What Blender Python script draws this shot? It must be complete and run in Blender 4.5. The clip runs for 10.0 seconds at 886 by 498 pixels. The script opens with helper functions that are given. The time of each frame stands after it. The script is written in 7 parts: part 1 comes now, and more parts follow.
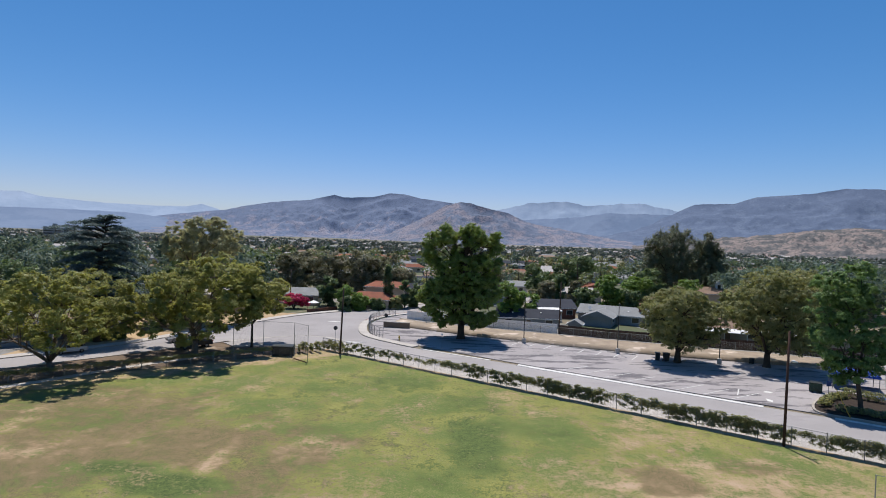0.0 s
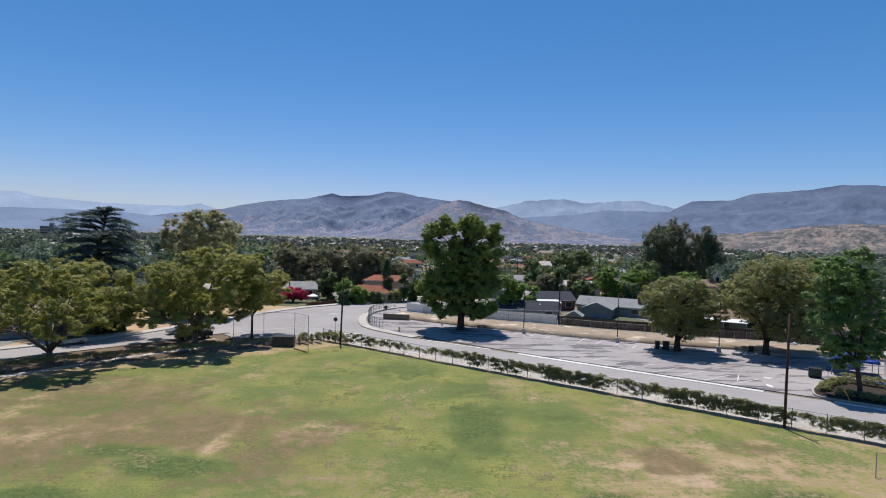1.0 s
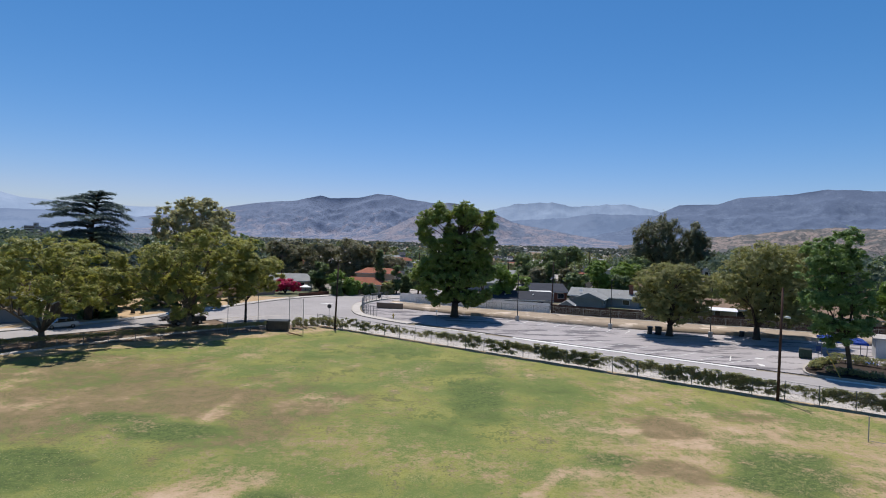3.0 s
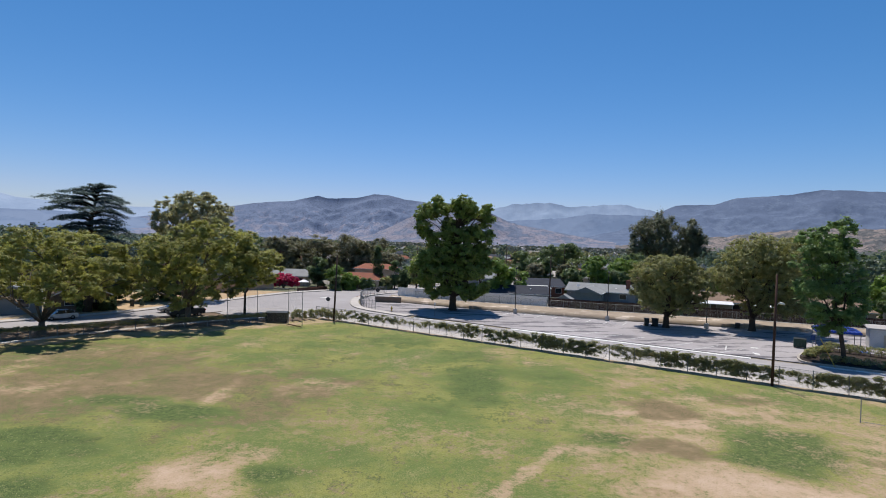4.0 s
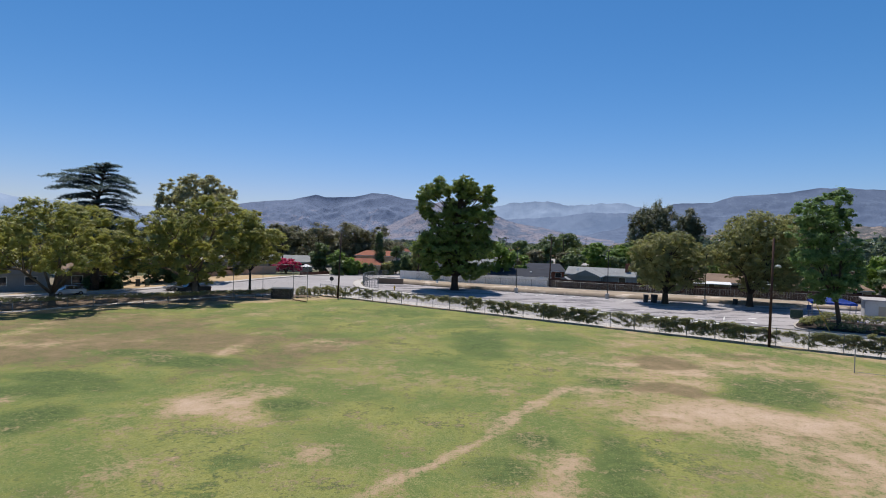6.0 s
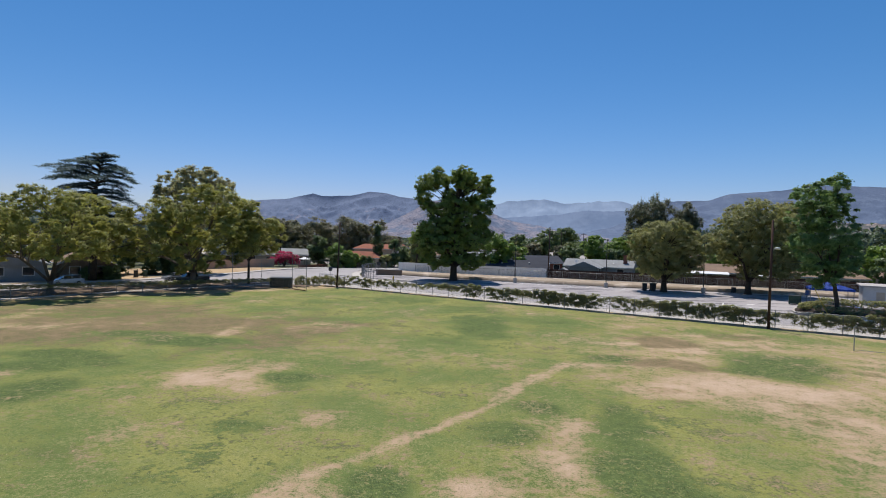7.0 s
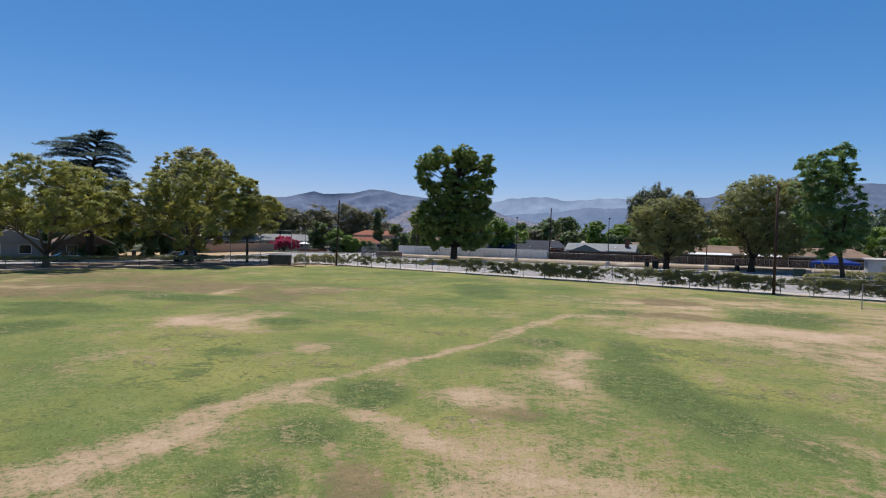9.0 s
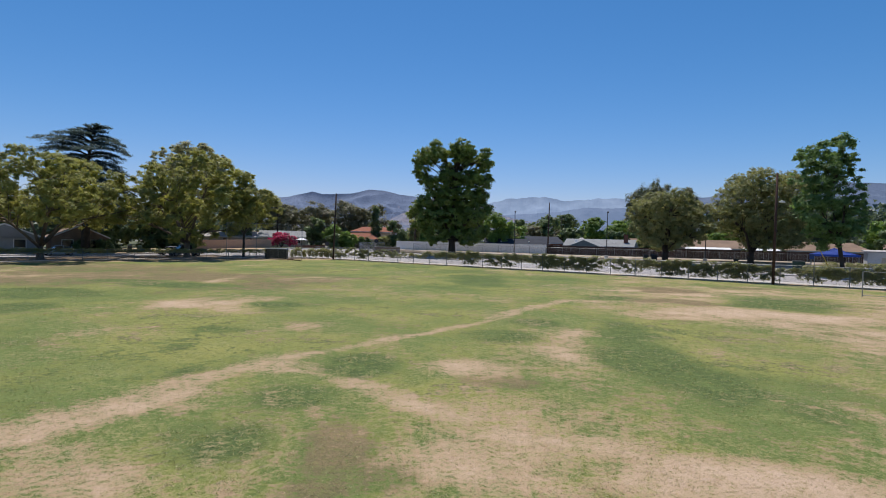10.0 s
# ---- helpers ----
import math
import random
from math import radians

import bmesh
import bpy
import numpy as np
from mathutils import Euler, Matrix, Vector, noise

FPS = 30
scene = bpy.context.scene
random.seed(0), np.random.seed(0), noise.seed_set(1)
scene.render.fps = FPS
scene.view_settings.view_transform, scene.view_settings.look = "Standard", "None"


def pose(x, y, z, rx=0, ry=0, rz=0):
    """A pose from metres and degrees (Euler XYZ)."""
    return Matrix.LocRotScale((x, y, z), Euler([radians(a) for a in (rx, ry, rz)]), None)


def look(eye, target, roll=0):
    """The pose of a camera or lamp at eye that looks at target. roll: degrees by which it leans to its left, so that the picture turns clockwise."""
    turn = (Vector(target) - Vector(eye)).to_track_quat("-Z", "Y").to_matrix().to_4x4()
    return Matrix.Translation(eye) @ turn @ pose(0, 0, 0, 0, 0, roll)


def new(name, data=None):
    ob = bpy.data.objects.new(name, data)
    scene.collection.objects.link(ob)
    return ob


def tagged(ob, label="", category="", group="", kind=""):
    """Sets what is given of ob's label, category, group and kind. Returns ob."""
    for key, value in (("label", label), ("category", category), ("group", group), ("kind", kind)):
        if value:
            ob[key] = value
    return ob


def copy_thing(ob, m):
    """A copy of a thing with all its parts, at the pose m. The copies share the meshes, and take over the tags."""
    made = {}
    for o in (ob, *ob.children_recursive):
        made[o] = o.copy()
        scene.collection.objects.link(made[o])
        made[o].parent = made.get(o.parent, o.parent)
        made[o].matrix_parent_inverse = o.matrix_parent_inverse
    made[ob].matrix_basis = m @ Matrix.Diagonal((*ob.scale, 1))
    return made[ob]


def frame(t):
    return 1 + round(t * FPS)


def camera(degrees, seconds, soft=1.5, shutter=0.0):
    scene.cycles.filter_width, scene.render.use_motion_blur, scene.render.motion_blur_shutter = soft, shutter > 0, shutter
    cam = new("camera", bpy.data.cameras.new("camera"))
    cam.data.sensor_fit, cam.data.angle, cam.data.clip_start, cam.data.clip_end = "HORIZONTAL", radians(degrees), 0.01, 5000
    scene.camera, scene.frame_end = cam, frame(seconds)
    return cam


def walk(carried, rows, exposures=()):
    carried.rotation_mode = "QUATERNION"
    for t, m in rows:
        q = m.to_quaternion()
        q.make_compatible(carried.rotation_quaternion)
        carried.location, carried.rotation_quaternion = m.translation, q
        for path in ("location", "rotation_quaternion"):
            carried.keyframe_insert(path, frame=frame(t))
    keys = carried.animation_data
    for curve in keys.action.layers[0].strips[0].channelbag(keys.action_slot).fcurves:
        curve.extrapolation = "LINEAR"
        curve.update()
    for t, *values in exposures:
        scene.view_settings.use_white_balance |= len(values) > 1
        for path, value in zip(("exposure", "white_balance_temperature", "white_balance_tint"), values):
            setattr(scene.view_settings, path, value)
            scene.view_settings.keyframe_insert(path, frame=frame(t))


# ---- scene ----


cam = camera(76.3, 10.0, soft=1.0)
PATH = [
    (0, (1.126, -0.153, 19.564), (1.086, 1.846, 19.526), 1.9),
    (0.5, (0.979, -0.168, 19.105), (0.941, 1.832, 19.064), 1.8),
    (1, (0.851, -0.23, 18.187), (0.819, 1.769, 18.143), 1.6),
    (1.5, (0.649, -0.22, 17.119), (0.617, 1.779, 17.075), 1.4),
    (2, (0.349, -0.254, 16.272), (0.325, 1.746, 16.232), 1.5),
    (2.5, (0.077, -0.371, 15.752), (0.071, 1.629, 15.717), 1.7),
    (4, (-0.153, -1.203, 13.89), (-0.137, 0.797, 13.86), 1.8),
    (4.5, (-0.231, -1.649, 13.014), (-0.215, 0.351, 12.981), 1.7),
    (5, (-0.42, -2.158, 11.989), (-0.398, -0.159, 11.955), 1.7),
    (5.5, (-0.675, -2.502, 11.107), (-0.649, -0.503, 11.075), 1.8),
    (5.7, (-0.708, -2.606, 10.762), (-0.686, -0.606, 10.73), 1.7),
    (7, (-1.046, -2.633, 8.654), (-1.013, -0.633, 8.617), 1.5),
    (7.5, (-1.025, -2.467, 7.655), (-0.983, -0.468, 7.619), 1.5),
    (8, (-0.995, -2.362, 6.614), (-0.952, -0.363, 6.576), 1.5),
    (8.5, (-0.949, -2.144, 5.836), (-0.918, -0.144, 5.795), 1.4),
    (9, (-0.846, -1.808, 5.239), (-0.816, 0.191, 5.195), 1.4),
    (9.5, (-0.724, -1.61, 4.705), (-0.693, 0.389, 4.66), 1.3),
    (10, (-0.558, -1.317, 4.159), (-0.525, 0.682, 4.116), 1.3),
]
walk(cam, [(t, look(eye, target, roll)) for t, eye, target, roll in PATH])

# ---- light ----
SUN = Vector((-0.05, 0.345, 0.937)).normalized()
world = bpy.data.worlds.new("world")
scene.world = world
world.use_nodes = True
wn = world.node_tree.nodes
sky = wn.new("ShaderNodeTexSky")
sky.sky_type = "NISHITA"
sky.sun_disc = False
sky.sun_elevation = math.asin(SUN.z)
sky.sun_rotation = math.atan2(SUN.x, SUN.y)
sky.altitude = 200
sky.air_density, sky.dust_density, sky.ozone_density = 1.0, 0.35, 4.0
wn["Background"].inputs["Strength"].default_value = 0.095
hue = wn.new("ShaderNodeHueSaturation")
hue.inputs["Saturation"].default_value = 1.16
# azure overhead, paler and slightly lavender where the sky is brightest, near the horizon
bright = wn.new("ShaderNodeRGBToBW")
span = wn.new("ShaderNodeMapRange")
span.inputs["From Min"].default_value, span.inputs["From Max"].default_value = 2.3, 6.2
shade = wn.new("ShaderNodeMix")
shade.data_type = "RGBA"
shade.inputs[6].default_value = (0.54, 0.94, 1.11, 1)
shade.inputs[7].default_value = (0.88, 0.87, 1.12, 1)
tint = wn.new("ShaderNodeMix")
tint.data_type, tint.blend_type = "RGBA", "MULTIPLY"
tint.inputs[0].default_value = 1.0
world.node_tree.links.new(sky.outputs[0], hue.inputs["Color"])
world.node_tree.links.new(sky.outputs[0], bright.inputs[0])
world.node_tree.links.new(bright.outputs[0], span.inputs["Value"])
world.node_tree.links.new(span.outputs[0], shade.inputs[0])
world.node_tree.links.new(hue.outputs[0], tint.inputs[6])
world.node_tree.links.new(shade.outputs[2], tint.inputs[7])
world.node_tree.links.new(tint.outputs[2], wn["Background"].inputs[0])
lamp = bpy.data.lights.new("sun", "SUN")
lamp.energy, lamp.angle, lamp.color = 4.9, radians(0.53), (1.0, 0.935, 0.865)
sun = new("sun", lamp)
sun.matrix_world = look((0, 0, 80), Vector((0, 0, 80)) - SUN)
scene.view_settings.exposure = 0.0


# ---- materials ----
def nodes_of(name):
    m = bpy.data.materials.new(name)
    m.use_nodes = True
    n, l = m.node_tree.nodes, m.node_tree.links
    return m, n, l, n["Principled BSDF"]


def noise_node(n, l, pos, scale, detail=4.0, rough=0.55):
    t = n.new("ShaderNodeTexNoise")
    t.inputs["Scale"].default_value, t.inputs["Detail"].default_value, t.inputs["Roughness"].default_value = scale, detail, rough
    l.new(pos, t.inputs["Vector"])
    return t.outputs["Fac"]


def ramp(n, l, fac, lo, hi):
    r = n.new("ShaderNodeMapRange")
    r.inputs["From Min"].default_value, r.inputs["From Max"].default_value = lo, hi
    r.clamp = True
    l.new(fac, r.inputs["Value"])
    return r.outputs["Result"]


def mix(n, l, fac, a, b):
    m = n.new("ShaderNodeMix")
    m.data_type = "RGBA"
    if isinstance(fac, float):
        m.inputs[0].default_value = fac
    else:
        l.new(fac, m.inputs[0])
    for slot, c in ((6, a), (7, b)):
        if isinstance(c, tuple):
            m.inputs[slot].default_value = (*c, 1)
        else:
            l.new(c, m.inputs[slot])
    return m.outputs[2]


def bump(n, l, bs, height, strength, dist=0.02):
    b = n.new("ShaderNodeBump")
    b.inputs["Strength"].default_value, b.inputs["Distance"].default_value = strength, dist
    l.new(height, b.inputs["Height"])
    l.new(b.outputs[0], bs.inputs["Normal"])


def world_pos(n):
    return n.new("ShaderNodeNewGeometry").outputs["Position"]


def solid(name, c, c2=None, scale=1.2, fine=14.0, rough=0.8, metal=0.0, relief=0.15, wear=None, vary=0.0):
    """A plain surface: two tones in broad stains and fine grain, and a third tone as wear."""
    m, n, l, bs = nodes_of(name)
    pos = world_pos(n)
    c2 = c2 or tuple(v * 0.75 for v in c)
    broad, grain = noise_node(n, l, pos, scale), noise_node(n, l, pos, fine)
    col = mix(n, l, ramp(n, l, broad, 0.35, 0.68), c, c2)
    col = mix(n, l, ramp(n, l, grain, 0.55, 0.8), col, tuple(v * 0.7 for v in c2))
    if wear:
        col = mix(n, l, ramp(n, l, noise_node(n, l, pos, scale * 0.45), 0.58, 0.66), col, wear)
    if vary:
        info = n.new("ShaderNodeObjectInfo")
        hsv = n.new("ShaderNodeHueSaturation")
        l.new(ramp(n, l, info.outputs["Random"], 0.0, 1.0), hsv.inputs["Value"])
        hsv.inputs["Value"].links[0].from_node.inputs["To Min"].default_value = 1 - vary
        hsv.inputs["Value"].links[0].from_node.inputs["To Max"].default_value = 1 + vary
        l.new(col, hsv.inputs["Color"])
        col = hsv.outputs[0]
    l.new(col, bs.inputs["Base Color"])
    bs.inputs["Roughness"].default_value, bs.inputs["Metallic"].default_value = rough, metal
    if rough > 0.75:
        bs.inputs["Specular IOR Level"].default_value = 0.15
    if relief:
        bump(n, l, bs, grain, relief)
    return m


def leaf(name, dark, light, dry=None, broad=0.5, through_light=0.35):
    """Foliage: every leaf its own tone, boughs of lighter growth, light shining through."""
    m, n, l, bs = nodes_of(name)
    geo = n.new("ShaderNodeNewGeometry")
    isl = geo.outputs["Random Per Island"]
    big = noise_node(n, l, geo.outputs["Position"], broad, 2.0)
    sprays = ramp(n, l, noise_node(n, l, geo.outputs["Position"], broad * 3.0, 2.0), 0.36, 0.64)
    tone = n.new("ShaderNodeMix")
    tone.inputs[0].default_value = 0.5
    l.new(isl, tone.inputs[2])
    l.new(sprays, tone.inputs[3])
    col = mix(n, l, tone.outputs[0], dark, light)
    col = mix(n, l, ramp(n, l, big, 0.4, 0.65), col, tuple(0.5 * (a + b) * 0.8 for a, b in zip(dark, light)))
    if dry:
        col = mix(n, l, ramp(n, l, isl, 0.86, 0.9), col, dry)
    l.new(col, bs.inputs["Base Color"])
    bs.inputs["Roughness"].default_value = 0.45
    bs.inputs["Specular IOR Level"].default_value = 0.2
    tr = n.new("ShaderNodeBsdfTranslucent")
    l.new(mix(n, l, 0.35, col, (light[0] * 1.3, light[1] * 1.3, light[2] * 0.6)), tr.inputs["Color"])
    mx = n.new("ShaderNodeMixShader")
    mx.inputs[0].default_value = through_light
    l.new(bs.outputs[0], mx.inputs[1])
    l.new(tr.outputs[0], mx.inputs[2])
    l.new(mx.outputs[0], n["Material Output"].inputs["Surface"])
    return m


def field_material():
    """Mown grass: yellow-green with darker tufts; straw and bare soil where the growth attribute's red says so, lush where its green does."""
    m, n, l, bs = nodes_of("mown_grass")
    pos = world_pos(n)
    attr = n.new("ShaderNodeAttribute")
    attr.attribute_name = "growth"
    sep = n.new("ShaderNodeSeparateColor")
    l.new(attr.outputs["Color"], sep.inputs[0])
    wide, mid = noise_node(n, l, pos, 0.13, 3.0), noise_node(n, l, pos, 0.55, 5.0, 0.65)
    clumps, fine, tiny = noise_node(n, l, pos, 2.3, 5.0, 0.7), noise_node(n, l, pos, 9.0, 4.0, 0.7), noise_node(n, l, pos, 38.0, 3.0, 0.75)

    def add(base, *terms):
        out = base
        for socket, k in terms:
            a = n.new("ShaderNodeMath")
            a.operation = "MULTIPLY_ADD"
            l.new(socket, a.inputs[0])
            a.inputs[1].default_value = k
            l.new(out, a.inputs[2])
            c = n.new("ShaderNodeMath")
            c.operation = "ADD"
            l.new(a.outputs[0], c.inputs[0])
            c.inputs[1].default_value = -0.5 * k
            out = c.outputs[0]
        return out

    green = mix(n, l, ramp(n, l, add(wide, (mid, 0.8), (clumps, 0.3)), 0.42, 0.58), (0.128, 0.168, 0.051), (0.25, 0.248, 0.074))
    green = mix(n, l, ramp(n, l, add(mid, (clumps, 0.9), (wide, 0.5)), 0.52, 0.7), green, (0.102, 0.136, 0.041))
    green = mix(n, l, ramp(n, l, add(clumps, (fine, 0.9), (mid, 0.8)), 0.6, 0.82), green, (0.082, 0.1, 0.042))
    green = mix(n, l, ramp(n, l, add(fine, (tiny, 1.0), (mid, -0.9)), 0.56, 0.86), green, (0.29, 0.25, 0.11))
    tufts = noise_node(n, l, pos, 4.6, 3.0, 0.6)
    green = mix(n, l, ramp(n, l, add(tufts, (mid, 0.8), (wide, 0.5)), 0.58, 0.72), green, (0.088, 0.105, 0.045))
    straw = mix(n, l, ramp(n, l, add(fine, (tiny, 1.0), (clumps, 0.8)), 0.4, 0.68), (0.465, 0.345, 0.226), (0.29, 0.2, 0.116))
    soil = mix(n, l, ramp(n, l, add(clumps, (fine, 0.8)), 0.42, 0.64), (0.54, 0.405, 0.3), (0.41, 0.3, 0.212))
    lush = mix(n, l, ramp(n, l, add(fine, (tiny, 0.9), (clumps, 1.0)), 0.38, 0.66), (0.068, 0.098, 0.036), (0.126, 0.162, 0.05))
    thatch = mix(n, l, ramp(n, l, add(fine, (tiny, 1.3), (clumps, 0.8)), 0.4, 0.58), (0.29, 0.2, 0.118), (0.096, 0.096, 0.044))
    col = mix(n, l, ramp(n, l, add(sep.outputs["Green"], (mid, 1.4), (clumps, 1.6), (fine, 1.3), (tiny, 0.4)), 0.34, 0.66), green, lush)
    col = mix(n, l, ramp(n, l, add(sep.outputs["Blue"], (mid, 1.0), (clumps, 1.6), (fine, 1.5), (tiny, 0.8)), 0.42, 0.8), col, thatch)
    dry = add(sep.outputs["Red"], (mid, 1.25), (clumps, 1.5), (fine, 1.4), (tiny, 0.9))
    col = mix(n, l, ramp(n, l, dry, 0.36, 0.82), col, straw)
    col = mix(n, l, ramp(n, l, dry, 0.84, 1.2), col, soil)
    col = mix(n, l, ramp(n, l, add(tiny, (fine, 0.5)), 0.6, 0.85), col, (0.1, 0.095, 0.05))
    # blades and stems: fine light and dark grain over everything
    grain = n.new("ShaderNodeMath")
    grain.operation = "MULTIPLY_ADD"
    l.new(add(tiny, (fine, 0.8), (clumps, 0.5)), grain.inputs[0])
    grain.inputs[1].default_value, grain.inputs[2].default_value = 1.1, 0.46
    toned = n.new("ShaderNodeVectorMath")
    toned.operation = "SCALE"
    l.new(col, toned.inputs[0])
    l.new(grain.outputs[0], toned.inputs["Scale"])
    l.new(toned.outputs[0], bs.inputs["Base Color"])
    bs.inputs["Roughness"].default_value = 0.95
    bs.inputs["Specular IOR Level"].default_value = 0.104
    bump(n, l, bs, add(tiny, (fine, 1.5)), 0.5, 0.05)
    return m


def asphalt_material(name, base, patch, patch_lo, crack=0.5):
    m, n, l, bs = nodes_of(name)
    pos = world_pos(n)
    stretch = n.new("ShaderNodeMapping")
    stretch.inputs["Rotation"].default_value = (0, 0, radians(35))
    stretch.inputs["Scale"].default_value = (0.35, 1.3, 1)
    l.new(pos, stretch.inputs[0])
    band = noise_node(n, l, stretch.outputs[0], 0.42, 5.0, 0.65)
    grain, wide = noise_node(n, l, pos, 30.0), noise_node(n, l, pos, 0.09, 4.0)
    col = mix(n, l, ramp(n, l, wide, 0.35, 0.65), base, tuple(v * 0.84 for v in base))
    col = mix(n, l, ramp(n, l, band, patch_lo, patch_lo + 0.05), col, patch)
    v = n.new("ShaderNodeTexVoronoi")
    v.feature = "DISTANCE_TO_EDGE"
    v.inputs["Scale"].default_value = 0.22
    l.new(pos, v.inputs["Vector"])
    line = ramp(n, l, v.outputs["Distance"], 0.006, 0.0)
    cut = n.new("ShaderNodeMath")
    cut.operation = "MULTIPLY"
    l.new(line, cut.inputs[0])
    cut.inputs[1].default_value = crack
    col = mix(n, l, cut.outputs[0], col, (0.045, 0.045, 0.05))
    col = mix(n, l, ramp(n, l, grain, 0.5, 0.8), col, tuple(c * 0.75 for c in base))
    l.new(col, bs.inputs["Base Color"])
    bs.inputs["Roughness"].default_value = 0.95
    bs.inputs["Specular IOR Level"].default_value = 0.12
    bump(n, l, bs, grain, 0.3, 0.01)
    return m


def hill_material(name, soil, brush, amount, scale, dots=1.0, climb=0.0, aspect=0.1, ravines=0.3):
    """Dry slopes with chaparral, thicker towards the tops (climb) and in the folds."""
    m, n, l, bs = nodes_of(name)
    pos = world_pos(n)
    a, b = noise_node(n, l, pos, scale, 8.0, 0.7), noise_node(n, l, pos, scale * 8, 6.0, 0.75)
    sep = n.new("ShaderNodeSeparateXYZ")
    l.new(pos, sep.inputs[0])
    up = n.new("ShaderNodeMath")
    up.operation = "MULTIPLY_ADD"
    l.new(ramp(n, l, sep.outputs["Z"], 40.0, 260.0), up.inputs[0])
    up.inputs[1].default_value = climb
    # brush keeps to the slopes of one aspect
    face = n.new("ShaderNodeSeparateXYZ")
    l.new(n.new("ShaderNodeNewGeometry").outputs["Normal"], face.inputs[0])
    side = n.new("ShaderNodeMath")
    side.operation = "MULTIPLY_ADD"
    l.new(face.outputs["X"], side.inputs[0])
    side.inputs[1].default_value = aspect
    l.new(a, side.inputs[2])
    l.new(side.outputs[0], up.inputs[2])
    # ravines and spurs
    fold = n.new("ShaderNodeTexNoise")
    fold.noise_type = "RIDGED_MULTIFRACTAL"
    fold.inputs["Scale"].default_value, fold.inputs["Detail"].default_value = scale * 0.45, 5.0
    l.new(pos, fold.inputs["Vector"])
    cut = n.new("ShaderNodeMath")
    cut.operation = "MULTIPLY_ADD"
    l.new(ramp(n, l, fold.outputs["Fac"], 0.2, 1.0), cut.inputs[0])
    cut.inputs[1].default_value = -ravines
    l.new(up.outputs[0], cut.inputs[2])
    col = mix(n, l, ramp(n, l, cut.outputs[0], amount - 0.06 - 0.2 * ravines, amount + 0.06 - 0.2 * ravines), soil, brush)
    k = n.new("ShaderNodeMath")
    k.operation = "MULTIPLY"
    l.new(ramp(n, l, b, 0.51, 0.58), k.inputs[0])
    k.inputs[1].default_value = dots
    col = mix(n, l, k.outputs[0], col, tuple(v * 0.62 for v in brush))
    l.new(col, bs.inputs["Base Color"])
    bs.inputs["Roughness"].default_value = 1.0
    bs.inputs["Specular IOR Level"].default_value = 0.0
    return m


def valley_material():
    m, n, l, bs = nodes_of("valley_ground")
    pos = world_pos(n)
    v = n.new("ShaderNodeTexVoronoi")
    v.inputs["Scale"].default_value = 0.045
    l.new(pos, v.inputs["Vector"])
    hue = n.new("ShaderNodeSeparateColor")
    l.new(v.outputs["Color"], hue.inputs[0])
    grain = noise_node(n, l, pos, 0.6, 6.0, 0.7)
    col = mix(n, l, ramp(n, l, hue.outputs["Red"], 0.45, 0.5), (0.2088, 0.174, 0.1218), (0.0783, 0.0957, 0.0435))
    col = mix(n, l, ramp(n, l, hue.outputs["Green"], 0.82, 0.84), col, (0.2262, 0.2175, 0.2088))
    col = mix(n, l, ramp(n, l, grain, 0.45, 0.7), col, (0.1218, 0.1087, 0.0696))
    l.new(col, bs.inputs["Base Color"])
    bs.inputs["Roughness"].default_value = 0.95
    return m


def glass_material(name, tint, rough=0.08):
    m, n, l, bs = nodes_of(name)
    bs.inputs["Base Color"].default_value = (*tint, 1)
    bs.inputs["Roughness"].default_value = rough
    bs.inputs["Specular IOR Level"].default_value = 0.8
    return m


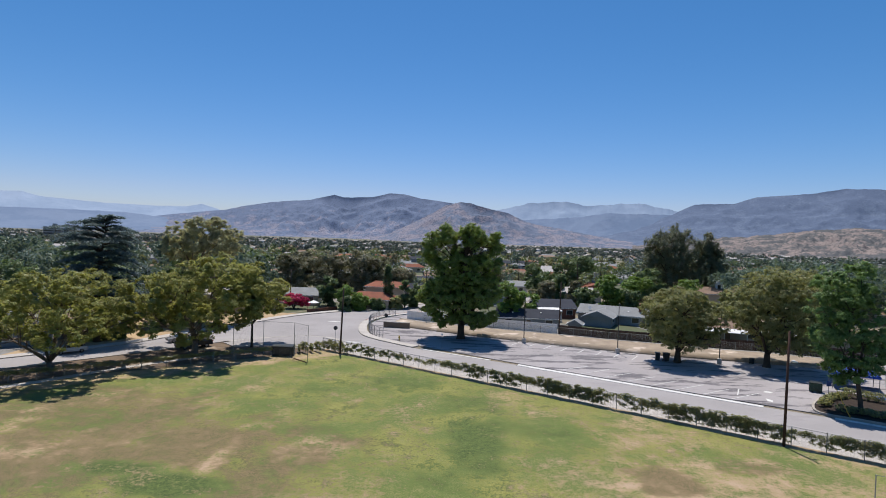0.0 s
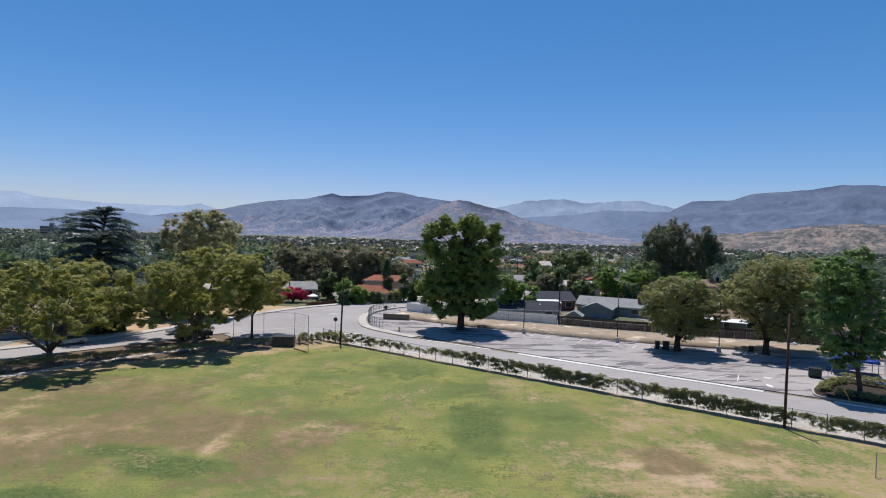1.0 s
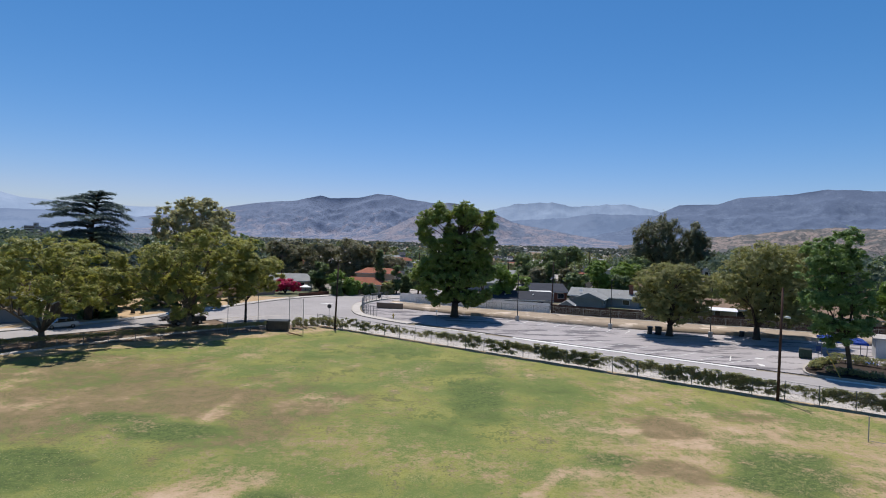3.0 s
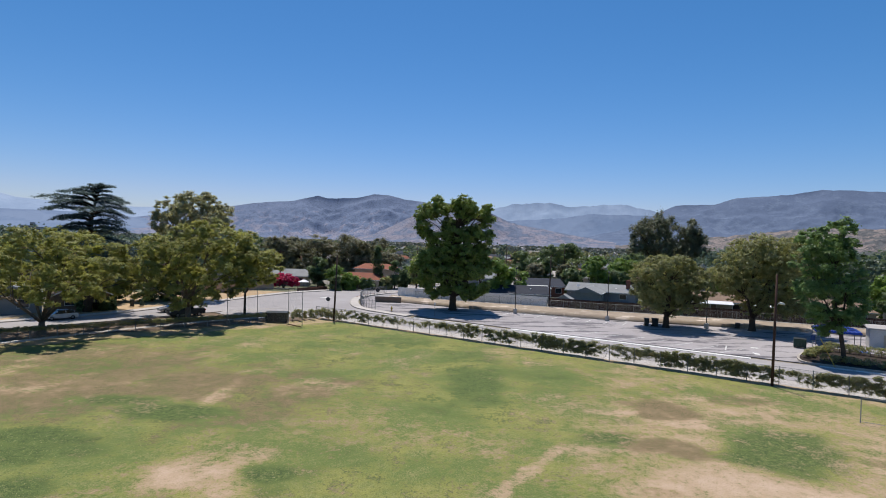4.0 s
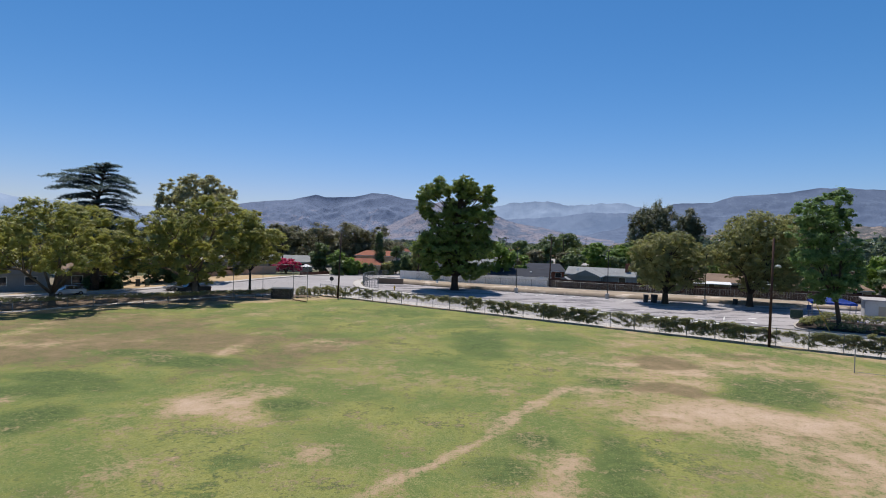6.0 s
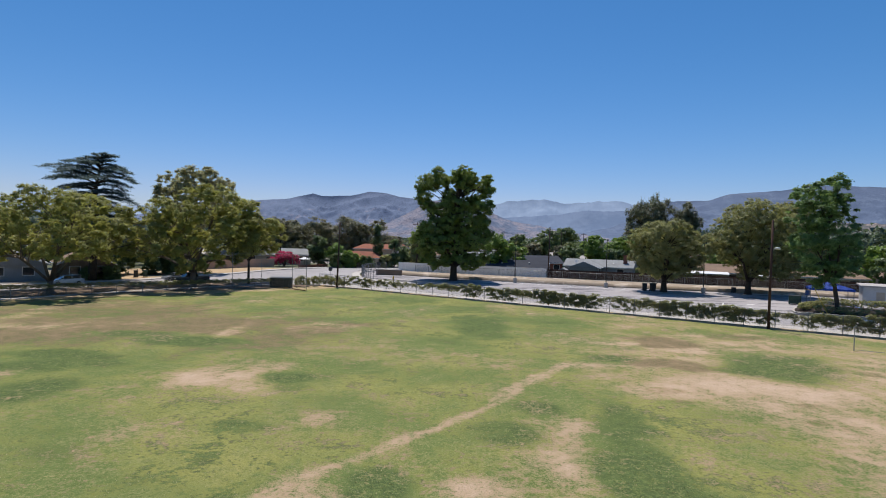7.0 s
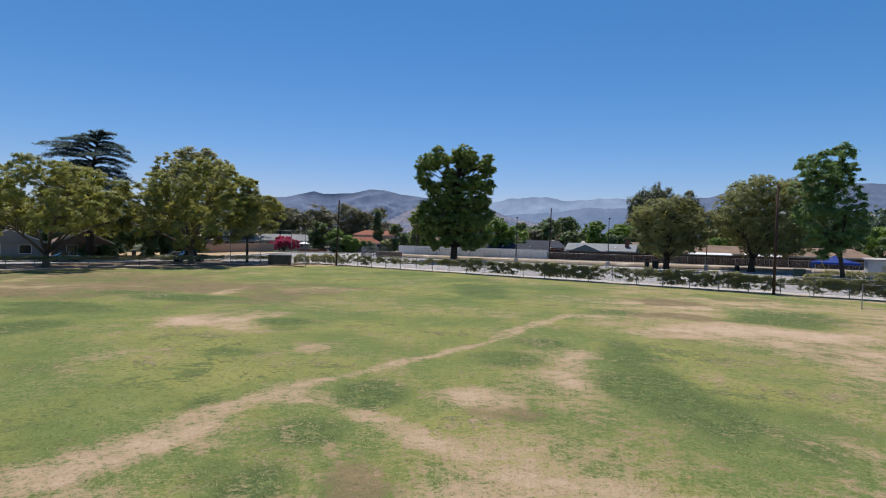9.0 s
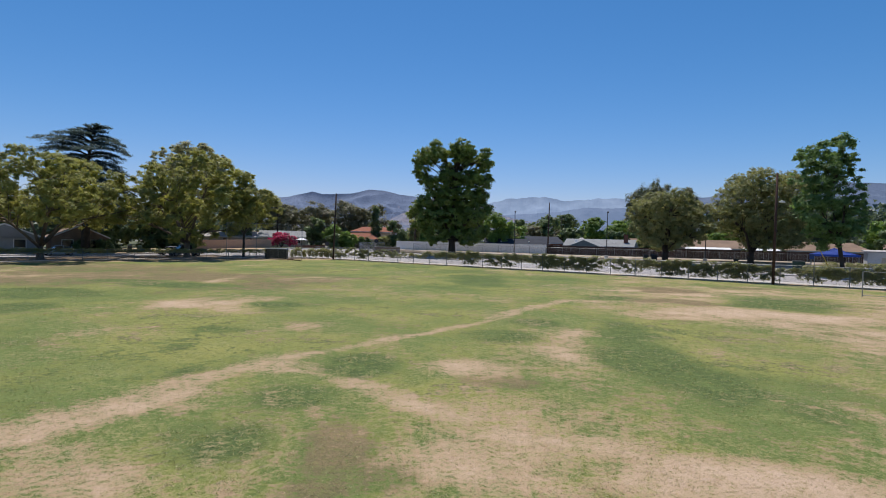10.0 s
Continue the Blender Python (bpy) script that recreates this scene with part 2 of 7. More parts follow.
MAT = {
    "field": field_material(),
    "road": asphalt_material("worn_road_asphalt", (0.3654, 0.3437, 0.3393), (0.3132, 0.2915, 0.2915), 0.56, 0.12),
    "lot": asphalt_material("patched_lot_asphalt", (0.3741, 0.348, 0.348), (0.1436, 0.1348, 0.1436), 0.53, 0.25),
    "pavement": solid("pavement_concrete", (0.4959, 0.4611, 0.4263), (0.4176, 0.3871, 0.3567), 0.4, 18, 0.9),
    "kerb": solid("kerb_concrete", (0.435, 0.4002, 0.3567), (0.348, 0.3132, 0.2784), 0.7, 20, 0.9),
    "red_kerb": solid("red_kerb_paint", (0.261, 0.0957, 0.0783), (0.1914, 0.087, 0.07395), 1.0, 20, 0.8),
    "paint": solid("road_paint", (0.6786, 0.6699, 0.6438), (0.522, 0.5133, 0.4959), 1.5, 12, 0.8, relief=0.0),
    # verge dirt, set darker than in sun to deepen the tree shade
    "dirt": solid("shade_toned_dirt", (0.1827, 0.1348, 0.0957), (0.1175, 0.087, 0.06264), 0.35, 5, 0.95, wear=(0.348, 0.2784, 0.2088)),
    "yard": solid("dry_yard_dirt", (0.4524, 0.3306, 0.2001), (0.3654, 0.261, 0.1566), 0.2, 4, 0.95),
    # mulch nearly black: the planter tree's shade is put into its colour
    "mulch": solid("shade_toned_mulch", (0.05394, 0.04002, 0.03132), (0.03654, 0.02784, 0.02349), 0.8, 10, 0.95),
    "valley": valley_material(),
    "strip_tan": solid("tan_concrete_strip", (0.36, 0.292, 0.218), (0.27, 0.216, 0.165), 0.55, 5, 0.9, wear=(0.6, 0.5, 0.41)),
    "cap": solid("wall_cap_concrete", (0.4524, 0.4263, 0.3915), None, 0.6, 12, 0.9),
    "white_wall": solid("white_vinyl_fence", (0.8091, 0.8091, 0.8091), (0.7743, 0.7743, 0.783), 0.3, 6, 0.5, relief=0.05, vary=0.04),
    "wood_fence": solid("brown_fence_wood", (0.07395, 0.04611, 0.03741), (0.0522, 0.03393, 0.02958), 0.7, 9, 0.85, vary=0.25),
    "pink_wall": solid("pinkish_stucco_wall", (0.435, 0.3132, 0.2436), (0.3915, 0.2784, 0.2175), 0.3, 8, 0.9),
    "steel": solid("galvanised_steel", (0.261, 0.2697, 0.2784), (0.2001, 0.2088, 0.2175), 2, 30, 0.5, 0.6, relief=0.0),
    "wire": solid("fence_wire", (0.2958, 0.3045, 0.3132), None, 2, 30, 0.5, 0.5, relief=0.0),
    "rust": solid("rusty_post_steel", (0.174, 0.1044, 0.0696), None, 2, 20, 0.8, 0.2),
    "pole": solid("creosoted_pole_wood", (0.07395, 0.04785, 0.03915), (0.04785, 0.0348, 0.02958), 1.4, 14, 0.85),
    "pole_red": solid("reddish_pole_wood", (0.087, 0.04785, 0.03654), (0.0609, 0.0348, 0.02958), 1.4, 14, 0.85),
    "dark_metal": solid("dark_painted_metal", (0.0435, 0.0435, 0.04785), None, 2, 20, 0.5, 0.3, relief=0.0),
    "lamp_white": solid("white_lamp_housing", (0.6525, 0.6612, 0.6612), None, 2, 20, 0.4, relief=0.0),
    "white": solid("white_paint", (0.6786, 0.6786, 0.6699), (0.609, 0.609, 0.6003), 0.8, 14, 0.6, relief=0.05),
    "bark": solid("tree_bark", (0.087, 0.06525, 0.04785), (0.0522, 0.04089, 0.03219), 1.6, 12, 0.95, relief=0.5),
    "pale_bark": solid("pale_bark", (0.1914, 0.1566, 0.1218), (0.1131, 0.09135, 0.07395), 1.6, 12, 0.95, relief=0.5),
    "green_metal": solid("dark_green_metal", (0.0174, 0.06525, 0.04785), (0.01566, 0.04785, 0.03654), 1, 12, 0.5, 0.1),
    "blue_cloth": solid("blue_canopy_cloth", (0.01305, 0.07395, 0.435), (0.01044, 0.0609, 0.3654), 0.9, 20, 0.7),
    "blue_sign": solid("blue_sign_paint", (0.0261, 0.0783, 0.2784), None, 2, 20, 0.4, relief=0.0),
    "yellow": solid("yellow_guard_plastic", (0.5394, 0.3654, 0.0435), None, 2, 20, 0.5, relief=0.0),
    "red_paint": solid("red_sign_paint", (0.3654, 0.0174, 0.02175), None, 2, 20, 0.4, relief=0.0),
    "bin": solid("dark_bin_plastic", (0.0174, 0.02436, 0.0261), None, 2, 20, 0.5, relief=0.0),
    "rubber": solid("tyre_rubber", (0.01566, 0.01566, 0.01653), None, 3, 30, 0.8),
    "glass": glass_material("dark_window_glass", (0.02, 0.025, 0.03)),
    "roof_dark": solid("dark_grey_shingles", (0.04785, 0.0522, 0.06525), (0.03741, 0.04089, 0.0522), 0.5, 9, 0.9),
    "roof_grey": solid("grey_shingles", (0.261, 0.2697, 0.2697), (0.2175, 0.2218, 0.2218), 0.5, 9, 0.9),
    "roof_red": solid("red_clay_tiles", (0.261, 0.1001, 0.0609), (0.2001, 0.0783, 0.0522), 0.6, 8, 0.85, vary=0.15),
    "roof_brown": solid("tan_brown_shingles", (0.261, 0.1827, 0.1305), (0.1914, 0.1348, 0.1001), 0.5, 8, 0.9),
    "roof_pale": solid("pale_gravel_roof", (0.435, 0.4089, 0.3915), (0.3654, 0.3393, 0.3219), 0.4, 8, 0.9),
    "stucco_cream": solid("cream_stucco", (0.5046, 0.435, 0.3393), (0.4524, 0.3828, 0.3045), 0.4, 10, 0.9),
    "stucco_grey": solid("grey_blue_stucco", (0.2697, 0.2871, 0.3001), (0.2306, 0.2479, 0.261), 0.4, 10, 0.9),
    "stucco_white": solid("white_stucco", (0.6264, 0.6177, 0.6003), (0.5481, 0.5394, 0.522), 0.4, 10, 0.9),
    "stucco_brown": solid("brown_stucco", (0.2349, 0.174, 0.1305), (0.1914, 0.1436, 0.1087), 0.4, 10, 0.9),
    "brick": solid("red_brick", (0.261, 0.1131, 0.0783), (0.2088, 0.09135, 0.06525), 1.2, 9, 0.9),
    "leaf_oak": leaf("deep_green_leaves", (0.05, 0.088, 0.026), (0.36, 0.46, 0.115), (0.22, 0.22, 0.11), 0.5, 0.36),
    "leaf_camphor": leaf("yellow_green_leaves", (0.108, 0.136, 0.052), (0.54, 0.535, 0.175), (0.36, 0.29, 0.12), 0.45, 0.45),
    "leaf_olive": leaf("olive_green_leaves", (0.125, 0.155, 0.072), (0.42, 0.42, 0.19), (0.3, 0.235, 0.11), 0.45, 0.46),
    "leaf_maple": leaf("fresh_green_leaves", (0.06, 0.118, 0.046), (0.27, 0.395, 0.135), None, 0.5, 0.42),
    "leaf_grey": leaf("greyish_leaves", (0.2, 0.22, 0.13), (0.58, 0.56, 0.37), (0.42, 0.33, 0.2), 0.45, 0.5),
    "leaf_cedar": leaf("blue_green_needles", (0.05, 0.085, 0.096), (0.185, 0.25, 0.26), None, 0.5, 0.24),
    "leaf_pine": leaf("dark_pine_needles", (0.075, 0.096, 0.06), (0.255, 0.275, 0.165), (0.2, 0.15, 0.1), 0.3, 0.32),
    # leaf_dark, leaf_brown: paler and bluer than the leaves, for distance haze
    "leaf_dark": leaf("dark_green_leaves", (0.062, 0.104, 0.052), (0.225, 0.29, 0.125), None, 0.25, 0.4),
    "leaf_light": leaf("light_green_leaves", (0.08, 0.15, 0.034), (0.26, 0.37, 0.095), None, 0.3, 0.45),
    "leaf_brown": leaf("brownish_leaves", (0.1, 0.11, 0.075), (0.285, 0.28, 0.175), (0.24, 0.175, 0.115), 0.2, 0.4),
    "blade": leaf("grass_blades", (0.17, 0.2, 0.055), (0.3, 0.3, 0.1), (0.42, 0.36, 0.2), 0.6, 0.35),
    "dry_blade": leaf("dry_grass_blades", (0.3, 0.24, 0.12), (0.5, 0.41, 0.23), (0.18, 0.2, 0.07), 0.6, 0.3),
    "leaf_hedge": leaf("hedge_leaves", (0.14, 0.165, 0.085), (0.46, 0.46, 0.24), (0.38, 0.28, 0.17), 0.9, 0.56),
    "flower": leaf("magenta_bracts", (0.33, 0.018, 0.09), (0.75, 0.053, 0.225), (0.06, 0.09, 0.03), 0.5, 0.45),
    "woods_olive": leaf("valley_olive_foliage", (0.11, 0.125, 0.06), (0.3, 0.3, 0.15), (0.28, 0.23, 0.15), 0.06, 0.35),
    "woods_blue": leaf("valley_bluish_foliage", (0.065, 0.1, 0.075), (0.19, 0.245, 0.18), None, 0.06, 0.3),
    "woods": leaf("valley_foliage", (0.065, 0.105, 0.05), (0.22, 0.275, 0.12), (0.22, 0.19, 0.11), 0.05, 0.4),
    "hill_near": hill_material("dry_foothill", (0.261, 0.2175, 0.2001), (0.1131, 0.1175, 0.1218), 0.52, 0.016, 0.7),
    # soil and brush shifted towards blue: distance haze put into the base colours
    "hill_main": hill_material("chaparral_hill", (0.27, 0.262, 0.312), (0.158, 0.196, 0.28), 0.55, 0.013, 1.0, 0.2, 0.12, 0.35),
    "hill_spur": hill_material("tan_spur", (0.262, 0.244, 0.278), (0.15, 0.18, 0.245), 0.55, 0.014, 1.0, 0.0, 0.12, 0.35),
    "hill_right": hill_material("chaparral_haze_tint", (0.15, 0.19, 0.265), (0.122, 0.157, 0.23), 0.5, 0.012, 0.35, 0.05, 0.05, 0.2),
    # leaves greyed and blued, so the distance haze lies in their colour
    "woods_far": leaf("far_foliage_haze_tint", (0.075, 0.1, 0.095), (0.165, 0.195, 0.18), (0.19, 0.17, 0.15), 0.03, 0.3),
    # distance haze of the far ranges is put into these pale blue colours
    "hill_mid": hill_material("hill_haze_tint", (0.187, 0.2393, 0.3306), (0.161, 0.2132, 0.3045), 0.5, 0.004, 0.08, 0.0, 0.0, 0.0),
    "hill_far": hill_material("far_range_haze_tint", (0.2958, 0.3654, 0.4698), (0.261, 0.3306, 0.435), 0.5, 0.003, 0.05, 0.0, 0.0, 0.0),
}
MAT_LIST = {"car_silver": ((0.24, 0.3, 0.37), 0.6), "car_black": ((0.012, 0.012, 0.014), 0.2), "car_grey": ((0.36, 0.35, 0.36), 0.6)}
for key, (c, metal) in MAT_LIST.items():
    m, n, l, bs = nodes_of(key + "_paint")
    bs.inputs["Base Color"].default_value = (*c, 1)
    bs.inputs["Metallic"].default_value, bs.inputs["Roughness"].default_value = metal, 0.3
    bs.inputs["Coat Weight"].default_value = 0.6
    MAT[key] = m

# ---- ground form ----
FENCE_A, FENCE_B = Vector((-16.9, 92.3, 0)), Vector((34.7, 56.5, 0))
ALONG = (FENCE_B - FENCE_A).normalized()
OUT = Vector((-ALONG.y, ALONG.x, 0))
CUTS = [2.5 * k for k in range(11)]


def ground_z(x, y):
    """The field is level; past its long fence the ground rises 0.6 m over 25 m."""
    d = (Vector((x, y, 0)) - FENCE_A).dot(OUT)
    k = min(max(d / 2.5, 0), 10)

    def ease(i):
        s = i / 10
        return 0.6 * s * s * (3 - 2 * s)

    lo = min(int(k), 9)
    return ease(lo) + (ease(lo + 1) - ease(lo)) * (k - lo)


def finish(name, bm, material, parent=None, smooth=False):
    me = bpy.data.meshes.new(name)
    bm.to_mesh(me)
    bm.free()
    me.materials.append(material)
    if smooth:
        me.shade_smooth()
    ob = new(name, me)
    ob.parent = parent
    return ob


def part(name, bm, material, parent, label="", smooth=False):
    ob = finish(name, bm, material, parent, smooth)
    return tagged(ob, label) if label else ob


def quads(name, verts, faces, material, parent=None):
    me = bpy.data.meshes.new(name)
    verts, faces = np.asarray(verts, dtype=np.float32), np.asarray(faces, dtype=np.int32)
    me.vertices.add(len(verts))
    me.vertices.foreach_set("co", verts.ravel())
    k = faces.shape[1]
    me.loops.add(faces.size)
    me.loops.foreach_set("vertex_index", faces.ravel())
    me.polygons.add(len(faces))
    me.polygons.foreach_set("loop_start", np.arange(0, faces.size, k, dtype=np.int32))
    me.polygons.foreach_set("loop_total", np.full(len(faces), k, dtype=np.int32))
    me.update(calc_edges=True)
    me.materials.append(material)
    ob = new(name, me)
    ob.parent = parent
    return ob


def sheet(name, outline, lift, material, depth=0.0, parent=None):
    """A sheet of ground with that outline, lying lift above the ground's form; depth: the height of its edge."""
    bm = bmesh.new()
    bm.faces.new([bm.verts.new((x, y, 0)) for x, y in outline])
    bmesh.ops.recalc_face_normals(bm, faces=bm.faces)
    if bm.faces[:][0].normal.z < 0:
        bmesh.ops.reverse_faces(bm, faces=bm.faces[:])
    for c in CUTS:
        bmesh.ops.bisect_plane(bm, geom=bm.verts[:] + bm.edges[:] + bm.faces[:], plane_co=FENCE_A + OUT * c, plane_no=OUT)
    bmesh.ops.triangulate(bm, faces=bm.faces[:])
    if depth:
        rim = [e for e in bm.edges if e.is_boundary]
        made = bmesh.ops.extrude_edge_only(bm, edges=rim)["geom"]
        for v in made:
            if isinstance(v, bmesh.types.BMVert):
                v.co.z = -depth
        bmesh.ops.recalc_face_normals(bm, faces=bm.faces[:])
    for v in bm.verts:
        v.co.z += ground_z(v.co.x, v.co.y) + lift
    return tagged(finish(name, bm, material, parent), kind="structure")


def offset(line, d):
    """The polyline moved d to the left of its way."""
    out = []
    for i, p in enumerate(line):
        a, b = Vector(line[max(i - 1, 0)]), Vector(line[min(i + 1, len(line) - 1)])
        t = (b - a).normalized()
        out.append((p[0] - t.y * d, p[1] + t.x * d))
    return out


def smooth_line(line, times=2):
    for _ in range(times):
        out = [line[0]]
        for a, b in zip(line, line[1:]):
            out += [(0.75 * a[0] + 0.25 * b[0], 0.75 * a[1] + 0.25 * b[1]), (0.25 * a[0] + 0.75 * b[0], 0.25 * a[1] + 0.75 * b[1])]
        line = out + [line[-1]]
    return line


def ribbon(name, line, a, b, lift, material, depth=0.0, parent=None):
    return sheet(name, offset(line, a) + offset(line, b)[::-1], lift, material, depth, parent)


def at_fence(s, out=0.0):
    p = FENCE_A + ALONG * s + OUT * out
    return (p.x, p.y)


BIG = 5200
tagged(sheet("ground", [(-BIG, -300), (BIG, -300), (BIG, BIG), (-BIG, BIG)], -0.08, MAT["valley"]), "valley floor of dry yards, lawns and streets", "ground")

FAR_KERB = smooth_line([(-98, 41), (-64, 79.5), (-54, 91), (-49.5, 101.5), (-45, 113), (-37, 126.5), (-26, 138.5), (-14, 153), (4, 173), (44, 215)])
ISLAND_KERB = smooth_line([(56, 208), (16, 166), (1, 151), (-10, 141), (-16.6, 132), (-18.7, 124), (-18.4, 116.6), (-16.9, 109.5), (-14.7, 105.9), (-11, 102.4), (-5, 97.4), (1.4, 93.4), (11, 87.6)]) + [(39.2, 69.2), (50, 62.6), (80, 42), (118, 15.8)]
NEAR_KERB = [at_fence(150, 3.2), at_fence(60, 3.2)] + smooth_line([at_fence(20, 3.2), at_fence(0.5, 3.2), (-17.2, 98.6), (-19, 103), (-23, 106), (-29, 106), (-36, 101.5), (-42.5, 93.5), (-48, 86.3), (-58, 74.8), (-90, 38)])
LEFT_FENCE = [(-20.6, 92.6), (-24.2, 90.6), (-31.6, 84.6), (-44, 74.6), (-62, 60.5), (-84, 43)]

tagged(sheet("road", FAR_KERB + ISLAND_KERB + NEAR_KERB, 0.0, MAT["road"]), "sun-bleached grey asphalt street with a wide bend", "road")
LOT = smooth_line([(2, 150), (-9.2, 139), (-14.6, 130.5), (-16.6, 123.5), (-16.3, 117), (-14.8, 110), (-12.8, 106.8), (-9.8, 104), (-4, 99.2), (1.9, 95), (11.4, 88.4)]) + [(39.4, 70.1), (50.2, 63.4), (80.2, 42.8), (112, 21)]
WALL = smooth_line([(-12, 124), (-8.8, 118), (-3.4, 114.4), (5.6, 110.0), (12.2, 106.9), (22.6, 102.2), (33.3, 98.2), (43, 95.8), (54, 93.2), (61.3, 91.0), (80, 84), (120, 66)], 1)
tagged(sheet("parking_lot", LOT + WALL[::-1], 0.03, MAT["lot"], 0.06), "patched grey asphalt car park with faded stall lines", "parking lot")

# pavements with raised kerbs
walkway = tagged(sheet("pavement", [at_fence(-4.5, 0.25)] + [at_fence(150, 0.25)] + offset(NEAR_KERB, -0.16)[: len(NEAR_KERB) - 16], 0.13, MAT["pavement"], 0.2), "pale concrete pavement behind the chain-link fence", "pavement")
ribbon("kerb_near", NEAR_KERB, 0.0, -0.16, 0.15, MAT["kerb"], 0.25)
ribbon("pavement_far", FAR_KERB, 0.16, 2.3, 0.13, MAT["pavement"], 0.2)
ribbon("kerb_far", FAR_KERB, 0.0, 0.16, 0.15, MAT["kerb"], 0.25)
CURVE = ISLAND_KERB[:-4]
END = next(i for i, p in enumerate(CURVE) if p[0] > -5.8 and p[1] < 105)
ribbon("pavement_corner", CURVE[: END + 1], 0.17, 1.7, 0.13, MAT["pavement"], 0.2)
tagged(ribbon("edge_line", CURVE[END + 1 : -3], 0.0, 0.4, 0.045, MAT["paint"], 0.05), "worn white line along the edge of the street", "road marking")
ribbon("kerb_corner", CURVE[:22], 0.0, 0.17, 0.15, MAT["red_kerb"], 0.25)
ribbon("kerb_island", CURVE[21 : END + 1], 0.0, 0.17, 0.15, MAT["kerb"], 0.25)
tagged(sheet("gutter_strip", [(11.3, 86.9), (39.2, 68.7), (39.65, 69.35), (11.75, 87.7)], 0.045, MAT["paint"], 0.05), "white line along the edge of the car park", "road marking")
tagged(sheet("parking_mark", [(55.2, 73.2), (57.6, 72.6), (58.4, 74.6), (56.0, 75.4)], 0.05, MAT["blue_sign"], 0.03), "blue painted parking mark on the asphalt", "road marking")
tagged(sheet("gutter_strip_east", [(45.4, 65.0), (110, 20.6), (110.3, 21.1), (45.7, 65.5)], 0.045, MAT["paint"], 0.05), "white line beside the planter", "road marking")
for i, (x, y, a, b) in enumerate([(-24.5, 122.5, 1.6, 0.7), (-16.9, 101.6, 2.6, 0.5), (43.4, 75.3, 0.7, 0.5), (41.6, 71.6, 0.4, 0.8)]):
    tagged(sheet("road_mark_" + str(i + 1), [(x - a, y - b * 0.3), (x, y - b), (x + a, y), (x - a * 0.2, y + b)], 0.036, MAT["paint"], 0.02), "worn white paint mark on the asphalt", "road marking")

def dirt_edge(s0, s1, n=60):
    """A low fillet of soil where the grass meets the pavement."""
    g = random.Random(8)
    verts = []
    for k in range(n + 1):
        t = s0 + (s1 - s0) * k / n
        a, b, c = at_fence(t, -0.42 + g.uniform(-0.16, 0.12)), at_fence(t, -0.1 + g.uniform(-0.05, 0.05)), at_fence(t, 0.28)
        verts += [(*a, 0.0), (*b, 0.085), (*c, 0.15)]
    faces = [(3 * k + j, 3 * k + 3 + j, 3 * k + 4 + j, 3 * k + 1 + j) for k in range(n) for j in (0, 1)]
    tagged(quads("dirt_edge", verts, faces, MAT["yard"]), "narrow strip of bare soil along the foot of the fence", "ground", kind="structure")


dirt_edge(-4.0, 140.0, 240)

# old asphalt apron behind the corner of the fence
tagged(sheet("road_apron", [(-18.0, 95.4), (-17.6, 98.6), (-19.4, 102.6), (-23.1, 105.5), (-28.9, 105.5), (-35.6, 101.1), (-38.6, 97.2), (-35.4, 94.0), (-31, 95.2), (-25.5, 97.4)], 0.136, MAT["road"], 0.1), "old grey asphalt apron behind the fence corner", "road")

# verge under the street trees, its dirt darkened for their shade
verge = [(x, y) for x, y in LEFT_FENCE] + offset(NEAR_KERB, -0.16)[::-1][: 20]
tagged(sheet("verge", verge, 0.03, MAT["dirt"]), "dry dirt verge with leaf litter, darkened for the tree shade", "ground")
ribbon("pavement_verge", smooth_line([(-70, 45.5), (-60, 55.6), (-51.2, 66.0), (-45.7, 74.6), (-42.3, 79.2), (-38.6, 83.6), (-34.9, 88.2), (-29, 93.2), (-24.6, 95.6)], 1), 0.0, 1.15, 0.07, MAT["pavement"], 0.1)
tagged(sheet("yard", offset(FAR_KERB, 2.3)[6:24] + [(-62, 138), (-75, 118), (-66, 100)], -0.02, MAT["yard"]), "bare dry yard beyond the street", "ground")

# stalls: ticks along the wall and the long rows
for k in range(9):
    x, y = 11.9 + 2.72 * k, 101.9 - 1.27 * k
    sheet("stall_line_" + str(k + 1), [(x, y), (x + 0.14, y - 0.05), (x + 2.0, y + 3.1), (x + 1.86, y + 3.15)], 0.045, MAT["paint"], 0.02)
for k in range(8):
    x, y = 17.6 + 2.75 * k, 84.6 - 1.82 * k
    sheet("bay_line_" + str(k + 1), [(x, y), (x + 0.08, y - 0.1), (x + 4.9, y + 2.6), (x + 4.82, y + 2.7)], 0.045, MAT["paint"], 0.02)
sheet("bay_line_end", [(38.5, 73.6), (38.65, 73.55), (40.2, 76.4), (40.05, 76.45)], 0.047, MAT["paint"], 0.02)

PLANTER = [(45.6, 69.2), (44.9, 67.0), (46.4, 65.9), (62, 55.4), (92, 34.5), (97, 42), (62, 66), (54.6, 75.6), (50, 73.6)]
tagged(sheet("planter_bed", PLANTER, 0.17, MAT["mulch"], 0.25), "raised planter bed with bark mulch toned dark for shade", "planter")

ribbon("kerb_planter", smooth_line([(58, 79.0), (54.4, 75.9), (49.8, 73.9), (46.2, 70.4), (44.6, 67.6), (45.3, 66.2), (48, 64.6)], 2) + [(62, 55.2), (92, 34.3)], -0.13, 0.13, 0.21, MAT["kerb"], 0.3)

